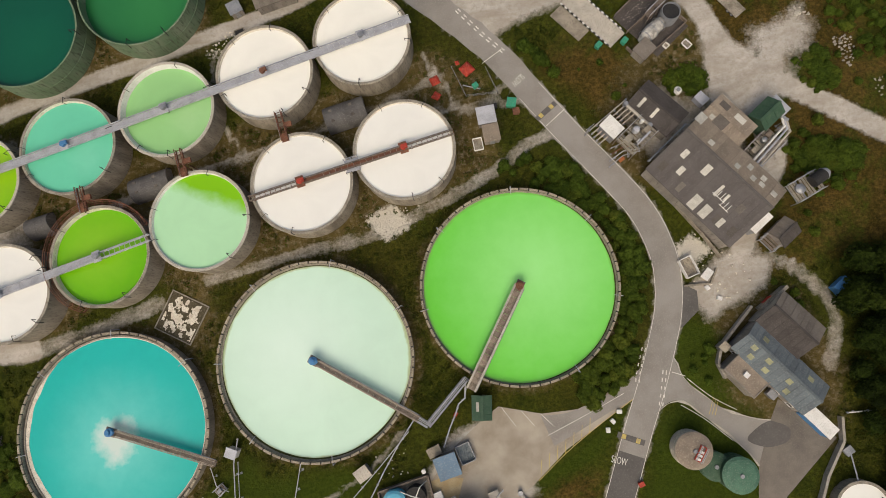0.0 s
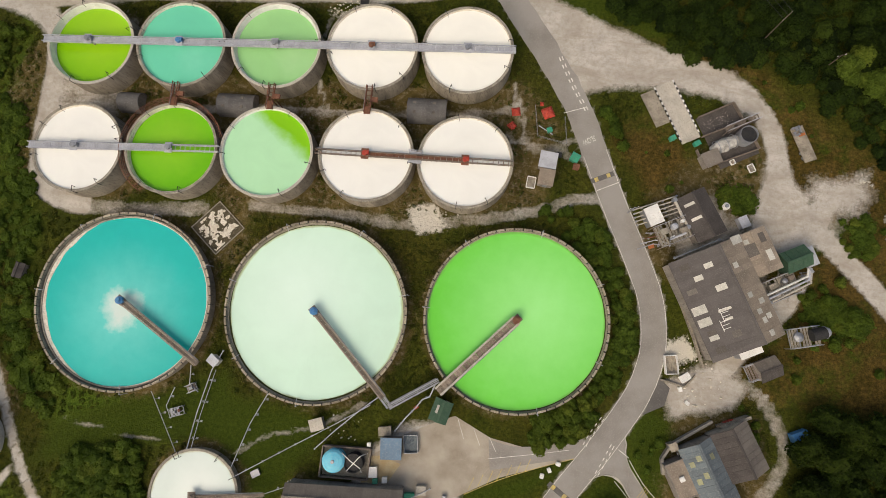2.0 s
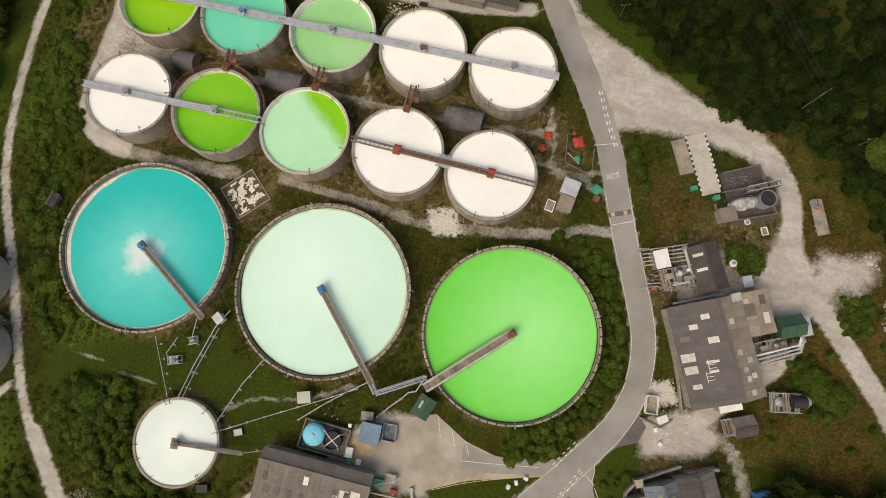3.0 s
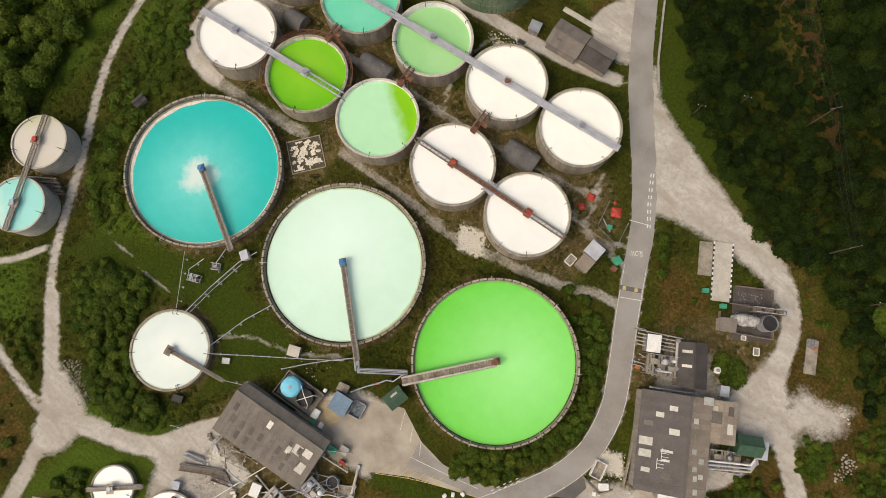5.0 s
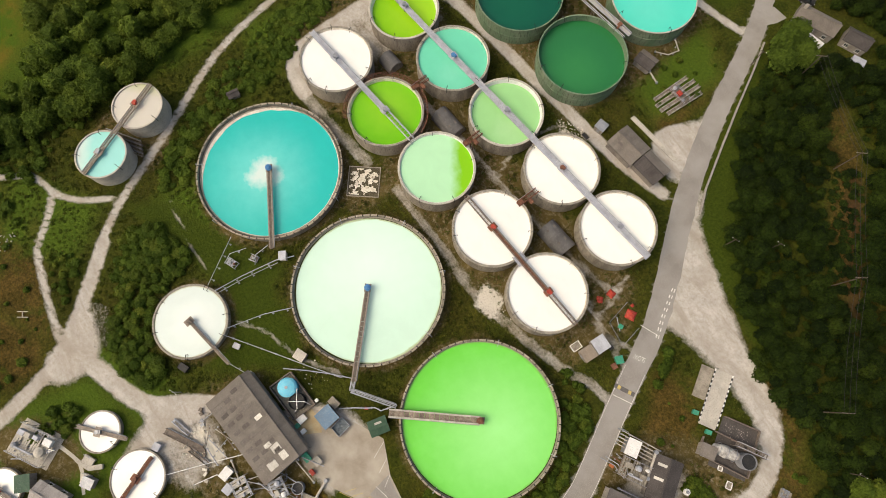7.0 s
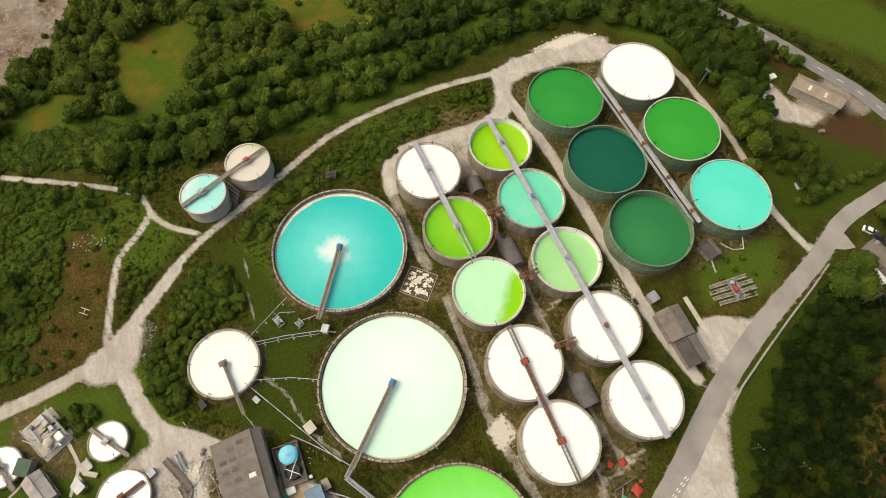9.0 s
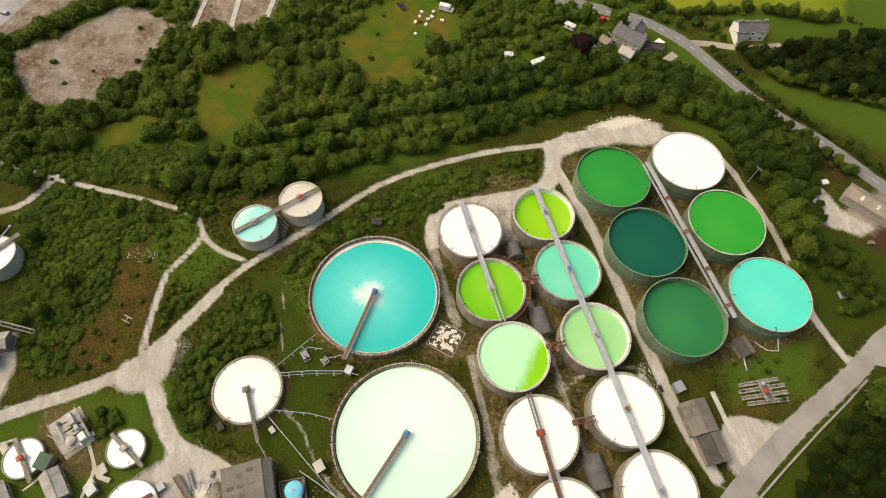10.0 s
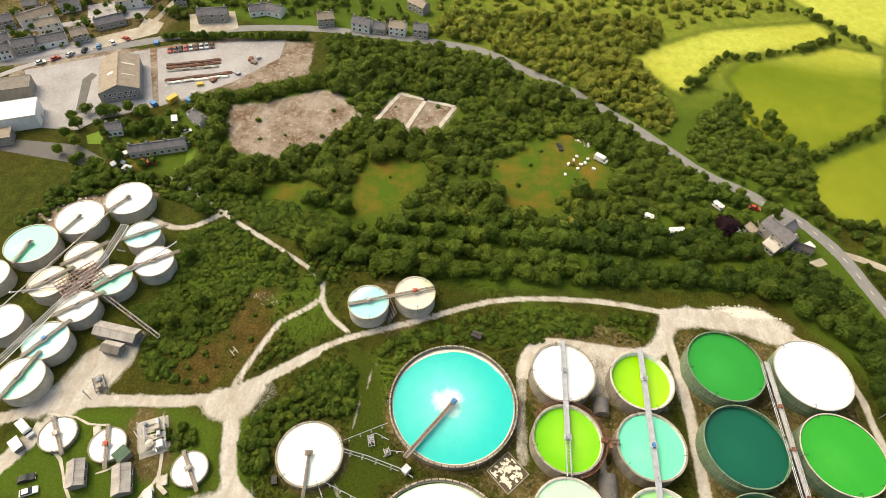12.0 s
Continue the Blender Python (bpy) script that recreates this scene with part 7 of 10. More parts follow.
def steel_frame(name, at, turn, size, label, material=STEEL, deck=BROWN_STEEL, bays=3, gear=()):
    """An open steel structure: posts, beams, deck and rails, with vessels standing on it."""
    t = thing(name, (*at, 0), turn, label, "machinery")
    lx, ly, h = size
    for i in range(bays + 1):
        for s in (-1, 1):
            bm = bmesh.new()
            beam(bm, (-lx / 2 + lx * i / bays, s * ly / 2, 0), (-lx / 2 + lx * i / bays, s * ly / 2, h), 0.16, 0.16)
            part("post", bm, material, t)
        bm = bmesh.new()
        beam(bm, (-lx / 2 + lx * i / bays, -ly / 2, h - 0.1), (-lx / 2 + lx * i / bays, ly / 2, h - 0.1), 0.14, 0.2)
        part("crossbeam", bm, material, t)
    for s in (-1, 1):
        bm = bmesh.new()
        beam(bm, (-lx / 2, s * ly / 2, h), (lx / 2, s * ly / 2, h), 0.14, 0.2)
        part("side_beam", bm, material, t)
        bm = bmesh.new()
        rail(bm, (-lx / 2, s * ly / 2, h + 0.1), (lx / 2, s * ly / 2, h + 0.1), 0.95, 1.5)
        part("hand_rail", bm, STEEL_PALE, t)
    n = int(lx / 0.55)
    for i in range(n):
        if i % 4 != 3:
            bm = bmesh.new()
            box(bm, (-lx / 2 + (i + 0.5) * lx / n, 0, h + 0.12), (0.4, ly - 0.2, 0.06))
            part("deck_plank", bm, deck, t)
    for kind, x, y, r, z, m in gear:
        bm = bmesh.new()
        if kind == "drum":
            rod(bm, (x, y, h), (x, y, h + z), r, 16)
            rod(bm, (x, y, h + z), (x, y, h + z + r * 0.4), r, 16, r * 0.3)
            part("vessel", bm, m, t)
        elif kind == "box":
            vs = box(bm, (x, y, h + z / 2 + 0.1), (r * 2, r * 1.5, z))
            bmesh.ops.bevel(bm, geom=bm.edges[:], offset=0.06, segments=1, affect="EDGES")
            part("machine_housing", bm, m, t)
        else:
            rod(bm, (x - r, y, h + z), (x + r, y, h + z), 0.22, 10)
            rod(bm, (x + r, y, h + z), (x + r, y, 0.2), 0.2, 10)
            part("duct", bm, m, t)
    return t


def hut(name, at, turn, size, label, walls, roof, fall=0.25, category="hut"):
    """A small hut with a lean-to roof that overhangs."""
    t = thing(name, (*at, 0), turn, label, category)
    lx, ly, h = size
    bm = bmesh.new()
    v = [bm.verts.new(p) for p in ((-lx / 2, -ly / 2, 0), (lx / 2, -ly / 2, 0), (lx / 2, ly / 2, 0), (-lx / 2, ly / 2, 0), (-lx / 2, -ly / 2, h), (lx / 2, -ly / 2, h), (lx / 2, ly / 2, h + fall), (-lx / 2, ly / 2, h + fall))]
    for q in ((0, 1, 5, 4), (1, 2, 6, 5), (2, 3, 7, 6), (3, 0, 4, 7), (0, 3, 2, 1), (4, 5, 6, 7)):
        bm.faces.new([v[i] for i in q])
    part("wall", bm, walls, t)
    bm = bmesh.new()
    box(bm, (0, 0, h + fall / 2 + 0.06), (lx + 0.35, math.hypot(ly, fall) + 0.35, 0.09), 0, math.degrees(math.atan2(fall, ly)))
    part("roof", bm, roof, t)
    bm = bmesh.new()
    box(bm, (0, -ly / 2 - 0.03, h * 0.43), (min(0.9, lx * 0.4), 0.08, h * 0.84))
    part("door", bm, STEEL, t)
    return t


def crate(name, at, turn, size, label, material, category="box", ribs=4, lid=True):
    """A bevelled box with raised ribs and a lid, for skips, bins, kiosks and containers."""
    t = thing(name, (*at, 0), turn, label, category)
    lx, ly, h = size
    bm = bmesh.new()
    box(bm, (0, 0, h / 2), (lx, ly, h))
    bmesh.ops.bevel(bm, geom=bm.edges[:], offset=min(0.06, h * 0.08), segments=1, affect="EDGES")
    part("body", bm, material, t)
    for i in range(ribs):
        bm = bmesh.new()
        x = -lx / 2 + lx * (i + 0.5) / ribs
        box(bm, (x, 0, h / 2), (lx / ribs * 0.35, ly + 0.08, h * 0.9))
        part("rib", bm, material, t)
    if lid:
        bm = bmesh.new()
        box(bm, (0, 0, h + 0.03), (lx + 0.1, ly + 0.1, 0.06))
        part("lid", bm, material, t)
    return t


def open_bin(name, at, turn, size, label, material, inner, category="container"):
    """An open-topped tray: four walls, a floor and what lies in it."""
    t = thing(name, (*at, 0), turn, label, category)
    lx, ly, h = size
    for c, s in (((0, -ly / 2, h / 2), (lx, 0.14, h)), ((0, ly / 2, h / 2), (lx, 0.14, h)), ((-lx / 2, 0, h / 2), (0.14, ly - 0.16, h)), ((lx / 2, 0, h / 2), (0.14, ly - 0.16, h))):
        bm = bmesh.new()
        box(bm, c, s)
        part("side", bm, material, t)
    bm = bmesh.new()
    bmesh.ops.create_grid(bm, x_segments=8, y_segments=8, size=0.5)
    for v in bm.verts:
        v.co = Vector((v.co.x * (lx - 0.16), v.co.y * (ly - 0.16), h * 0.35 + 0.25 * h * noise.noise(Vector((v.co.x * 5 + at[0], v.co.y * 5, at[1])))))
    part("fill", bm, inner, t)
    return t


def wheels(t, spots, r, w):
    for x, y in spots:
        bm = bmesh.new()
        rod(bm, (x, y - w / 2, r), (x, y + w / 2, r), r, 14)
        wh = part("wheel", bm, BLACK, t)
        bm = bmesh.new()
        s = 1 if y > 0 else -1
        rod(bm, (x, y + s * w * 0.3, r), (x, y + s * (w / 2 + 0.02), r), r * 0.6, 12)
        part("rim", bm, STEEL, wh)


def car(at, turn, material, label, kind="car"):
    t = thing(kind, (*at, 0.03), turn, label, kind)
    bm = bmesh.new()
    if kind == "car":
        side = [(-2.1, 0.35), (-2.1, 0.8), (-1.95, 0.95), (-1.5, 1.0), (0.9, 0.98), (1.9, 0.82), (2.1, 0.65), (2.1, 0.35)]
        cab, L, H = [(-1.75, 0.98), (-1.3, 1.45), (0.2, 1.47), (0.95, 0.98)], 4.2, 1.47
    else:
        side = [(-2.7, 0.4), (-2.7, 2.35), (-2.55, 2.5), (1.3, 2.5), (1.6, 2.3), (2.0, 1.35), (2.75, 1.15), (2.8, 0.4)]
        cab, L, H = [(1.32, 1.4), (1.36, 2.2), (1.62, 2.15), (2.02, 1.4)], 5.5, 2.5
    w = 0.86 if kind == "car" else 1.02

    def extrude(prof, hw, top=1.0):
        a = [bm.verts.new((x, -hw * (top if z > 1.0 and kind == "car" else 1), z)) for x, z in prof]
        b = [bm.verts.new((x, hw * (top if z > 1.0 and kind == "car" else 1), z)) for x, z in prof]
        bm.faces.new(a)
        bm.faces.new(b[::-1])
        for i in range(len(prof)):
            j = (i + 1) % len(prof)
            bm.faces.new((a[i], b[i], b[j], a[j]))
    extrude(side, w)
    part("body", bm, material, t)
    bm = bmesh.new()
    extrude(cab, w * (0.96 if kind == "car" else 1.01), 0.84)
    part("glasshouse", bm, GLASS, t)
    if kind == "car":
        bm = bmesh.new()
        box(bm, (-0.52, 0, 1.475), (1.4, 1.3, 0.04))
        part("roof_panel", bm, material, t)
    bm = bmesh.new()
    for s in (-0.6, 0.6):
        box(bm, (side[-1][0] + 0.01, s, 0.68), (0.05, 0.34, 0.16))
    part("lamp_strip", bm, WHITE, t)
    wheels(t, [(x, y) for x in (-1.3, 1.35) for y in (-w + 0.08, w - 0.08)], 0.33, 0.22)
    return t


def caravan(at, turn, label, size=(6.4, 2.3, 2.5)):
    t = thing("motorhome", (*at, 0.03), turn, label, "motorhome")
    lx, ly, h = size
    bm = bmesh.new()
    box(bm, (0, 0, 0.45 + h / 2), (lx, ly, h))
    bmesh.ops.bevel(bm, geom=bm.edges[:], offset=0.25, segments=2, affect="EDGES")
    part("body", bm, WHITE, t)
    for s in (-1, 1):
        for x in (-1.9, 0.0, 1.8):
            bm = bmesh.new()
            box(bm, (x, s * (ly / 2 + 0.01), 1.85), (1.0, 0.05, 0.6))
            part("window", bm, GLASS, t)
    bm = bmesh.new()
    box(bm, (lx / 2, 0, 1.7), (0.06, ly * 0.8, 0.7))
    part("windscreen", bm, GLASS, t)
    for x in (-1.5, 0.8):
        bm = bmesh.new()
        box(bm, (x, 0, 0.45 + h + 0.06), (0.6, 0.6, 0.12))
        part("roof_vent", bm, STEEL_PALE, t)
    wheels(t, [(x, y) for x in (-1.6, 1.9) for y in (-0.95, 0.95)], 0.35, 0.25)
    return t


def pole(at, height, label, arms=1, kind="telegraph_pole"):
    t = thing(kind, (*at, 0), 20, label, "pole")
    bm = bmesh.new()
    rod(bm, (0, 0, -0.2), (0, 0, height), 0.14, 8, 0.09)
    part("shaft", bm, BARK if kind != "lamp_mast" else STEEL, t)
    for i in range(arms):
        bm = bmesh.new()
        beam(bm, (-0.9, 0, height - 0.4 - i * 0.5), (0.9, 0, height - 0.4 - i * 0.5), 0.1, 0.12)
        part("crossarm", bm, BARK if kind != "lamp_mast" else STEEL, t)
        for x in (-0.8, 0.8):
            bm = bmesh.new()
            rod(bm, (x, 0, height - 0.35 - i * 0.5), (x, 0, height - 0.12 - i * 0.5), 0.07, 8)
            part("insulator" if kind != "lamp_mast" else "lamp_head", bm, WHITE, t)
    return t


def rubble(poly, gap, seed, sizes, material, label):
    """Broken stones of many shapes, too many to count."""
    spots = scatter(poly, gap, seed, sizes)
    g = np.random.default_rng(seed)
    V, T, n = [], [], 0
    for x, y, s in spots:
        v = ICO_V * s * (1 + 0.28 * g.standard_normal((len(ICO_V), 1))) * g.uniform(0.6, 1.2, 3)
        V.append(v + (x, y, s * 0.25)), T.append(ICO_F + n)
        n += len(v)
    if V:
        me = mesh_of("rubble", np.concatenate(V), np.concatenate(T), np.zeros((0, 4), int), material)
        tagged(new("rubble", me), label, "stones", kind="stuff")


def fence(pts, label, gap=2.4, h=1.3, material=BARK):
    o = Vector((*pts[0], 0))
    t = thing("fence", o, 0, label, "fence")
    for a, b in zip(pts, pts[1:]):
        a, b = Vector((*a, 0)) - o, Vector((*b, 0)) - o
        n = max(1, round((b - a).length / gap))
        for i in range(n):
            p = a.lerp(b, i / n)
            bm = bmesh.new()
            beam(bm, p, p + Vector((0, 0, h)), 0.12, 0.12)
            part("post", bm, material, t)
        for z in (0.45, 0.85, 1.2):
            bm = bmesh.new()
            beam(bm, a + Vector((0, 0, z)), b + Vector((0, 0, z)), 0.03, 0.05)
            part("wire", bm, STEEL, t)
    return t


def low_wall(pts, h, label, material=WALL_STONE, w=0.35):
    o = Vector((*pts[0], 0))
    t = thing("boundary_wall", o, 0, label, "wall")
    for a, b in zip(pts, pts[1:]):
        a, b = Vector((*a, 0)) - o, Vector((*b, 0)) - o
        bm = bmesh.new()
        beam(bm, a + Vector((0, 0, h / 2)), b + Vector((0, 0, h / 2)), w, h)
        part("wall_run", bm, material, t)
        bm = bmesh.new()
        beam(bm, a + Vector((0, 0, h + 0.05)), b + Vector((0, 0, h + 0.05)), w + 0.06, 0.1)
        part("coping", bm, material, t)
    return t


def vat(name, at, r, h, label, wall, top=None, dome=0.0, lid=None, group=""):
    """A small upright vessel: hooped wall, rim, and a domed lid or a dark opening."""
    t = thing(name, (*at, 0), 0, label, "tank", group)
    bm = bmesh.new()
    lathe(bm, [(r, 0), (r, h), (r - 0.12, h), (r - 0.12, 0)], 32)
    part("wall", bm, wall, t)
    for z in (h * 0.3, h * 0.65):
        bm = bmesh.new()
        lathe(bm, [(r - 0.01, z - 0.05), (r + 0.06, z - 0.05), (r + 0.06, z + 0.05), (r - 0.01, z + 0.05)], 32)
        part("hoop", bm, wall, t)
    bm = bmesh.new()
    if dome:
        lathe(bm, [(r + 0.08, h), (r * 0.85, h + dome * 0.55), (r * 0.5, h + dome * 0.88), (0.25, h + dome), (0.2, h + dome - 0.06), (r * 0.5, h + dome * 0.8), (r * 0.85, h + dome * 0.45), (r + 0.02, h - 0.06)], 32)
        part("dome", bm, lid or wall, t)
        bm = bmesh.new()
        rod(bm, (0, 0, h + dome - 0.1), (0, 0, h + dome + 0.25), 0.35, 12)
        part("hatch", bm, STEEL, t)
    else:
        disc(bm, r - 0.1, h - 0.5, 32, 3)
        part("fill", bm, top or BLACK, t)
    return t


# by the green settling tank and the loading yard
shed("kiosk", (-12.8, -18.6), 74, 3.8, 3.0, 2.2, 2.8, "small dark green kiosk beside a settling tank", (DARK_GREEN, DARK_GREEN), DARK_GREEN, [(1, 0.2, 0.5, 1.6, 0.5)], category="kiosk", doors=1)
for a, b in (((-24.5, -16.9), (-22.7, -18.8)), ((-22.7, -18.8), (-13.8, -12.9))):
    t = truss("pipe_bridge", a, b, 0.8, 2.7, STEEL_PALE, "grey pipe bridge linking two settling tanks", 0.5, gap=1.5, decks=((0, 0.6),))
    for q in (-0.25, 0.05, 0.3):
        bm = bmesh.new()
        rod(bm, (0, q, 0.1), ((Vector(b) - Vector(a)).length, q, 0.1), 0.08, 8)
        part("pipe", bm, STEEL_PALE, t)
    bm = bmesh.new()
    for s in (0.4, (Vector(b) - Vector(a)).length - 0.4):
        beam(bm, (s, -0.3, -2.7), (s, -0.3, 0), 0.14, 0.14)
        beam(bm, (s, 0.3, -2.7), (s, 0.3, 0), 0.14, 0.14)
    part("support_frame", bm, STEEL, t)
pipe_run("supply_pipe", [(-21.3, -23.4, 0.4), (-19.4, -20.6, 0.9), (-17.6, -18.4, 0.9), (-16.6, -16.9, 1.3), (-15.2, -16.2, 1.6), (-14.3, -13.6, 2.3)], 0.13, STEEL_PALE, "pale supply pipe with a kink near a settling tank", 2.0)
crate("valve_box", (-17.7, -18.6), 40, (0.8, 0.5, 0.5), "red valve box on a supply pipe", RED, ribs=0)
pipe_run("supply_pipe", [(-36.5, -28.4, 0.5), (-33.0, -24.6, 0.6), (-28.5, -20.2, 0.7), (-25.2, -17.4, 1.8)], 0.11, STEEL_PALE, "long pale pipe crossing turf to a settling tank", 3.0)
hut("blue_roofed_hut", (-21.5, -26.4), 4, (3.7, 3.7, 2.6), "square hut with a blue sheet roof in the yard", WALL_GREY, ROOF_STEEL_BLUE)
open_bin("steel_tray", (-18.0, -25.5), 8, (2.6, 3.3, 1.1), "open grey steel tray of pipework in the yard", STEEL, ROOF_BLUE)
crate("tool_store", (-23.2, -23.6), 10, (2.4, 1.6, 1.2), "low stone-coloured store behind the blue hut", CONCRETE, ribs=3)
low_wall([(-34.9, -33.2), (-25.6, -32.9), (-25.5, -27.2), (-34.8, -27.5), (-34.9, -33.2)], 1.3, "dark concrete bund wall round two vessels", BROWN_STEEL, 0.2)
t = thing("bund_floor", (-30.2, -30.2, 0.03), 1.5, "dark stained concrete bund floor", "slab")
bm = bmesh.new()
box(bm, (0, 0, 0), (9.0, 5.4, 0.1))
part("slab", bm, RIM, t)
vat("dosing_tank", (-32.2, -29.8), 2.1, 2.6, "pale blue domed dosing tank in a bund", BLUE_PALE, None, 0.7, BLUE_PALE)
vat("open_vat", (-28.4, -29.9), 1.8, 2.4, "black open vat with a white frame in a bund", BLACK)
pipe_run("frame_pipe", [(-30.6, -28.2, 2.6), (-29.0, -29.4, 2.7), (-27.0, -30.6, 2.6), (-27.0, -31.8, 0.3)], 0.09, WHITE, "white pipe frame across an open vat")
pipe_run("frame_pipe", [(-29.4, -31.2, 2.6), (-27.2, -28.4, 2.6), (-26.2, -28.2, 0.3)], 0.09, WHITE, "white pipe frame across an open vat")
for x, y, sx, sy, m, lab in ((-24.7, -31.4, 1.5, 1.9, WHITE, "white chemical containers by the drier shed"), (-22.3, -32.6, 0.9, 1.0, WHITE, "white chemical container by the drier shed"), (-24.1, -33.0, 0.9, 0.9, TEAL_PAINT, "bright green bin beside the drier shed"),
                             (-26.0, -26.4, 0.6, 0.6, WHITE, "white tank cube beside the bund"), (-15.2, -33.8, 1.8, 1.6, CONCRETE_PALE, "pale machine skid in the yard"), (-17.3, -35.2, 1.9, 1.3, TEAL_PAINT, "teal pump set in the yard"), (-14.0, -36.0, 1.3, 0.7, RED, "red and white barrier box in the yard")):
    crate("container", (x, y), 6, (sx, sy, 1.1), lab, m, "container", 3)
bm = bmesh.new()
slab(bm, [(-27, -33.8), (-21.8, -33.2), (-19.6, -29.6), (-23.4, -28.4), (-25.4, -28.6)], 0.026, 0.02)
part("sand_stain", bm, SAND, yard, "yellow sandy stain on concrete")
hut("block_hut", (-36.4, -23.6), 20, (2.3, 2.0, 2.0), "small pale block hut on turf", WALL_GREY, CONCRETE_PALE)
shed("vent_hut", (-101.8, 0.4), 80, 2.6, 1.6, 1.6, 2.1, "small dark hut on a grassy bank", (ROOF_DARK, ROOF_DARK), WALL_GREY, category="hut")
for x, y in ((11.5, -26.6), (9.9, -27.9), (8.6, -29.1), (33.6, -10.4), (35.0, -12.8), (42.6, -2.4)):
    crate("boulder_block", (x - 1.2, y + 0.3), x * 30, (0.9, 0.7, 0.6), "whitewashed boulder on a grass verge", WHITE, "stone", 0, False)

# south end of the drier shed
steel_frame("filter_plant", (-15.6, -43.2), -8, (4.2, 3.0, 2.6), "pale steel filter plant beside the drier shed", STEEL_PALE, STEEL, 3, [("drum", -1.2, 0.4, 0.6, 1.0, STEEL_PALE), ("box", 0.6, -0.4, 0.6, 0.9, CONCRETE_PALE), ("drum", 1.5, 0.6, 0.5, 0.8, WHITE)])
steel_frame("filter_plant", (-20.6, -49.6), -8, (4.6, 3.2, 2.2), "pale steel filter frame beside the drier shed", STEEL_PALE, CONCRETE_PALE, 4, [("box", -1.4, 0, 0.4, 0.5, STEEL), ("box", 0.0, 0, 0.4, 0.5, STEEL), ("box", 1.4, 0, 0.4, 0.5, STEEL)])
vat("mixing_vat", (-13.2, -40.2), 1.3, 1.8, "grey steel mixing vat beside the drier shed", STEEL)
for k in range(4):
    pipe_run("process_pipe", [(-19.5 + k * 0.5, -46.6 + 0.2 * k, 0.6), (-16.8 + k * 0.45, -45.4, 1.6), (-14.6 + k * 0.7, -41.6 - 0.3 * k, 1.9), (-11.6 + k * 0.5, -40.4 - 0.5 * k, 0.6)], 0.1, (STEEL_PALE, RUST, STEEL, WHITE)[k], "bent process pipe beside the drier shed", 3.0)
open_bin("sump", (-9.8, -40.2), 30, (3.4, 2.2, 0.6), "pale concrete sump beside the drier shed", CONCRETE_PALE, RIM)
pipe_run("launder_pipe", [(-9.0, -38.4, 0.3), (-8.2, -41.6, 0.3), (-5.5, -44.5, 0.3)], 0.32, CONCRETE_PALE, "pale concrete launder on the turf")
crate("tank_cube", (-25.4, -51.0), 15, (2.0, 2.6, 1.4), "white chemical container on turf", WHITE, "container", 4)
crate("tank_cube", (-22.4, -52.4), 15, (1.9, 1.9, 1.5), "pale grey container on turf", STEEL_PALE, "container", 3)
pipe_run("ground_pipe", [(-18.4, -46.0, 0.5), (-26.5, -53.0, 0.4), (-27.8, -58.0, 0.4)], 0.1, WHITE, "white pipe running over turf", 2.5)
t = truss("conveyor", (-41.4, -57.0), (-33.0, -52.6), 1.2, 0.6, BROWN_STEEL, "disused lattice conveyor lying beside the gravel yard", 0.6, gap=1.2)
rubble([(-38, -52), (-33, -51), (-31, -56), (-36, -57)], 1.0, 71, (0.12, 0.35), CLAY, "pale broken stone heap beside the drier shed")
truss("conveyor", (-42.3, -54.4), (-37.7, -53.2), 0.8, 0.5, STEEL_PALE, "pale ladder conveyor lying on bare ground", 0.4, gap=0.8, decks=((0, 0.5),))
truss("conveyor", (-34.6, -54.9), (-29.2, -53.2), 0.8, 0.4, BROWN_STEEL, "broken brown ladder frame lying on bare ground", 0.3, gap=0.9, decks=((0, 0.5),))
for k, (a, b, r, m) in enumerate((((-38.3, -50.1), (-38.2, -46.4), 0.08, STEEL_PALE), ((-34.7, -47.9), (-29.9, -46.2), 0.1, CONCRETE_PALE), ((-34.3, -50.3), (-28.0, -49.2), 0.09, STEEL_PALE), ((-33.3, -61.7), (-29.8, -53.4), 0.1, WHITE), ((-29.8, -53.4), (-26.4, -45.8), 0.1, WHITE), ((-36.0, -48.6), (-33.0, -51.4), 0.07, BROWN_STEEL), ((-31.5, -46.2), (-30.6, -50.2), 0.08, STEEL))):
    pipe_run("yard_pipe", [(*a, 0.5 + 0.1 * k), (*b, 0.4 + 0.1 * k)], r, m, "loose pipe crossing bare ground beside a shed", 2.5)
for k in range(14):
    x, y = -41 + 15 * ((k * 0.618) % 1), -56 + 8 * ((k * 0.381) % 1)
    crate("scrap_block", (x, y), k * 37, (0.5 + 0.5 * ((k * 0.27) % 1), 0.4 + 0.4 * ((k * 0.73) % 1), 0.3 + 0.3 * (k % 2)), "scrap block lying on dusty ground", (CONCRETE_PALE, BROWN_STEEL, STEEL, CLAY)[k % 4], "scrap", 0)
crate("grit_bin", (-39.6, -60.2), 25, (1.6, 1.6, 1.2), "pale blue-grey plastic bin in the yard", STEEL_PALE, "bin", 3)

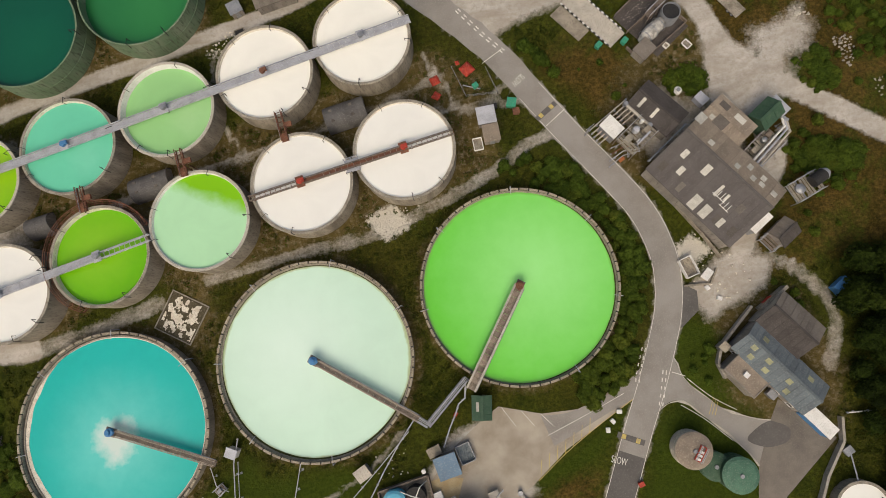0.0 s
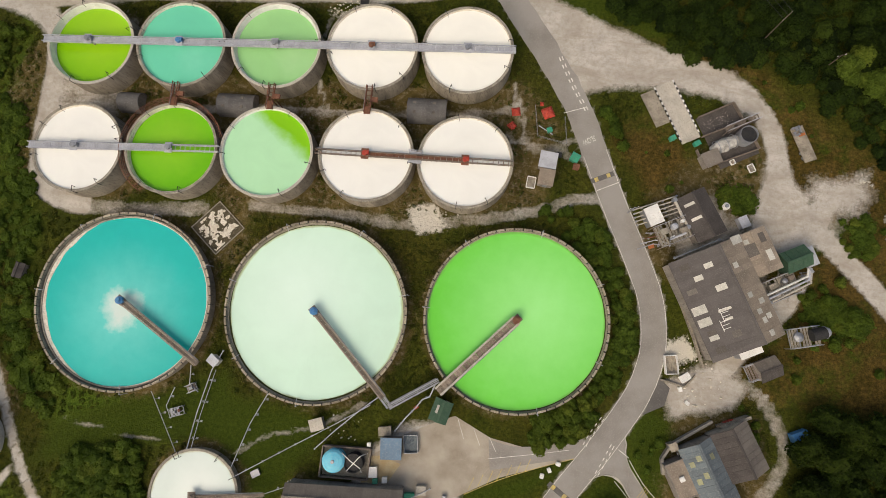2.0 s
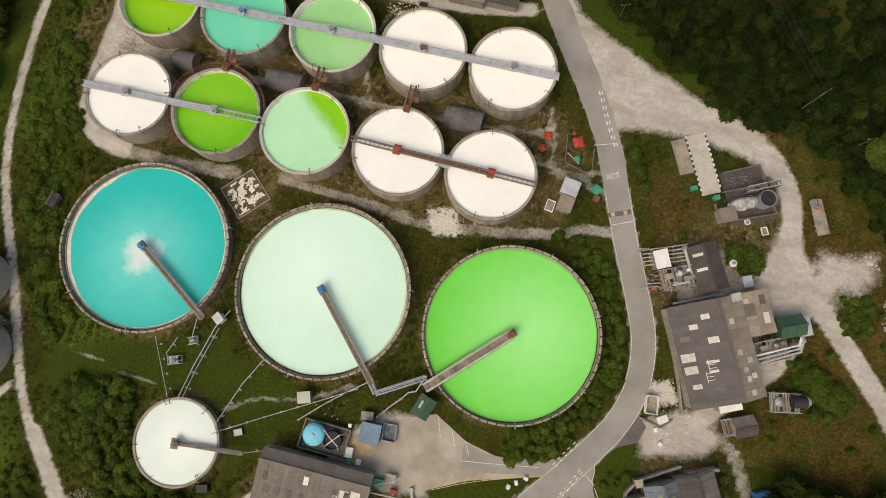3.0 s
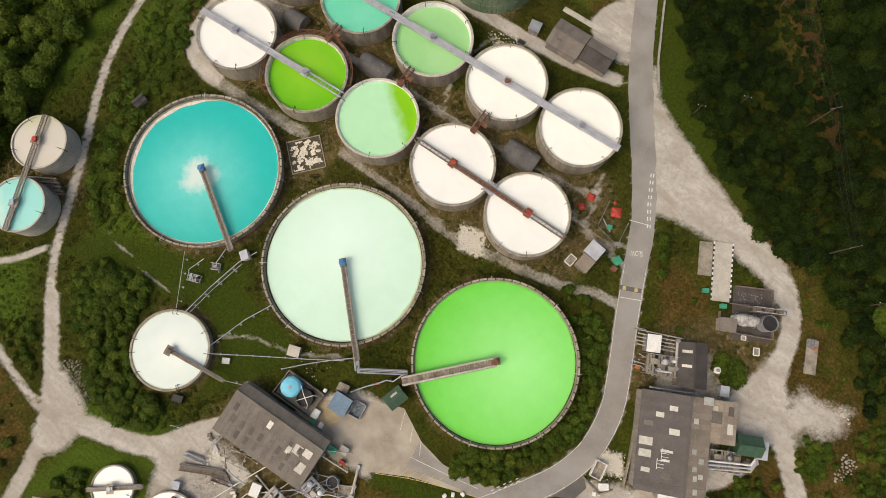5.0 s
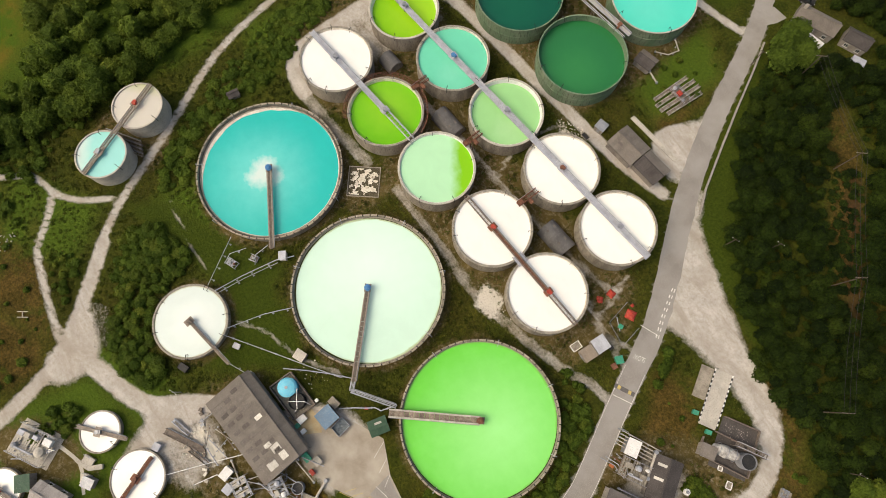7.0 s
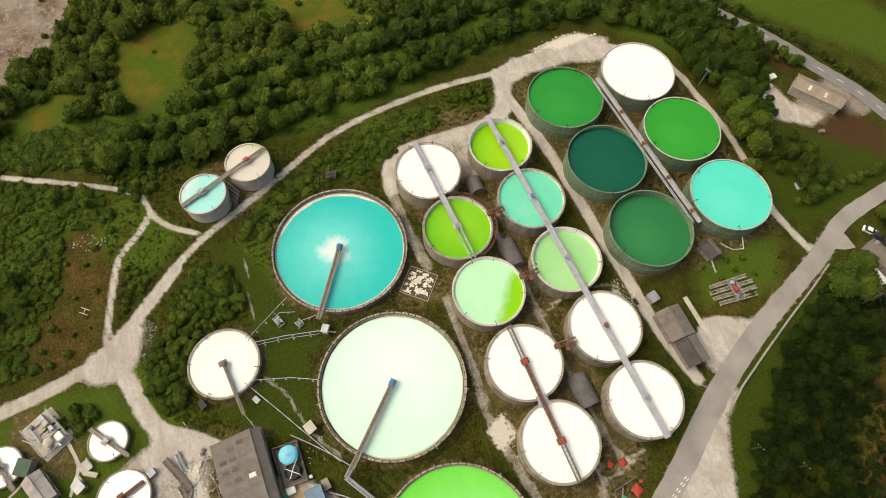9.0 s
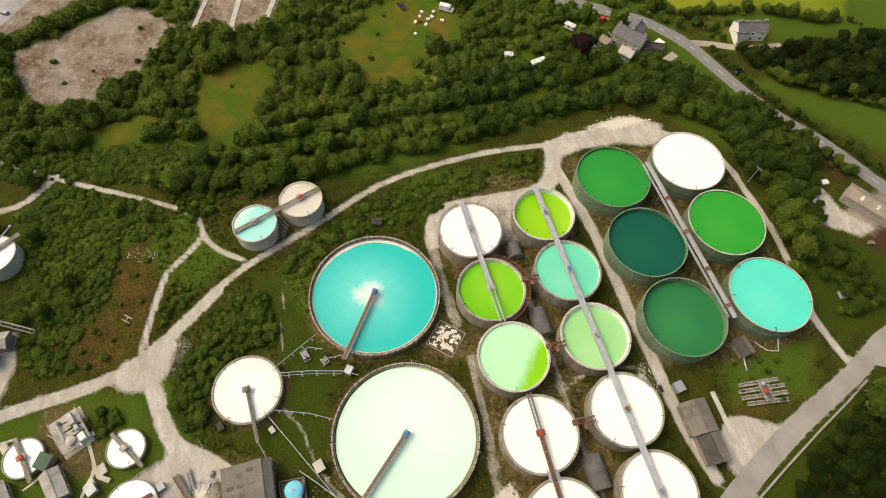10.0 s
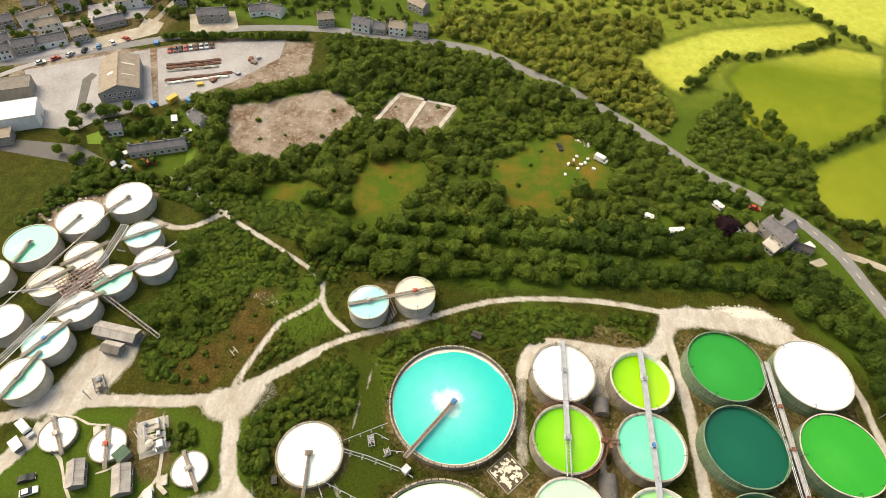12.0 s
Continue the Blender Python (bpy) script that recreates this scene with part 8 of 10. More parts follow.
# loose pipework beside the drier shed
for k, (a, b, z, r) in enumerate((((-18.7, -41.6), (-12.4, -39.0), 1.2, 0.1), ((-20.1, -37.3), (-12.0, -36.5), 2.0, 0.16), ((-14.5, -40.7), (-18.8, -47.9), 0.6, 0.12), ((-10.7, -34.7), (-8.4, -40.3), 0.4, 0.3), ((-34.7, -47.0), (-28.4, -46.5), 1.5, 0.12), ((-32.4, -51.6), (-28.0, -51.5), 0.8, 0.14), ((-21.1, -47.0), (-18.7, -40.3), 2.4, 0.1), ((-17.7, -35.6), (-13.5, -33.0), 1.8, 0.12), ((-27.0, -48.8), (-21.6, -49.9), 0.5, 0.18), ((-18.6, -39.4), (-14.4, -43.4), 1.4, 0.1))):
    pipe_run("plant_pipe", [(*a, z), (*b, z + 0.3 * (k % 2))], r, (STEEL_PALE, CONCRETE_PALE, STEEL, CONCRETE_PALE, BROWN_STEEL)[k % 5], "loose pale process pipe beside the drier shed", 3.0)

# between the low white tank and the settling tanks
for pts, r in (([(-61.0, -30.6, 1.9), (-60.4, -24, 1.2), (-58.6, -15.5, 1.4), (-56.5, -11.5, 2.2)], 0.16), ([(-60.2, -30.6, 1.9), (-59.6, -24, 1.2), (-57.8, -15.5, 1.4)], 0.1), ([(-52.0, -33.6, 1.9), (-49.5, -24.8, 1.4), (-46.4, -18.6, 2.4)], 0.13),
               ([(-63.2, -31.4, 1.9), (-69.8, -20.8, 1.8)], 0.11), ([(-51.0, -34.8, 1.9), (-42, -29, 0.9), (-33, -23.3, 0.9), (-26.6, -19.0, 1.8)], 0.13), ([(-65.4, -19.6, 1.6), (-67.0, -23.4, 0.6), (-65.8, -25.6, 0.6), (-63.4, -23.8, 0.6)], 0.12),
               ([(-62.6, -15.0, 2.0), (-62.9, -18.6, 0.8), (-61.0, -20.0, 0.8)], 0.12), ([(-45.0, -37.4, 2.0), (-40.6, -35.6, 1.4), (-40.2, -34.2, 3.0)], 0.11)):
    pipe_run("slurry_pipe", pts, r * 0.65, STEEL_PALE, "pale slurry pipe on trestles between tanks", 3.0)
steel_frame("pump_stand", (-64.6, -24.2), 20, (2.6, 1.6, 0.7), "small pump stand among slurry pipes", STEEL, STEEL_PALE, 2, [("box", -0.5, 0, 0.35, 0.5, STEEL), ("drum", 0.6, 0.1, 0.3, 0.5, RUST)])
steel_frame("pump_stand", (-62.4, -19.4), 30, (1.8, 1.4, 0.6), "small pump stand beside a settling tank", STEEL, BROWN_STEEL, 2, [("box", 0, 0, 0.4, 0.6, STEEL)])
hut("control_hut", (-58.4, -13.6), -35, (1.8, 1.5, 2.0), "small white control hut between settling tanks", WHITE, STEEL_PALE)
crate("pump_box", (-50.8, -46.4), 20, (2.2, 1.4, 1.0), "dark pump box below a white tank", BLACK, ribs=2)
crate("pump_box", (-47.5, -34.2), 30, (1.6, 1.2, 0.5), "dark steel hatch on turf", STEEL, ribs=2)
pole((-46.6, -50.0), 4.5, "bent white lamp pole on turf", 1, "lamp_mast")

# clay pad between the tanks
pad = thing("clay_pad", (-62.3, 13.0, 0.0), 49, "square kerbed pad with spilled white clay", "pad")
bm = bmesh.new()
box(bm, (0, 0, 0.03), (7.6, 7.6, 0.06))
PAD_SLAB = worn("mossy stained slab", (0.085, 0.07, 0.042), (0.05, 0.042, 0.022), (0.16, 0.14, 0.1), 0.7, 4.0)
part("slab", bm, PAD_SLAB, pad)
for c, s in (((0, -3.9, 0.1), (8.0, 0.2, 0.2)), ((0, 3.9, 0.1), (8.0, 0.2, 0.2)), ((-3.9, 0, 0.1), (0.2, 7.6, 0.19)), ((3.9, 0, 0.1), (0.2, 7.6, 0.19))):
    bm = bmesh.new()
    box(bm, c, s)
    part("kerb", bm, RIM, pad)
bm = bmesh.new()
bmesh.ops.create_grid(bm, x_segments=60, y_segments=60, size=3.5)
for v in bm.verts:
    q = v.co.copy()
    n = noise.noise(q * 0.75 + Vector((5, 2, 0))) + 0.7 * noise.noise(q * 1.9) + 0.4 * noise.noise(q * 4.5) - 0.16 * max(0, q.length - 1.6)
    v.co.z = 0.02 + min(0.12, max(0.0, 0.058 + 0.11 * n))
part("clay_crust", bm, CLAY, pad, "white dried clay crust")

# by the road: huts, bins and red tarpaulins
hut("white_roofed_hut", (3.9, 32.4), -6, (3.2, 3.0, 2.4), "hut with a pale grey sheet roof on bare ground", WALL_GREY, STEEL_PALE)
hut("grey_roofed_hut", (3.8, 28.9), -6, (2.8, 3.0, 2.2), "hut with a brown-grey felt roof on bare ground", WALL_GREY, ROOF_TAN)
open_bin("white_framed_pit", (1.0, 28.1), -6, (1.7, 2.3, 0.5), "small pit with a white painted kerb", WHITE, RIM, "pit")
crate("skip", (9.4, 33.8), -25, (1.7, 1.7, 1.2), "bright green metal bin beside the road", TEAL_PAINT, "bin", 3)
crate("skip", (9.8, 32.0), -10, (1.2, 1.1, 0.9), "rusty red drum box beside the road", RUST, "bin", 2)
crate("cable_box", (6.2, 34.2), 0, (0.9, 0.9, 0.8), "dark cable box beside a hut", BLACK, "box", 2)
for x, y, s, turn in ((-3.2, 42.9, 1.8, 10), (-3.8, 39.8, 1.6, 40), (3.4, 43.2, 2.4, 25), (2.0, 45.0, 0.8, 0)):
    t = thing("tarpaulin_heap", (x, y, 0), turn, "heap under a faded red tarpaulin on bare ground", "tarpaulin", "red tarpaulin heaps")
    bm = bmesh.new()
    bmesh.ops.create_grid(bm, x_segments=10, y_segments=10, size=s / 2)
    for v in bm.verts:
        e = max(abs(v.co.x), abs(v.co.y)) / (s / 2)
        v.co.z = (0.55 * (1 - e ** 3) + 0.12 * noise.noise(v.co * 2.5 + Vector((x, y, 0)))) * (e < 0.99) + 0.02
    part("sheet", bm, RED, t)
crate("drum_box", (3.9, 39.3), 20, (1.0, 0.9, 0.8), "small turquoise box beside a pen", TEAL_PAINT, "box", 2)
fence([(0.6, 44.4), (1.6, 37.8), (7.6, 36.6), (6.8, 42.4)], "rough pen fence on bare ground", 1.4, 1.1)
pipe_run("scrap_pipe", [(1.8, 40.2, 0.15), (4.6, 38.6, 0.15)], 0.1, STEEL_PALE, "loose white pipe lying in a pen")
rubble([(-24, 21), (-21, 15.5), (-15.5, 16.5), (-12, 20), (-18, 23)], 1.0, 72, (0.06, 0.22), CONCRETE_PALE, "scattered pale stones and clay lumps")
rubble([(-77.1, -55.6), (-73.9, -52.8), (-65.5, -58.2), (-67.9, -61)], 0.42, 73, (0.05, 0.2), CONCRETE_PALE, "heap of grey broken rock beside the track")
rubble([(28, -3), (34, 0.5), (38, -5), (43, -10), (36, -14), (30, -8)], 1.5, 74, (0.08, 0.3), CLAY, "scattered stones on bare ground")
rubble([(-46, 62.6), (-38, 59), (-35.5, 63), (-40, 66)], 0.8, 75, (0.12, 0.35), CLAY, "pale stones along a bank")
rubble([(-127, 72), (-129, 90), (-124, 99), (-120, 98), (-122, 78)], 1.7, 76, (0.1, 0.4), CLAY, "pale clay lumps on a cleared area")
rubble([(-105.3, -73), (-107.4, -67), (-103.5, -61.5), (-101, -66)], 0.8, 77, (0.08, 0.34), CONCRETE_PALE, "pale rock outcrop in scrub")
rubble([(70.8, 27.8), (74.3, 26.8), (73.4, 22.5), (71.5, 20.9), (70.0, 23.6)], 0.62, 78, (0.12, 0.42), WALL_STONE, "heap of broken grey rocks beside the gravel road")
rubble([(74.8, 18.4), (76.8, 18.2), (75.5, 13.7), (73.9, 15.1)], 0.8, 83, (0.1, 0.32), WALL_STONE, "scattered grey rocks on heath")
rubble([(64.5, 36.2), (68.4, 34.9), (68.1, 33.1), (64.3, 34.4)], 1.0, 84, (0.2, 0.5), CONCRETE_PALE, "pale boulders beside a dusty fan")
rubble([(-34, -20), (-28, -22), (-26, -28), (-34, -26)], 1.6, 79, (0.06, 0.2), CLAY, "scattered stones on a dusty slope")
rubble([(8, 50), (30, 50), (44, 47), (34, 52), (14, 55)], 2.6, 80, (0.05, 0.14), CONCRETE_PALE, "loose gravel stones")

# weighbridge and silo compound
weigh = thing("weighbridge", (28.4, 44.8, 0), -62, "concrete weighbridge with striped kerbs", "weighbridge")
bm = bmesh.new()
box(bm, (0, 1.3, 0.12), (13.2, 4.0, 0.24))
part("deck_slab", bm, CONCRETE_PALE, weigh)
bm = bmesh.new()
box(bm, (-2.5, -2.4, 0.08), (7.6, 3.0, 0.16))
part("apron_slab", bm, CONCRETE, weigh)
stripe = None
for row in (-0.75, 3.4):
    for i in range(22):
        if stripe is None:
            bm = bmesh.new()
            box(bm, (0, 0, 0.34), (0.55, 0.22, 0.24))
            stripe = [part("kerb_block", bm, WHITE, weigh)]
            o = stripe[0]
            dark = o.data.copy()
            dark.materials[0] = BLACK
        else:
            o = new("kerb_block", stripe[0].data if i % 2 == 0 else dark)
            o.parent = weigh
        o.matrix_basis = pose(-6.3 + i * 0.58, row, 0)
for x, y in ((28.7, 39.6), (33.6, 38.9)):
    crate("green_bin", (x, y), 30, (1.2, 0.9, 1.0), "bright green bin beside the weighbridge", TEAL_PAINT, "bin", 2)
low_wall([(33.6, 44.4), (40.6, 48.2), (46.0, 38.9), (35.4, 33.9), (33.6, 37.6)], 0.9, "dark block wall round the silo compound", BROWN_STEEL, 0.14)
low_wall([(34.6, 40.4), (42.8, 44.4)], 1.0, "dark block wall inside the silo compound", BROWN_STEEL, 0.14)
t = thing("compound_floor", (39.8, 41.2, 0.03), -62, "dark stained compound floor", "slab")
bm = bmesh.new()
box(bm, (0, 0, 0), (11.5, 8.6, 0.1))
part("slab", bm, ROOF_DARK, t)
vat("open_silo", (42.9, 40.9), 1.75, 3.0, "dark open-topped silo with a pale rim", STEEL, BLACK)
VESSEL = worn("clay-caked grey vessel skin", (0.5, 0.48, 0.44), (0.2, 0.19, 0.18), (0.62, 0.6, 0.56), 0.9, 4.0, 0.7)
t = thing("storage_vessel", (38.7, 38.6, 0), 28, "pale horizontal storage vessel caked in clay", "vessel")
bm = bmesh.new()
bmesh.ops.create_uvsphere(bm, u_segments=36, v_segments=20, radius=1.0)
for q in bm.verts:
    n = 1 + 0.16 * noise.noise(q.co * 2.2) + 0.08 * noise.noise(q.co * 5.0)
    q.co = Vector((0.3 + q.co.x * 3.1 * n, 0.15 + q.co.y * 1.35 * n, 1.45 + q.co.z * 1.25 * n))
part("vessel_body", bm, VESSEL, t, smooth=True)
for x in (-1.6, 0.2, 2.0):
    bm = bmesh.new()
    lathe(bm, [(1.42, -0.06), (1.5, -0.06), (1.5, 0.06), (1.42, 0.06)], 28)
    bmesh.ops.transform(bm, matrix=Matrix.Translation((x, 0.15, 1.45)) @ Matrix.Rotation(radians(90), 4, "Y"), verts=bm.verts)
    part("band", bm, STEEL, t)
for x in (-1.8, 0.2, 2.2):
    bm = bmesh.new()
    box(bm, (x, 0.1, 0.4), (0.4, 2.0, 0.8))
    part("saddle", bm, CONCRETE, t)
steel_frame("silo_gantry", (41.6, 43.2), 28, (7.0, 1.0, 2.6), "dark open steel gantry beside a silo", BROWN_STEEL, BROWN_STEEL, 5)
rubble([(34.4, 43.6), (39.6, 46.4), (41.4, 43.6), (36.4, 41.4)], 0.4, 85, (0.05, 0.15), WALL_STONE, "heap of pinkish pale clay lumps in a compound")
hut("silo_store", (36.0, 35.6), 28, (3.2, 2.6, 2.2), "small store with brown-grey roof by the silo", WALL_GREY, ROOF_GREY)
open_bin("white_framed_pit", (44.7, 34.8), 28, (1.2, 1.6, 0.3), "small pit with a white painted kerb", WHITE, RIM, "pit")
open_bin("white_framed_pit", (40.9, 35.7), 28, (0.9, 0.9, 0.5), "small pit with a white painted kerb", WHITE, RIM, "pit")
vat("drum", (39.7, 26.4), 0.65, 1.0, "white upright drum on turf", WHITE, None, 0.15, WHITE)
t = thing("flatbed_trailer", (54.2, 41.0, 0), -66, "grey flatbed trailer with scrap at its head", "trailer")
bm = bmesh.new()
box(bm, (0.6, 0, 0.85), (7.4, 2.5, 0.2))
part("bed", bm, CONCRETE, t)
for k in range(9):
    bm = bmesh.new()
    box(bm, (-3.0 + 0.5 * (k % 4), -0.9 + 0.6 * (k % 3), 1.15 + 0.1 * (k % 2)), (0.45, 0.4, 0.4), k * 25)
    part("scrap_piece", bm, STEEL, t)
bm = bmesh.new()
box(bm, (-1.3, 0.3, 1.1), (0.5, 1.2, 0.3))
part("orange_box", bm, ORANGE, t)
wheels(t, [(x, y) for x in (2.2, 3.2) for y in (-1.0, 1.0)], 0.42, 0.3)

# plant round the mill
hut("white_canopy", (25.0, 22.8), 28, (2.6, 3.4, 3.2), "white sheet canopy over a pipe rack", STEEL, WHITE)
for k in range(5):
    pipe_run("rack_pipe", [(21.4 + 0.22 * k, 23.8 - 0.75 * k, 1.8), (29.6 + 0.22 * k, 27.4 - 0.75 * k, 1.8)], 0.13, CONCRETE_PALE, "pale rack pipe passing under a canopy", 3.0)
pipe_run("duct", [(31.6, 21.0, 3.2), (28.8, 26.2, 3.2)], 0.3, CONCRETE_PALE, "long pale duct beside the mill")
steel_frame("mill_plant", (28.8, 19.9), 27, (6.4, 4.2, 3.0), "weathered process plant beside the mill", BROWN_STEEL, RIM, 4, [("box", -1.8, 0.6, 0.8, 1.2, RIM), ("drum", 0.4, 0.8, 0.6, 1.4, STEEL_PALE), ("box", 1.9, -0.5, 0.7, 1.0, CONCRETE), ("duct", 0.2, -1.2, 1.6, 1.0, STEEL_PALE), ("box", -0.6, -1.0, 0.35, 0.8, WHITE), ("drum", 2.4, 1.2, 0.35, 1.0, WHITE)])
for k in range(4):
    pipe_run("process_pipe", [(22.8 + 0.5 * k, 16.2 + 1.1 * k, 1.2), (25.6 + 0.4 * k, 17.4 + 0.8 * k, 1.7), (28.6, 17.2 + 0.4 * k, 2.3)], 0.1, (STEEL, STEEL_PALE, RUST, STEEL)[k], "bent process pipe beside the mill", 2.5)
crate("orange_valve", (25.6, 17.0), 20, (0.9, 0.6, 0.7), "orange valve set on pipework", ORANGE, ribs=0)
pipe_run("gutter_pipe", [(29.0, 14.6, 4.2), (37.2, 18.9, 4.2)], 0.16, STEEL, "grey pipe along the mill wall", 3.0)
crate("water_tank", (43.0, 23.4), 27, (1.8, 2.2, 1.6), "pale blue-grey water tank beside the mill", STEEL_PALE, "tank", 3)
shed("screen_house", (52.0, 16.6), 27, 4.6, 3.6, 3.6, 4.8, "dark green screen house beside the mill", (DARK_GREEN, DARK_GREEN), DARK_GREEN, category="shed")
hut("screen_annex", (54.8, 17.4), 27, (1.9, 3.4, 3.0), "pale green lean-to on the screen house", DARK_GREEN, STEEL_PALE)
for k in range(3):
    pipe_run("conveyor_pipe", [(46.4 + 0.5 * k, 9.0 - 0.6 * k, 3.4), (54.6 + 0.3 * k, 13.6 - 0.6 * k, 2.6), (54.8 + 0.3 * k, 15.4 - 0.4 * k, 2.6)], 0.2, (WHITE, STEEL_PALE, CONCRETE_PALE)[k], "thick pale conveyor pipe beside the mill", 2.5)
steel_frame("conveyor_plant", (50.2, 11.2), 28, (6.6, 4.2, 1.7), "dark conveyor frame beside the mill", BROWN_STEEL, RIM, 4, [("box", -1.8, 0.8, 0.7, 0.9, RIM), ("drum", 0.8, 0.9, 0.5, 0.9, STEEL), ("box", 2.2, 1.0, 0.6, 0.7, BROWN_STEEL)])
hut("mill_porch", (44.0, -1.6), -63, (1.6, 4.0, 3.2), "white sheet porch on the mill end", STEEL, WHITE)
t = steel_frame("hopper_stand", (54.2, 2.0), 14, (5.6, 3.6, 2.4), "grey hopper stand on rough ground", STEEL, RIM, 3, [("drum", -1.2, 0.2, 0.9, 0.6, STEEL)])
bm = bmesh.new()
rod(bm, (0.8, 0.2, 3.5), (3.4, 0.4, 3.5), 1.15, 20)
part("hopper", bm, BLACK, t)
bm = bmesh.new()
rod(bm, (3.4, 0.4, 3.5), (4.2, 0.45, 3.5), 1.2, 20, 0.7)
part("hopper_mouth", bm, STEEL_PALE, t)
shed("lean_store", (47.9, -4.6), 27, 3.8, 3.4, 2.4, 3.4, "small store with dark slate roof on rough ground", (ROOF_DARK, ROOF_GREY), WALL_GREY, category="shed", doors=1)
steel_frame("scrap_rack", (45.4, -5.6), 27, (1.8, 3.0, 0.9), "scrap steel rack beside a small store", STEEL, BROWN_STEEL, 2)
open_bin("white_framed_tank", (30.4, -5.6), 8, (2.3, 3.5, 1.2), "low white-walled tank beside the road", WHITE, CONCRETE, "tank")
crate("white_slab", (33.2, -7.8), 35, (2.0, 1.3, 0.5), "low white slab on bare ground", WHITE, "slab", 0)
low_wall([(28.6, -8.6), (33.2, -9.6), (35.2, -7.2)], 0.5, "low kerb wall beside bare ground", CONCRETE, 0.25)
low_wall([(31.0, 11.6), (30.2, 10.0), (34.6, -0.4), (36.4, -5.6)], 1.0, "low wall with rails along the mill", CONCRETE, 0.25)

# offices
low_wall([(38.4, -15.4), (31.0, -20.4), (29.4, -23.2), (29.8, -26.0)], 1.1, "curving stone wall round the office garden", WALL_STONE, 0.4)
low_wall([(39.4, -16.2), (45.0, -13.8)], 2.2, "tall dark wall beside the workshop", RIM, 0.5)
crate("skip", (41.6, -15.6), 28, (1.9, 1.3, 1.0), "rusty red skip beside the workshop", RED, "skip", 3)
crate("plant_unit", (36.4, -30.7), -62, (1.5, 1.5, 1.3), "dark ventilation unit beside the offices", STEEL, ribs=2)
hut("porch", (31.0, -20.6), -62, (1.2, 1.2, 2.2), "small grey porch by the office garden", WALL_GREY, CONCRETE)
crate("roof_vent", (32.3, -25.9), -62, (0.8, 0.8, 3.75), "white roof vent stack on the annex", WHITE, "vent", 0)
t = thing("blue_tent", (54.6, -16.8, 0), 25, "blue tarpaulin shelter at the wood edge", "shelter")
bm = bmesh.new()
v = [bm.verts.new(p) for p in ((-1.5, -1.3, 0), (1.5, -1.3, 0), (1.5, 1.3, 0), (-1.5, 1.3, 0), (-1.5, -1.3, 1.6), (1.5, -1.3, 1.6), (1.5, 1.3, 1.6), (-1.5, 1.3, 1.6), (-1.4, 0, 2.4), (1.4, 0, 2.3))]
for q in ((0, 1, 5, 4), (2, 3, 7, 6), (4, 5, 9, 8), (6, 7, 8, 9), (1, 2, 6, 9, 5), (3, 0, 4, 8, 7)):
    bm.faces.new([v[i] for i in q])
part("canvas", bm, BLUE, t)
for x in (-1.5, 1.5):
    bm = bmesh.new()
    rod(bm, (x, -1.4, 0), (x, -1.4, 1.7), 0.05, 6)
    part("tent_pole", bm, STEEL, t)
low_wall([(46.2, -37.6), (45.0, -41.5), (40.4, -46.2), (37.4, -50.5)], 1.2, "stone wall along the office yard", WALL_STONE, 0.4)
vat("clay_vessel", (19.7, -35.4), 3.1, 3.2, "rusty round vessel with a red access frame", CONCRETE_PALE, ROOF_TAN, 0.5, ROOF_TAN)
steel_frame("access_frame", (20.4, -36.0), 45, (2.6, 1.0, 3.9), "red steel access frame on a round vessel", RED, WHITE, 2)
vat("green_vessel", (25.6, -41.2), 3.0, 3.6, "pale green domed vessel on turf", DARK_GREEN, None, 0.5, DULL_GREEN)
vat("green_vessel", (22.6, -39.2), 2.4, 2.2, "dull green low vessel on turf", DARK_GREEN, None, 0.3, DARK_GREEN)
crate("red_sign_box", (9.9, -39.0), 10, (0.9, 0.7, 0.9), "small red and white box beside the road", RED, "box", 0)
pipe_run("ground_pipe", [(47.6, -37.4, 0.5), (52.5, -38.4, 0.5)], 0.12, WHITE, "white pipe lying at the wood edge", 2.0)
pipe_run("ground_pipe", [(45.6, -43.6, 0.6), (44.4, -48.2, 1.9)], 0.12, STEEL_PALE, "pale pipe leading to a low white tank")
crate("pump_box", (45.4, -43.4), 20, (1.5, 1.3, 0.7), "dark pump box on turf", STEEL, ribs=2)

# north end: settling frames, small sheds, poles, road wall
for k in range(4):
    x = -34.0 + k * 1.75
    t = thing("trough", (x, 91.2, 0), 88 - k, "long pale concrete settling trough on turf", "trough", "parallel settling troughs")
    L2 = 12.8 if k in (1, 2) else 11.0
    for c, s in (((0, -0.42, 0.4), (L2, 0.14, 0.8)), ((0, 0.42, 0.4), (L2, 0.14, 0.8)), ((0, 0, 0.12), (L2, 0.7, 0.1))):
        bm = bmesh.new()
        box(bm, c, s)
        part("side" if c[1] else "bed", bm, CONCRETE_PALE if c[1] else RIM, t)
    for i in range(7):
        bm = bmesh.new()
        box(bm, (-L2 / 2 + 0.3 + i * (L2 - 0.6) / 6, 0, 0.84), (0.18, 1.1, 0.1))
        part("crossbar", bm, BROWN_STEEL, t)
steel_frame("trough_gear", (-31.4, 91.2), 0, (5.6, 2.2, 1.1), "drive frame with a red box over settling troughs", BROWN_STEEL, BROWN_STEEL, 3, [("box", 0, 0, 0.7, 0.8, RED), ("drum", -1.9, 0.3, 0.55, 0.5, STEEL_PALE), ("drum", 1.9, -0.4, 0.45, 0.5, STEEL)])
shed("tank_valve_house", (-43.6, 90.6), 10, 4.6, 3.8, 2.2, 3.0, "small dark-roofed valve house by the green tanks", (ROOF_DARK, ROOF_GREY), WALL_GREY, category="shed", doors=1)
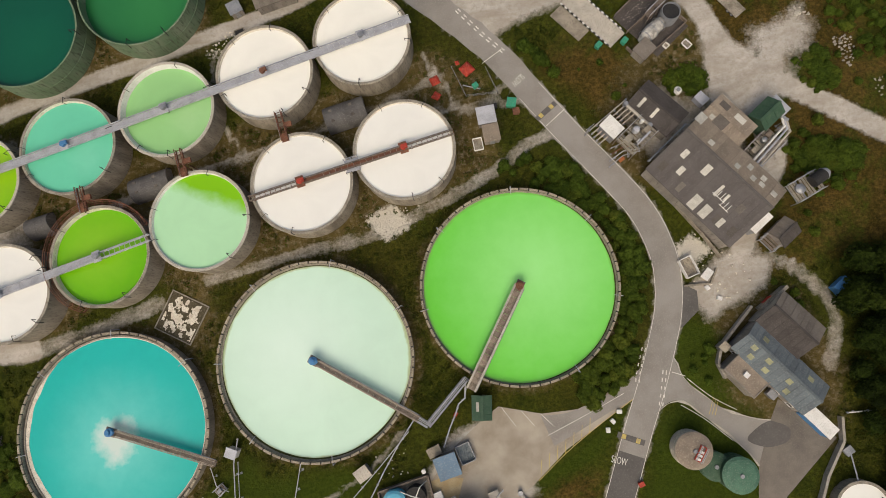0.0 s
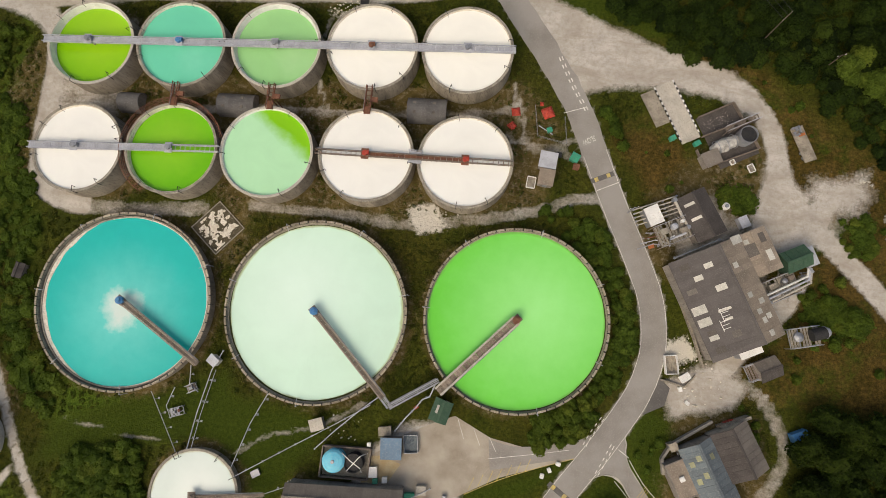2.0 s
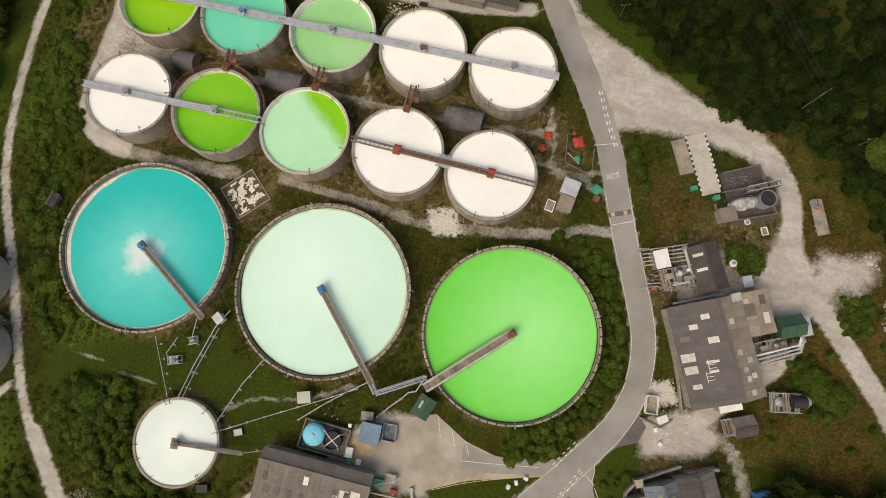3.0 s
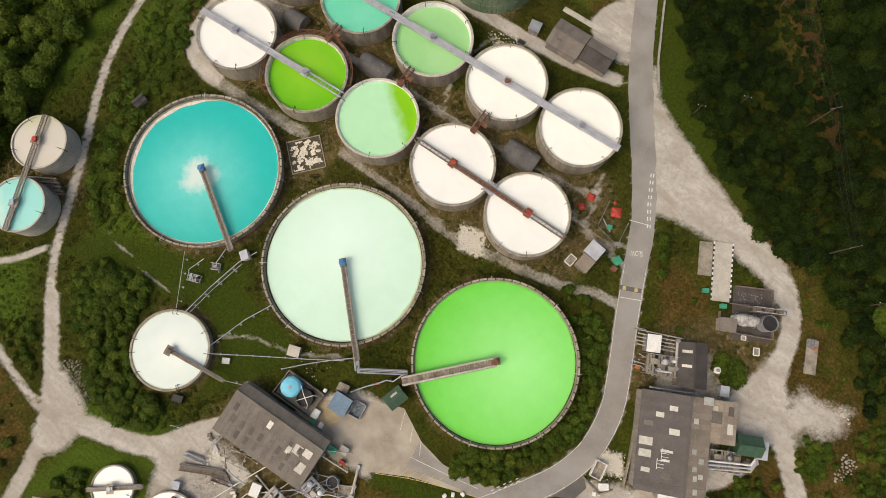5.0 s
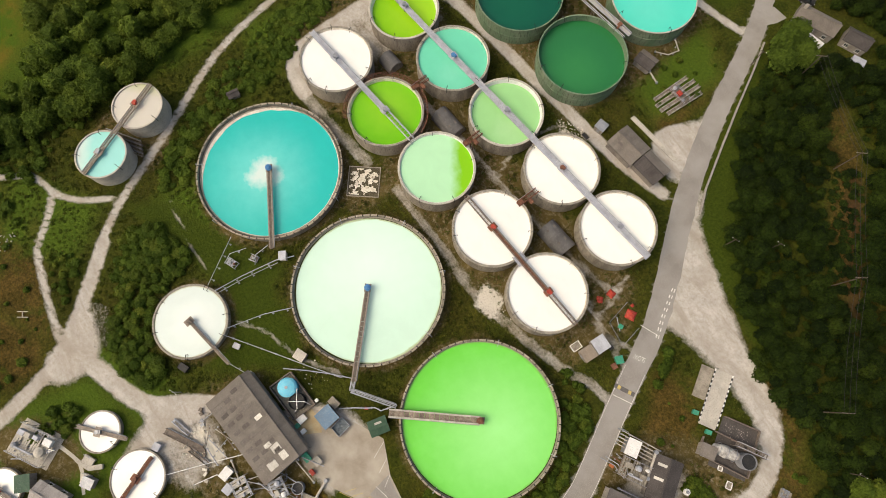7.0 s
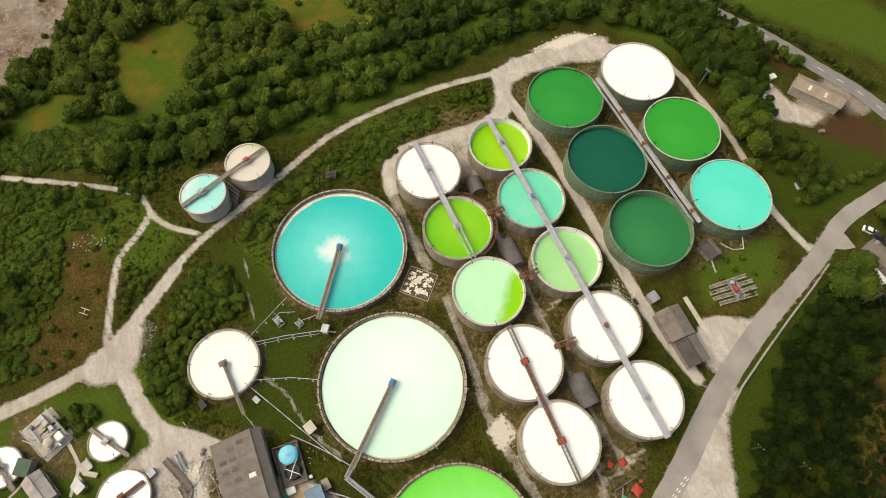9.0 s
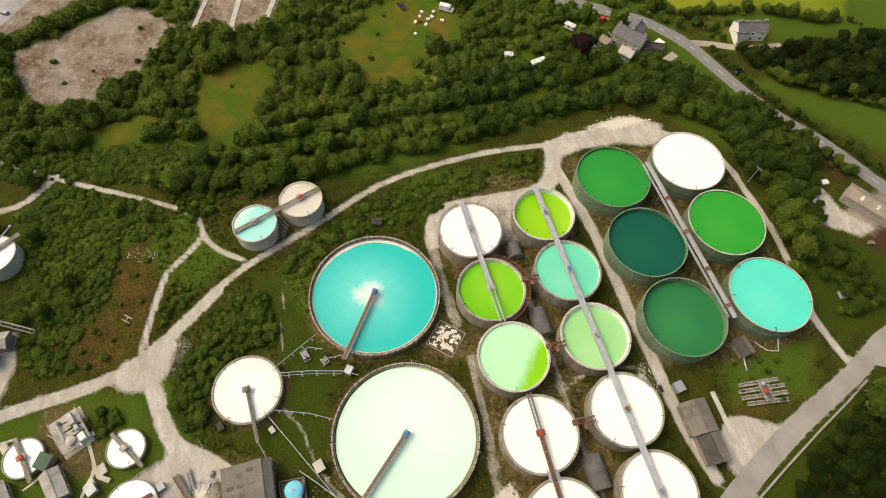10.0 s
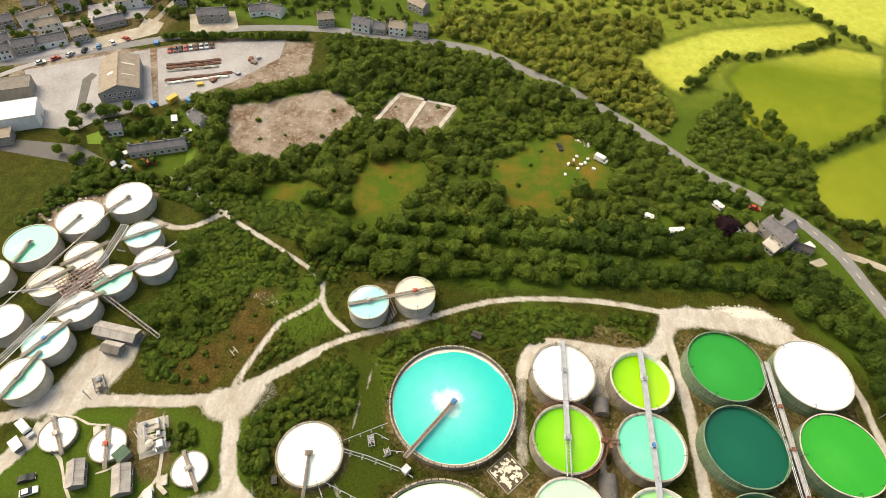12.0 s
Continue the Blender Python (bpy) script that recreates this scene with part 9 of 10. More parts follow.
pipe_run("valve_pipe", [(-41.0, 90.2, 0.5), (-37.5, 89.4, 0.5)], 0.2, CONCRETE_PALE, "pale pipe beside the valve house", 2.0)
pipe_run("valve_pipe", [(-44.4, 95.2, 0.6), (-41.6, 97.4, 0.6), (-40.8, 100.4, 0.6), (-43.6, 101.2, 1.6)], 0.16, CONCRETE_PALE, "pale bent pipe below a turquoise tank", 2.0)
hut("meter_hut", (-36.9, 69.2), 10, (2.4, 2.2, 1.8), "small pale-roofed meter hut beside the lane", WALL_GREY, STEEL)
t = thing("concrete_ramp", (-26.5, 78.3, 0), 2, "narrow concrete ramp strip beside pump houses", "ramp")
bm = bmesh.new()
box(bm, (0, 0, 0.06), (15.5, 1.3, 0.12))
part("slab", bm, CONCRETE_PALE, t)
open_bin("drain_pit", (-37.6, 64.9), 2, (2.0, 1.3, 0.3), "dark drain pit beside the lane", RIM, BLACK, "pit")
low_wall([(-28.7, 120.3), (-24.6, 112.2), (-19.5, 101.2), (-13.9, 89.8), (-8.5, 79.2), (-4.6, 73.3)], 0.5, "low stone hedge bank along the road", WALL_STONE, 0.35)
for x, y in ((4.8, 72.4), (12.0, 80.0), (-26.2, 113), (58.5, 57.0)):
    pole((x, y), 6.5, "wooden telegraph pole with pale insulators", 1)
pole((-94.5, 118.4), 8.0, "tall lamp mast with four floodlights", 2, "lamp_mast")
pole((20.8, 14.0 + 9.6), 5.0, "slim lamp pole beside the road hedge", 1, "lamp_mast")
pole((-89, 17.6), 4.0, "slim post beside a white tank", 1, "lamp_mast")

# small white tanks and processing plant to the south-west
steel_frame("clay_plant", (-56.8, -81.4), 28, (8.8, 6.6, 1.6), "pale clay-dusted processing plant on a slab", CONCRETE_PALE, CONCRETE_PALE, 4,
            [("box", -3.0, 1.6, 0.8, 1.2, STEEL_PALE), ("box", -1.2, 1.8, 0.7, 1.6, CONCRETE_PALE), ("box", 0.6, 1.9, 0.6, 1.3, STEEL_PALE), ("drum", 2.6, -0.6, 1.1, 0.8, CONCRETE_PALE), ("box", 3.4, 2.0, 1.0, 1.0, WHITE), ("duct", -1.0, -1.6, 2.4, 0.9, STEEL_PALE), ("drum", -3.2, -1.4, 0.6, 1.0, STEEL)])
t = thing("plant_slab", (-56.8, -81.4, 0), 28, "clay-dusted concrete slab under a processing plant", "slab")
bm = bmesh.new()
box(bm, (0, 0, 0.02), (10.2, 7.8, 0.1))
part("slab", bm, CONCRETE_PALE, t)
for k in range(6):
    pipe_run("plant_pipe", [(-53.6 + 0.2 * k, -80.6 + 0.5 * k, 1.6), (-55.4 - 0.7 * k, -84.6 + 0.2 * k, 1.1), (-57.2 - 0.6 * k, -87.0 + 0.6 * k, 0.5)], 0.11, WHITE if k % 2 else STEEL_PALE, "pale process pipe on the clay plant", 2.0)
hut("green_roofed_hut", (-50.6, -86.4), 60, (3.0, 3.4, 2.4), "hut with a dull green sheet roof", WALL_GREY, DARK_GREEN)
shed("long_hut", (-44.6, -83.4), 25, 7.0, 4.0, 2.6, 3.6, "pale grey pitched hut beside white tanks", (ROOF_PALE, ROOF_PALE), WALL_GREY, windows=2, category="shed")
shed("long_hut", (-44.2, -95.2), 25, 6.4, 3.8, 2.6, 3.6, "pale grey pitched hut beside white tanks", (ROOF_PALE, ROOF_PALE), WALL_GREY, windows=2, category="shed")
hut("pump_room", (-42.2, -75.6), 30, (2.4, 2.0, 1.8), "small grey pump room on turf", WALL_GREY, STEEL)
crate("bench_block", (-44.2, -73.2), 60, (3.0, 1.0, 0.7), "long pale block beside a white tank", CONCRETE_PALE, "block", 3)
t = thing("footpath", (0, 0, 0), 0, "narrow pale concrete footpath between tanks", "path", kind="structure")
for pts, w in (([(-49.5, -106.2), (-47.4, -102.1), (-41.5, -97.5), (-38, -94)], 0.7), ([(-53.8, -77.8), (-47.3, -75.8), (-43.8, -77.1), (-41, -78.4)], 0.8), ([(-58.4, -112), (-58.6, -104.2), (-57.4, -99.9), (-58, -94.4)], 0.6), ([(-49.4, -86.6), (-47.1, -88.8), (-45.4, -91.6)], 0.55)):
    bm = bmesh.new()
    ribbon(bm, pts, w, 0.05, 0.1, 0, 0.2)
    part("paving", bm, CONCRETE_PALE, t)
for (x, y), turn, size in (((-53.9, -111.8), 5, (3.2, 2.6)), ((-46.3, -74.2), 24, (2.6, 2.6)), ((-43.4, -76.2), 30, (1.8, 2.2)), ((-56.0, -96.6), 30, (2.4, 1.8))):
    p = thing("tank_platform", (x, y, 0), turn, "low pale concrete platform beside a small tank", "platform", "small tank platforms")
    bm = bmesh.new()
    box(bm, (0, 0, 0.3), (*size, 0.6))
    part("slab", bm, CONCRETE_PALE, p)
    bm = bmesh.new()
    rail(bm, (-size[0] / 2, size[1] / 2, 0.6), (size[0] / 2, size[1] / 2, 0.6), 0.9, 1.2)
    part("guard_rail", bm, STEEL_PALE, p)
hut("shelter", (-48.8, -114.2), 55, (3.4, 2.2, 2.0), "white-roofed shelter beside a small tank", WALL_GREY, WHITE)
car((-53.2, -114.6), 60, WHITE, "white van parked on the gravel", "van")
car((-41.6, -107.4), 118, BLACK, "dark car parked on the gravel")
car((-38.7, -105.0), 118, WHITE, "white car parked on the gravel")

# far group of tanks: sheds, pipe bundles, lattice deck
shed("far_shed", (-83.8, -104.6), 86, 12.6, 4.2, 3.0, 4.0, "long pale-roofed shed beside the scrub", (ROOF_PALE, ROOF_PALE), WALL_GREY, category="shed", doors=1)
shed("far_shed", (-79.0, -103.6), 86, 5.2, 3.2, 2.6, 3.4, "short grey-roofed shed beside the scrub", (ROOF_GREY, ROOF_PALE), WALL_GREY, category="shed", doors=1)
steel_frame("loader_wreck", (-68.6, -102.6), 40, (4.6, 2.8, 0.9), "rusty parked machine frame on gravel", BROWN_STEEL, RIM, 2, [("drum", -1.0, 0.3, 0.8, 0.7, STEEL), ("box", 1.2, 0, 0.7, 0.8, RIM)])
pole((-64.1, -103.0), 5.5, "leaning lamp pole beside the gravel", 1, "lamp_mast")
t = thing("lattice_deck", (-97.8, -122.4, 0), 145, "brown lattice steel deck among the far tanks", "platform")
DECK_STEEL = worn("bleached red-oxide deck steel", (0.3, 0.2, 0.17), (0.2, 0.13, 0.11), (0.4, 0.33, 0.29), 1.0, 6.0)
for i in range(11):
    bm = bmesh.new()
    box(bm, (-6.2 + i * 1.24, 0, 5.5), (0.34, 8.4, 0.25))
    part("joist", bm, DECK_STEEL, t)
for i in range(7):
    bm = bmesh.new()
    box(bm, (0, -4.0 + i * 1.33, 5.72), (12.8, 0.28, 0.2))
    part("bearer", bm, DECK_STEEL, t)
for sx in (-5, 5):
    for sy in (-2.4, 2.4):
        bm = bmesh.new()
        beam(bm, (sx, sy, 0), (sx, sy, 5.4), 0.3, 0.3)
        part("post", bm, BROWN_STEEL, t)
for k in range(4):
    pipe_run("pipe_bundle", [(-66.0, -131.4 + k * 0.8, 5.4), (-90.2, -124.4 + k * 0.7, 5.4), (-107.6, -120.6 + k * 0.7, 5.4), (-121.0, -121.0 + k * 0.8, 5.4)], 0.16, (STEEL_PALE, CONCRETE_PALE, STEEL, WHITE)[k], "long pipe bundle crossing the far tanks", 8.0)
pipe_run("pipe_bundle", [(-80.1, -141, 5.4), (-106.3, -133.2, 5.4), (-127.5, -127, 5.4)], 0.2, CONCRETE_PALE, "long pale pipe crossing the far tanks", 8.0)
pipe_run("pipe_bundle", [(-90.0, -140, 5.4), (-94.6, -127, 5.4), (-104, -109, 5.4), (-117.1, -100.4, 5.4)], 0.2, STEEL_PALE, "long pale pipe crossing the far tanks", 8.0)
t = truss("pipe_gantry", (-95.2, -114.8), (-84.0, -91.6), 0.9, 3.4, STEEL, "grey lattice pipe gantry running out over scrub", 0.7, gap=1.6, decks=((0, 1.0),), pale=RAIL_PALE)
for s in (4, 12, 20):
    bm = bmesh.new()
    for q in (-0.4, 0.4):
        beam(bm, (s, q, -3.4), (s, q, 0), 0.18, 0.18)
    part("support_frame", bm, STEEL, t)
rubble([(-122, -158), (-138, -140), (-144, -124), (-140, -122), (-120, -150)], 2.0, 81, (0.2, 0.7), CLAY, "heaps of scrap and pale stone")

shed("barn", (-78.2, 150.6), 36.5, 15.0, 5.8, 3.4, 4.9, "long tan-roofed barn beside the country road", (ROOF_TAN, ROOF_TAN), WALL_STONE, [(-1, -3, 0.5, 0.8, 1.6), (-1, 2, 0.5, 0.8, 1.6)], category="barn", doors=1)
for x, y, m, s in ((-89.5, 142.5, WHITE, 2.4), (-86.4, 139.6, CONCRETE_PALE, 1.8), (-83.4, 135.6, WHITE, 1.5), (-66.4, 145.0, BROWN_STEEL, 1.6), (-52.6, 127.0, STEEL_PALE, 2.2)):
    crate("farm_crate", (x, y), x * 7, (s, s * 0.7, 0.9), "crate of farm clutter on rough ground", m, "crate", 3)

# village houses and caravans
def house(at, turn, size, label, roof=SLATE, walls=WALL_STONE, chimneys=2, windows=3):
    return shed("house", at, turn, size[0], size[1], size[2], size[2] + size[1] * 0.32, label, (roof, roof), walls, chimneys=chimneys, windows=windows, doors=0, category="house", ribs=False, group="houses beyond the works", over=0.2)


house((-160.5, 102.6), 40, (11.5, 6.6, 4.6), "grey slate-roofed farmhouse beside the road")
house((-163.0, 105.4), -48, (7.6, 5.6, 4.4), "grey slate-roofed wing of a farmhouse")
house((-155.0, 100.0), 40, (5.0, 5.0, 2.6), "low pale-roofed outhouse beside a farmhouse", CONCRETE_PALE)
house((-156.2, 110.8), 70, (6.6, 3.2, 2.4), "long low outbuilding with dark roof", ROOF_DARK, chimneys=0)
house((-161.9, 94.2), 30, (4.0, 3.6, 2.4), "small brown-roofed outhouse beside a farmhouse", ROOF_TAN, chimneys=0)
house((-157.4, 149.0), 82, (11.0, 6.4, 4.2), "white cottage with grey slate roof", SLATE, WHITE)
house((-155.0, 144.8), 82, (4.0, 4.4, 2.6), "white porch wing of a roadside cottage", SLATE, WHITE, 0, 1)
caravan((-155.8, 66.3), 105, "white motorhome parked under trees")
caravan((-172.3, 84.0), 45, "silver caravan parked beside sheds", (4.2, 2.1, 2.0))
caravan((-161.6, 57.4), 70, "white caravan half hidden by trees", (3.4, 2.0, 2.0))
car((-159.9, 87.9), 100, WHITE, "white van parked beside a beech tree", "van")
car((-174.5, 98.2), 80, RED, "red car parked beside the road")
car((-177.5, 106.0), 128, BLACK, "dark car driving on the country road")
car((-140.6, 137.4), 112, BLACK, "dark car on the country road")
crate("red_trailer", (-149.7, 91.0), 100, (2.6, 1.6, 0.9), "orange-red trailer on grass", ORANGE, "trailer", 3)
hut("garden_shed", (-157.6, 113.6), 30, (2.6, 2.2, 2.0), "white garden shed beside the road", WHITE, WHITE)
t = thing("driveway", (0, 0, 0), 0, "pale concrete driveway of the farmhouse", "drive", kind="structure")
for pts in ([(-153, 118.6), (-149.5, 112), (-148, 106)], [(-170, 112), (-166, 104), (-168, 98)]):
    bm = bmesh.new()
    ribbon(bm, pts, 3.0, 0.02, 0.08)
    part("paving", bm, YARD, t)
for k, (x, y) in enumerate(((-188.2, 30.2), (-187.4, 34.7), (-184.7, 38.0), (-189.9, 35.8), (-183.5, 31.7), (-185.4, 28.0), (-179.3, 26.9), (-190.6, 31.4), (-186.2, 33.0))):
    crate("beehive_box", (x, y), k * 33, (1.0 + 0.2 * (k % 3), 0.8, 0.7), "white box standing in a grassy clearing", WHITE, "box", 0)
car((-194.9, 24.5), 20, BLACK, "dark car parked in a grassy clearing")
car((-190.2, 40.8), 60, WHITE, "white van parked in a grassy clearing", "van")
rubble([(-205, 34), (-201, 40), (-197, 36), (-201, 31)], 1.2, 82, (0.3, 0.8), CLAY, "pale rubble heap beside trees")
h = thing("ruined_foundation", (0, 0, 0), 0, "pale concrete strips of a ruined foundation", "foundation")
for pts in ([(-196, -52), (-216.6, -45.2)], [(-194.6, -38.6), (-215.6, -33.4)], [(-194.8, -26.4), (-212.4, -20.6)], [(-196, -52), (-194.6, -38.6)], [(-216.6, -45.2), (-212.4, -20.6)]):
    bm = bmesh.new()
    ribbon(bm, pts, 1.7, 0.25, 0.3, 0, 0.3)
    part("strip", bm, CONCRETE_PALE, h)

# power line over the east wood
line_poles = [(-16, 120), (7.5, 108.5), (27.8, 86), (46, 62)]
for x, y in line_poles:
    t = thing("power_pole", (x, y, 0), -42, "tall wooden power pole with crossarm in a wood", "pole", "power line poles")
    bm = bmesh.new()
    rod(bm, (0, 0, -0.3), (0, 0, 10.5), 0.17, 8, 0.11)
    part("post", bm, BARK, t)
    bm = bmesh.new()
    box(bm, (0, 0, 10.1), (0.14, 2.6, 0.16))
    part("crossarm", bm, BROWN_STEEL, t)
    for s in (-1.2, 0, 1.2):
        bm = bmesh.new()
        rod(bm, (0, s, 10.15), (0, s, 10.5), 0.07, 8, 0.04)
        part("insulator", bm, WALL_GREY, t)
for k, ((x0, y0), (x1, y1)) in enumerate(zip(line_poles, line_poles[1:])):
    for s in (-1.2, 0, 1.2):
        w = thing("power_cable", (0, 0, 0), 0, "thin dark overhead power cable above a wood", "cable", "overhead power cables")
        bm = bmesh.new()
        d = s * Vector((math.sin(radians(42)), math.cos(radians(42)), 0))
        last = None
        for i in range(9):
            u = i / 8
            p = Vector((x0 + (x1 - x0) * u, y0 + (y1 - y0) * u, 10.5 - 3.2 * u * (1 - u))) + d
            if last is not None:
                rod(bm, last, p, 0.035, 5)
            last = p
        part("strand", bm, BLACK, w)

# smallholding beyond the road fork
house((-24.4, 134.2), 19, (11.0, 5.2, 2.8), "low grey-roofed bungalow beyond the road fork", ROOF_GREY, WALL_GREY, 1, 3)
house((-14.0, 138.6), 19, (6.5, 4.6, 2.6), "low dark-roofed annexe beside a bungalow", ROOF_DARK, WALL_GREY, 0, 2)
car((-30.6, 138.6), 30, BLACK, "dark car parked beside a bungalow")
car((-33.0, 137.4), 40, WHITE, "white car parked beside a bungalow")
crate("storage_container", (-21.6, 130.6), 8, (6.2, 1.4, 1.3), "long white storage container beside trees", WHITE, "container", 4)
crate("storage_container", (-9.4, 134.6), 20, (3.4, 2.2, 1.8), "grey storage container behind a bungalow", STEEL_PALE, "container", 4)
frame_h = thing("steel_goal", (-84.7, -69.8, 0), 0, "white H-shaped steel goal lying on heath", "goal")
for a, b in (((-1.4, -0.9, 0.15), (0.2, 1.1, 0.15)), ((-0.2, -1.5, 0.15), (1.4, 0.5, 0.15)), ((-0.6, 0.1, 0.18), (0.6, -0.5, 0.18))):
    bm = bmesh.new()
    rod(bm, a, b, 0.11, 8)
    part("pipe", bm, CONCRETE_PALE, frame_h)

# the town
hall = shed("factory_hall", (-199.4, -161.6), 26, 24.5, 15.0, 5.4, 8.2, "large factory hall with tan roof and windowed gable", (ROOF_TAN, ROOF_TAN), STEEL, [(-1, 2.0, 0.4, 1.6, 2.6), (1, -4.0, 0.5, 1.0, 5.0), (1, 4.0, 0.5, 0.6, 5.0)], ribs=False)
for z, ys in ((3.9, (-6, -4, -2, 0, 2, 4, 6)), (2.0, (-3, -1, 1, 3, 5))):
    for y in ys:
        bm = bmesh.new()
        box(bm, (12.3, y, z), (0.14, 1.2, 1.1))
        w = part("window", bm, WHITE, hall)
        bm = bmesh.new()
        box(bm, (12.39, y, z), (0.06, 0.9, 0.8))
        part("pane", bm, GLASS, w)
for k in range(9):
    bm = bmesh.new()
    box(bm, (-11 + k * 2.7, -8.1, 2.2), (0.5, 1.0, 4.4))
    part("buttress", bm, WALL_STONE, hall)
flat_block("white_hall", (-168.6, -188.0), 117, (14.5, 11.5, 6.0), "large white-roofed hall with white walls", WHITE, WHITE)
flat_block("dark_hall", (-184.6, -200.4), 117, (13.5, 8.5, 5.0), "dark-roofed brick hall in the town", WALL_STONE, ROOF_GREY)
flat_block("works_block", (-155.6, -190.0), 117, (12.0, 6.0, 3.6), "pale-roofed works block behind a hall", WALL_STONE, ROOF_TAN)
paving_z = 0.04
t = thing("town_paving", (0, 0, 0), 0, "pale grey tarmac and concrete works yards", "yard", kind="structure")
for pts, m in (([(-200, -207), (-215, -183), (-226, -163), (-187, -143), (-176, -160), (-168, -165), (-166, -183), (-176, -186)], TOWN_TARMAC), ([(-227, -160), (-237, -136), (-247, -106), (-232, -104), (-210, -118), (-188, -141)], TOWN_TARMAC),
               ([(-152, -196), (-150, -152), (-154, -146), (-160, -160), (-158, -190)], ASPHALT_DARK), ([(-203, -234), (-216, -213), (-230, -190), (-236, -177), (-231, -174), (-222, -187), (-208, -210), (-196, -234)], TOWN_TARMAC), ([(-226, -234), (-232, -222), (-246, -198), (-254, -180), (-251, -178), (-242, -196), (-229, -219), (-221, -234)], TOWN_TARMAC), ([(-229, -191.5), (-242, -176), (-251, -177), (-248, -166.4), (-239, -165.6), (-227, -179), (-221, -185.5)], YARD), ([(-245, -203), (-255, -208.4), (-262, -198), (-262, -178), (-251, -178), (-243, -194)], TOWN_TARMAC), ([(-243.4, -151.3), (-258, -158), (-266, -138), (-252, -130.9), (-247.8, -134.4)], YARD),
               ([(-243.8, -173.5), (-252.3, -172.3), (-268, -171.4), (-268, -169), (-252, -169.6), (-243, -171)], YARD), ([(-194, -216.6), (-202, -210.6), (-213, -200), (-222, -188.5), (-220, -186.5), (-211, -197.6), (-201, -207.4), (-193, -214)], TOWN_TARMAC), ([(-177, -171), (-199, -180), (-204, -178.6), (-203, -175.6), (-199, -176), (-178, -168)], ASPHALT_DARK)):
    bm = bmesh.new()
    paving_z += 0.006
    slab(bm, pts, paving_z, 0.2)
    part("paving", bm, m, t)
for k, (a, b, m) in enumerate((((-215.7, -150.2), (-224.7, -129.0), RUST), ((-213.6, -149.2), (-222.4, -128.2), RUST), ((-211.8, -148.0), (-219.6, -128.0), CONCRETE_PALE), ((-205.0, -146.0), (-216.4, -120.6), RUST), ((-203.4, -144.2), (-213.6, -121.0), WHITE))):
    d = Vector(b) - Vector(a)
    t = thing("steel_stack", (*((Vector(a) + Vector(b)) / 2), 0), math.degrees(math.atan2(d.y, d.x)), "long stack of steel sections in a yard", "stack", "steel stacks")
    for i in range(7):
        w = d.length / 7
        for r in range(3):
            bm = bmesh.new()
            box(bm, (-d.length / 2 + w * (i + 0.5), -0.5 + r * 0.5, 0.27 + 0.06 * ((i + r + k) % 3)), (w * (0.96 + 0.2 * (r % 2)), 0.34, 0.5 + 0.12 * ((i + r + k) % 3)))
            part("steel_section", bm, (m, m, BROWN_STEEL, m, m, BROWN_STEEL, m)[(i + r) % 7], t)
crate("lorry_container", (-192.6, -136.9), 155, (4.6, 2.2, 2.2), "yellow steel container in a works yard", YELLOW, "container", 5)
crate("lorry_container", (-194.0, -129.1), 158, (4.6, 2.3, 2.2), "blue steel container in a works yard", BLUE, "container", 5)
crate("lorry_container", (-188.6, -143.3), 60, (2.6, 1.9, 1.6), "small blue container parked by trees", BLUE, "container", 3)
for k in range(9):
    car((-226.6 - k * 0.95, -153.6 + k * 2.1), 20, (RED, RUST, BLACK, RED, STEEL, RUST, STEEL, STEEL_PALE, RUST)[k], "car parked in a row beside a hedge")
for k, (x, y) in enumerate(((-227.5, -116), (-229.6, -113.4), (-225.4, -113.8), (-205.2, -130.4), (-209, -126), (-231, -162), (-216, -118))):
    crate("scrap_skip", (x, y), k * 40, (2.6, 1.7, 1.1), "skip of mixed scrap in a works yard", (RUST, STEEL, BROWN_STEEL, YELLOW, RUST, BLUE, STEEL)[k], "skip", 3)
house((-162.6, -128.8), 114, (20.5, 4.6, 3.2), "long slate-roofed terrace of cottages", SLATE, CONCRETE_PALE, 4, 8)
# gardens of the terrace
lawn_plot = thing("garden_lawn", (0, 0, 0), 0, "bright mown garden lawns beside a terrace", "lawn", kind="structure")
for pts in ([(-165.4, -160), (-169.8, -155.8), (-162.2, -151.4), (-161.2, -157)], [(-165.9, -119), (-167.6, -116.6), (-154.7, -111.7), (-154.4, -116)]):
    bm = bmesh.new()
    slab(bm, pts, 0.05, 0.1)
    part("turf", bm, LAWN, lawn_plot)
for k, (x, y, l, w, h, m, what) in enumerate(((-155.2, -141.2, 2.6, 1.8, 1.9, WHITE, "white"), (-151.0, -140.8, 2.2, 1.6, 1.8, STEEL_PALE, "pale grey"), (-150.0, -135.0, 3.0, 2.0, 1.9, STEEL_PALE, "pale grey"), (-167.9, -120.1, 2.8, 2.2, 2.1, WHITE, "white"), (-157.6, -139.6, 1.6, 1.4, 1.6, WHITE, "white"), (-153.0, -138.2, 1.4, 1.2, 1.2, WHITE, "white"), (-179.8, -130.1, 3.6, 2.0, 2.2, WHITE, "white"), (-174.9, -128.0, 2.0, 1.2, 1.2, CONCRETE_PALE, "stone-coloured"))):
    hut("garden_shed", (x, y), 20 + 31 * k, (l, w, h), "small " + what + " shed in a cottage garden", WALL_GREY, m, category="shed")
for k, (x, y, m) in enumerate(((-155.6, -131.4, RED), (-155.0, -129.0, RED), (-174.9, -123.4, WHITE), (-172.6, -131.0, BLACK))):
    car((x, y), 110 + 9 * k, m, "car parked in a cottage garden")
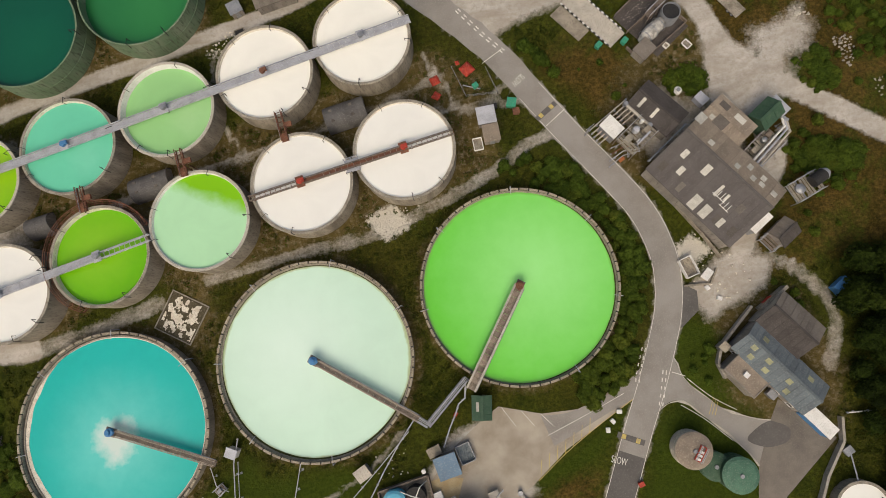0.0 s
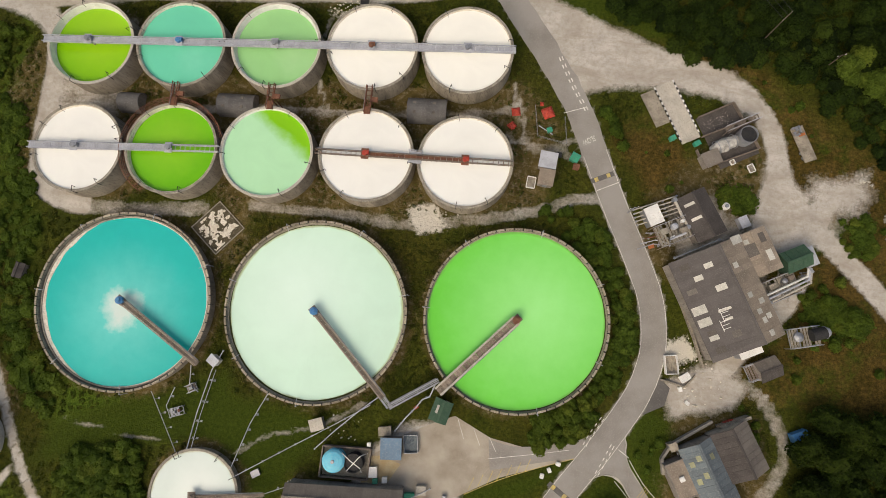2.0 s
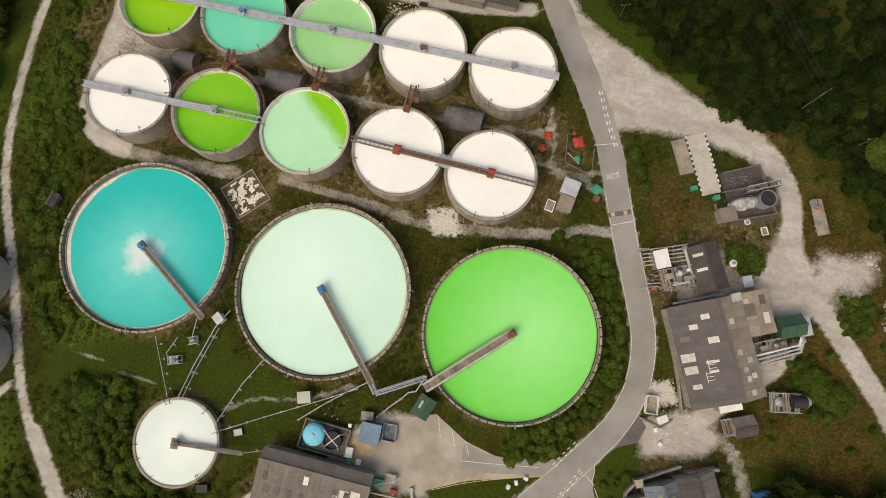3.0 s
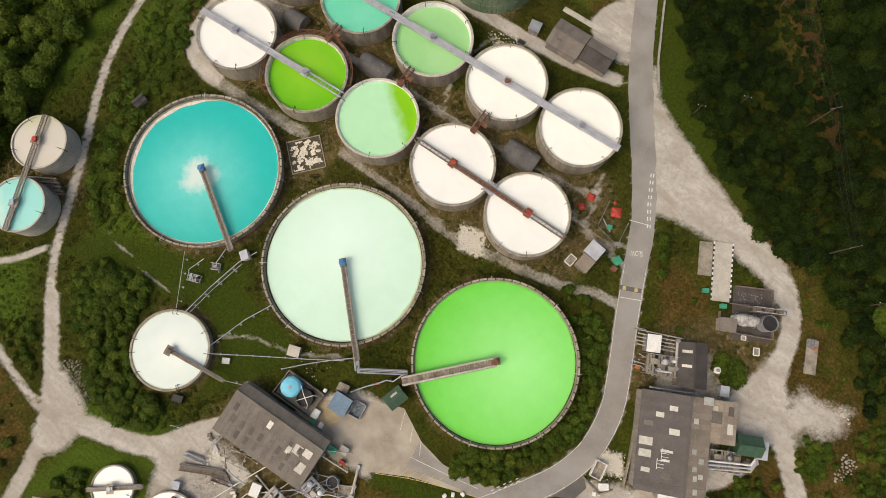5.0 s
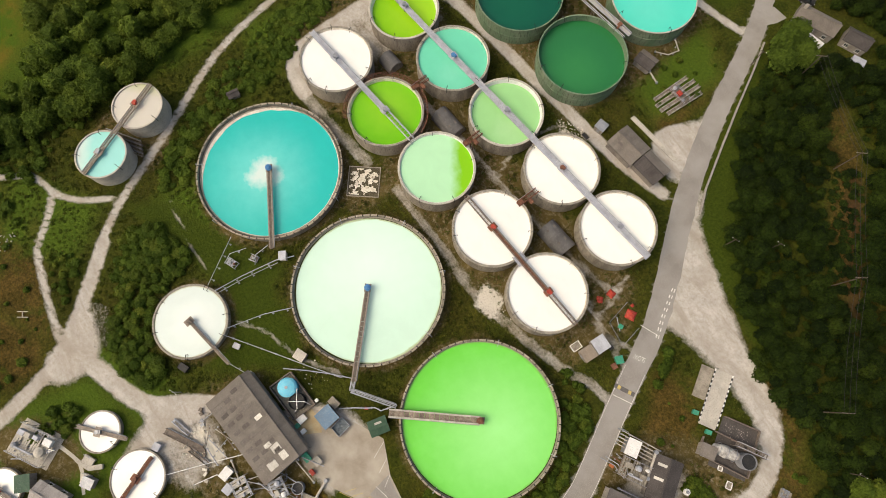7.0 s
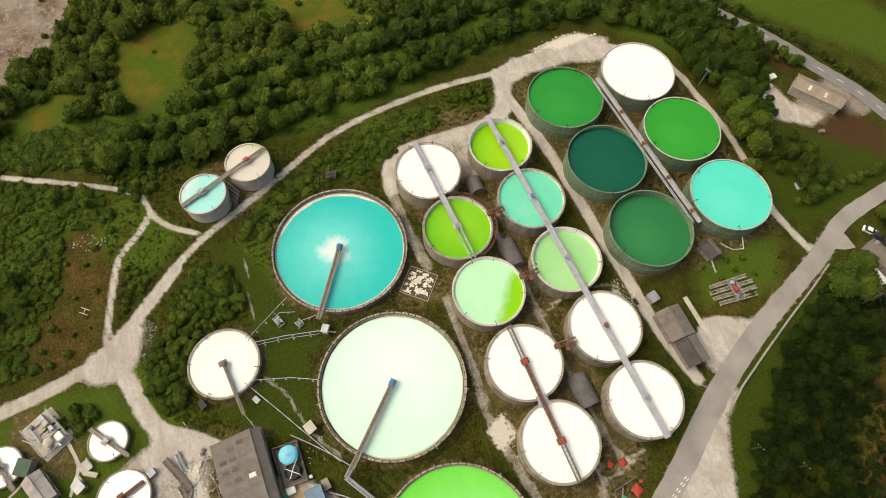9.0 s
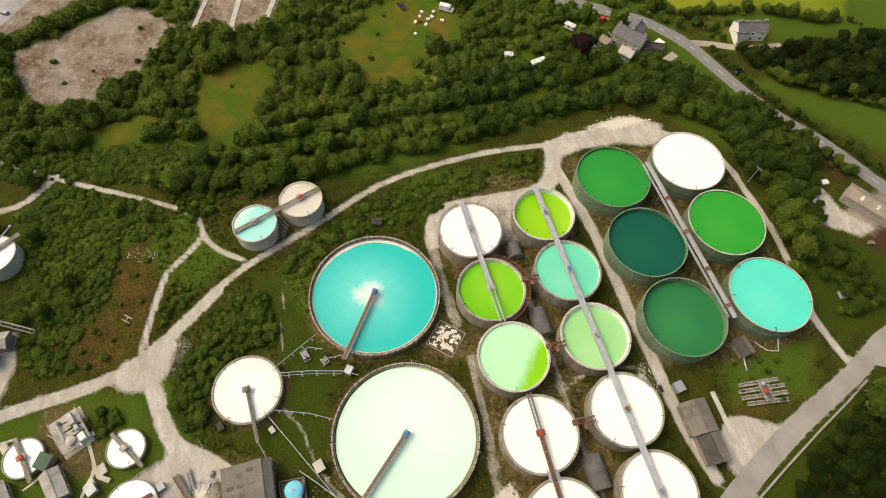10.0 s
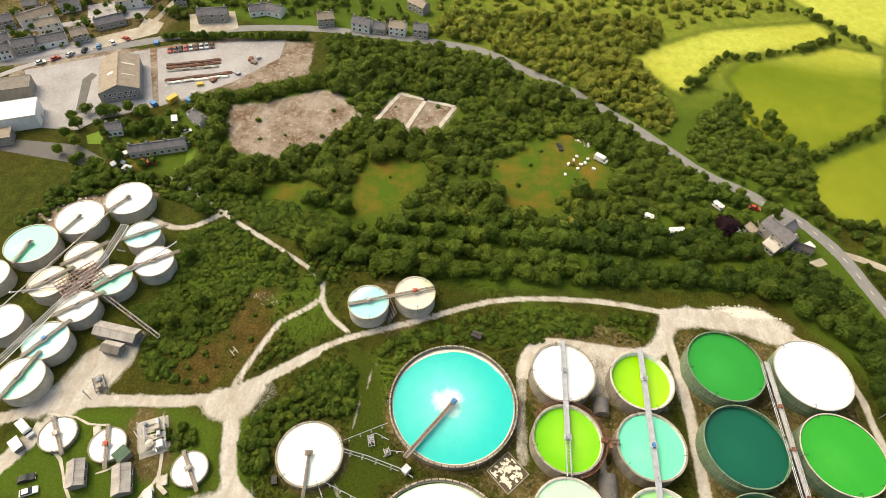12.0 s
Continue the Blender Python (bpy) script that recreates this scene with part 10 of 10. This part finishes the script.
for k, (x, y, sc) in enumerate(((-178.2, -158.5, 1.15), (-179.4, -155.4, 0.9), (-181.2, -143.6, 1.05), (-169, -164.9, 1.0), (-170.1, -142.3, 0.8), (-171.3, -138.6, 0.85), (-169.9, -133.4, 0.7), (-171.0, -157.6, 0.6), (-167.8, -114.2, 0.7), (-172.4, -115.3, 0.8), (-176, -139, 0.7), (-173.6, -147.4, 0.8), (-158.0, -144.9, 0.45))):
    tree(x, y, sc, k * 53 % 360, k % 8, "rounded garden tree behind a terrace")
house((-169.5, -149.6), 115, (5.4, 5.0, 3.4), "small white house with slate roof", SLATE, WHITE)
house((-181.7, -120.4), 60, (7.0, 5.0, 3.0), "pale bungalow among trees", SLATE, WHITE)
house((-184.6, -124.4), 150, (4.0, 3.6, 2.6), "pale wing of a bungalow among trees", SLATE, WHITE, 0, 1)
for k, (x, y, turn, l) in enumerate(((-238.5, -224.5, 140, 12), (-236, -222, 140, 15), (-213.5, -213.6, 125, 9), (-221, -206, 125, 12), (-226.5, -195.4, 130, 7), (-207.5, -220, 125, 6), (-241, -189, 130, 13), (-260, -187, 118, 15), (-256, -144.6, 108, 14), (-267, -125, 120, 11),
                                    (-266, -165.5, 115, 6), (-214, -226, 125, 9), (-247, -232, 118, 6), (-231, -213, 128, 10), (-229, -233, 135, 7), (-250, -214, 125, 9), (-264.2, -91.2, 112, 8), (-263.5, -73, 85, 9), (-263.6, -64, 85, 6), (-264, -55.3, 88, 8), (-264.5, -44, 88, 7), (-268, -119.4, 80, 12), (-287, -49, 60, 10))):
    house((x, y), turn, (l, 6.0, 4.4 if k % 3 else 3.0), "slate-roofed town house with pale walls" if k % 2 else "granite town house with slate roof", (SLATE, ROOF_TAN, SLATE)[k % 3], WHITE if k % 2 else WALL_STONE)
for k in range(7):
    car((-206 - 4.2 * k, -203 + 4.4 * k), 130 + 20 * k, (WHITE, RED, STEEL_PALE, BLACK, BLUE, WHITE, RED)[k], "car parked in a town street")
hedge_line = [(v.x + rng.uniform(-0.6, 0.6), v.y + rng.uniform(-0.6, 0.6), rng.uniform(0.5, 0.62)) for v in smooth_line([(-235, -160), (-242.5, -128), (-249.5, -96)], 1.0)]
grove("conifer_hedge", TREES, hedge_line, LEAF, "long tall clipped conifer hedge beside the road", 37)
town_trees = [(-178, -166, 0.9), (-174, -170, 0.8), (-182, -150, 0.9), (-180, -145, 0.8), (-172, -143, 0.8), (-166, -152, 0.7), (-158, -146, 0.8), (-176, -134, 0.8), (-210, -170, 0.5), (-172, -126, 0.7), (-154, -140, 0.9), (-150, -146, 0.8), (-159, -160, 0.9), (-163, -166, 0.8), (-154, -164, 0.8)]
town_trees += [(x, y, s) for x, y, s in scatter([(-200, -228), (-214, -190), (-236, -190), (-262, -150), (-290, -120), (-300, -200), (-260, -235)], 7.0, 91, (0.3, 0.7), clear_of([], ROADS))]
town_trees += scatter([(-150, -132), (-164, -112), (-178, -116), (-190, -128), (-182, -138), (-158, -150), (-146, -150)], 4.6, 92, (0.4, 0.8), clear_of([[(-156, -140), (-168, -117), (-164, -115), (-152, -138)], [(-187, -127), (-186, -118), (-177, -118), (-178, -126)]]))
grove("garden_trees", TREES, [(-160.5, 75.5, 0.9), (-163, 77, 1.0), (-159.5, 79, 0.9), (-164.5, 80.5, 1.0), (-166, 74, 0.8), (-168.5, 90, 0.7), (-170, 94, 0.6)] + scatter([(-150, 136), (-166, 130), (-190, 112), (-206, 100), (-198, 90), (-182, 111), (-162, 127)], 4.4, 94, (0.4, 0.8), clear_of([], ROADS))
      + scatter([(-214, 128), (-250, 100), (-238, 92), (-206, 104), (-196, 118)], 5.0, 95, (0.5, 0.9)) + scatter([(-136, 126), (-112, 143), (-92, 158), (-88, 152), (-106, 138), (-120, 128)], 3.6, 96, (0.4, 0.8), clear_of([[(-86, 140), (-72, 162), (-64, 152), (-80, 138)], BARN_TREES], ROADS)), LEAF, "garden trees and hedges near the farmhouse", 40)
def off_houses(X, Y):
    ok = clear_of([], ROADS)(X, Y)
    for x, y, r in ((-160.5, 102.6, 7), (-164.2, 106.8, 7), (-155, 100, 5), (-156.2, 110.8, 5), (-162, 94, 4), (-155.8, 66.3, 5), (-172.3, 84, 4), (-161.6, 57.4, 4), (-159.9, 87.9, 4), (-174.5, 98.2, 4), (-149.7, 91, 4), (-160.7, 117.4, 4), (-157.4, 149, 8), (-155, 144.8, 5), (-159.8, 84, 4.5), (-151, 112, 5)):
        ok &= np.hypot(X - x, Y - y) > r
    return ok


grove("garden_trees", SPREAD, scatter(VILLAGE[0], 3.6, 97, (0.35, 1.0), off_houses), LEAF, "trees and hedges round the farmhouse gardens", 48)
grove("garden_trees", SPREAD, scatter(VILLAGE[1], 4.6, 98, (0.35, 0.9), off_houses), LEAF, "trees and hedges round a white cottage", 49)
town_spots = [(-238.5, -224.5), (-236, -222), (-213.5, -213.6), (-221, -206), (-226.5, -195.4), (-207.5, -220), (-241, -189), (-260, -187), (-256, -144.6), (-267, -125), (-266, -165.5), (-214, -226), (-247, -232), (-231, -213), (-229, -233), (-250, -214), (-251, -200), (-258, -197), (-254, -182), (-237, -181), (-231, -188), (-244, -172), (-256, -171), (-250, -152), (-258, -135), (-204, -206), (-214, -197), (-263, -91), (-263, -73), (-263, -64), (-264, -55), (-264, -44), (-268, -119), (-287, -49)]


def off_town(X, Y):
    ok = clear_of([], ROADS)(X, Y)
    for x, y in town_spots:
        ok &= np.hypot(X - x, Y - y) > 7.5
    return ok


grove("garden_trees", SPREAD, scatter([(-206, -236), (-262, -240), (-310, -200), (-292, -60), (-266, -46), (-268, -100), (-250, -150), (-240, -190)], 6.2, 99, (0.3, 0.95), off_town), LEAF_PALE, "garden trees and hedges among town houses", 53)
grove("garden_trees", TREES, town_trees, LEAF, "garden trees and shrubs among houses", 38)
grove("scrub", BUSHES, scatter([(-142, -118), (-150, -128), (-148, -150), (-120, -160), (-116, -152), (-134, -146)], 2.8, 93, (0.6, 1.4)), SCRUB, "scrub behind the far tanks", 39)
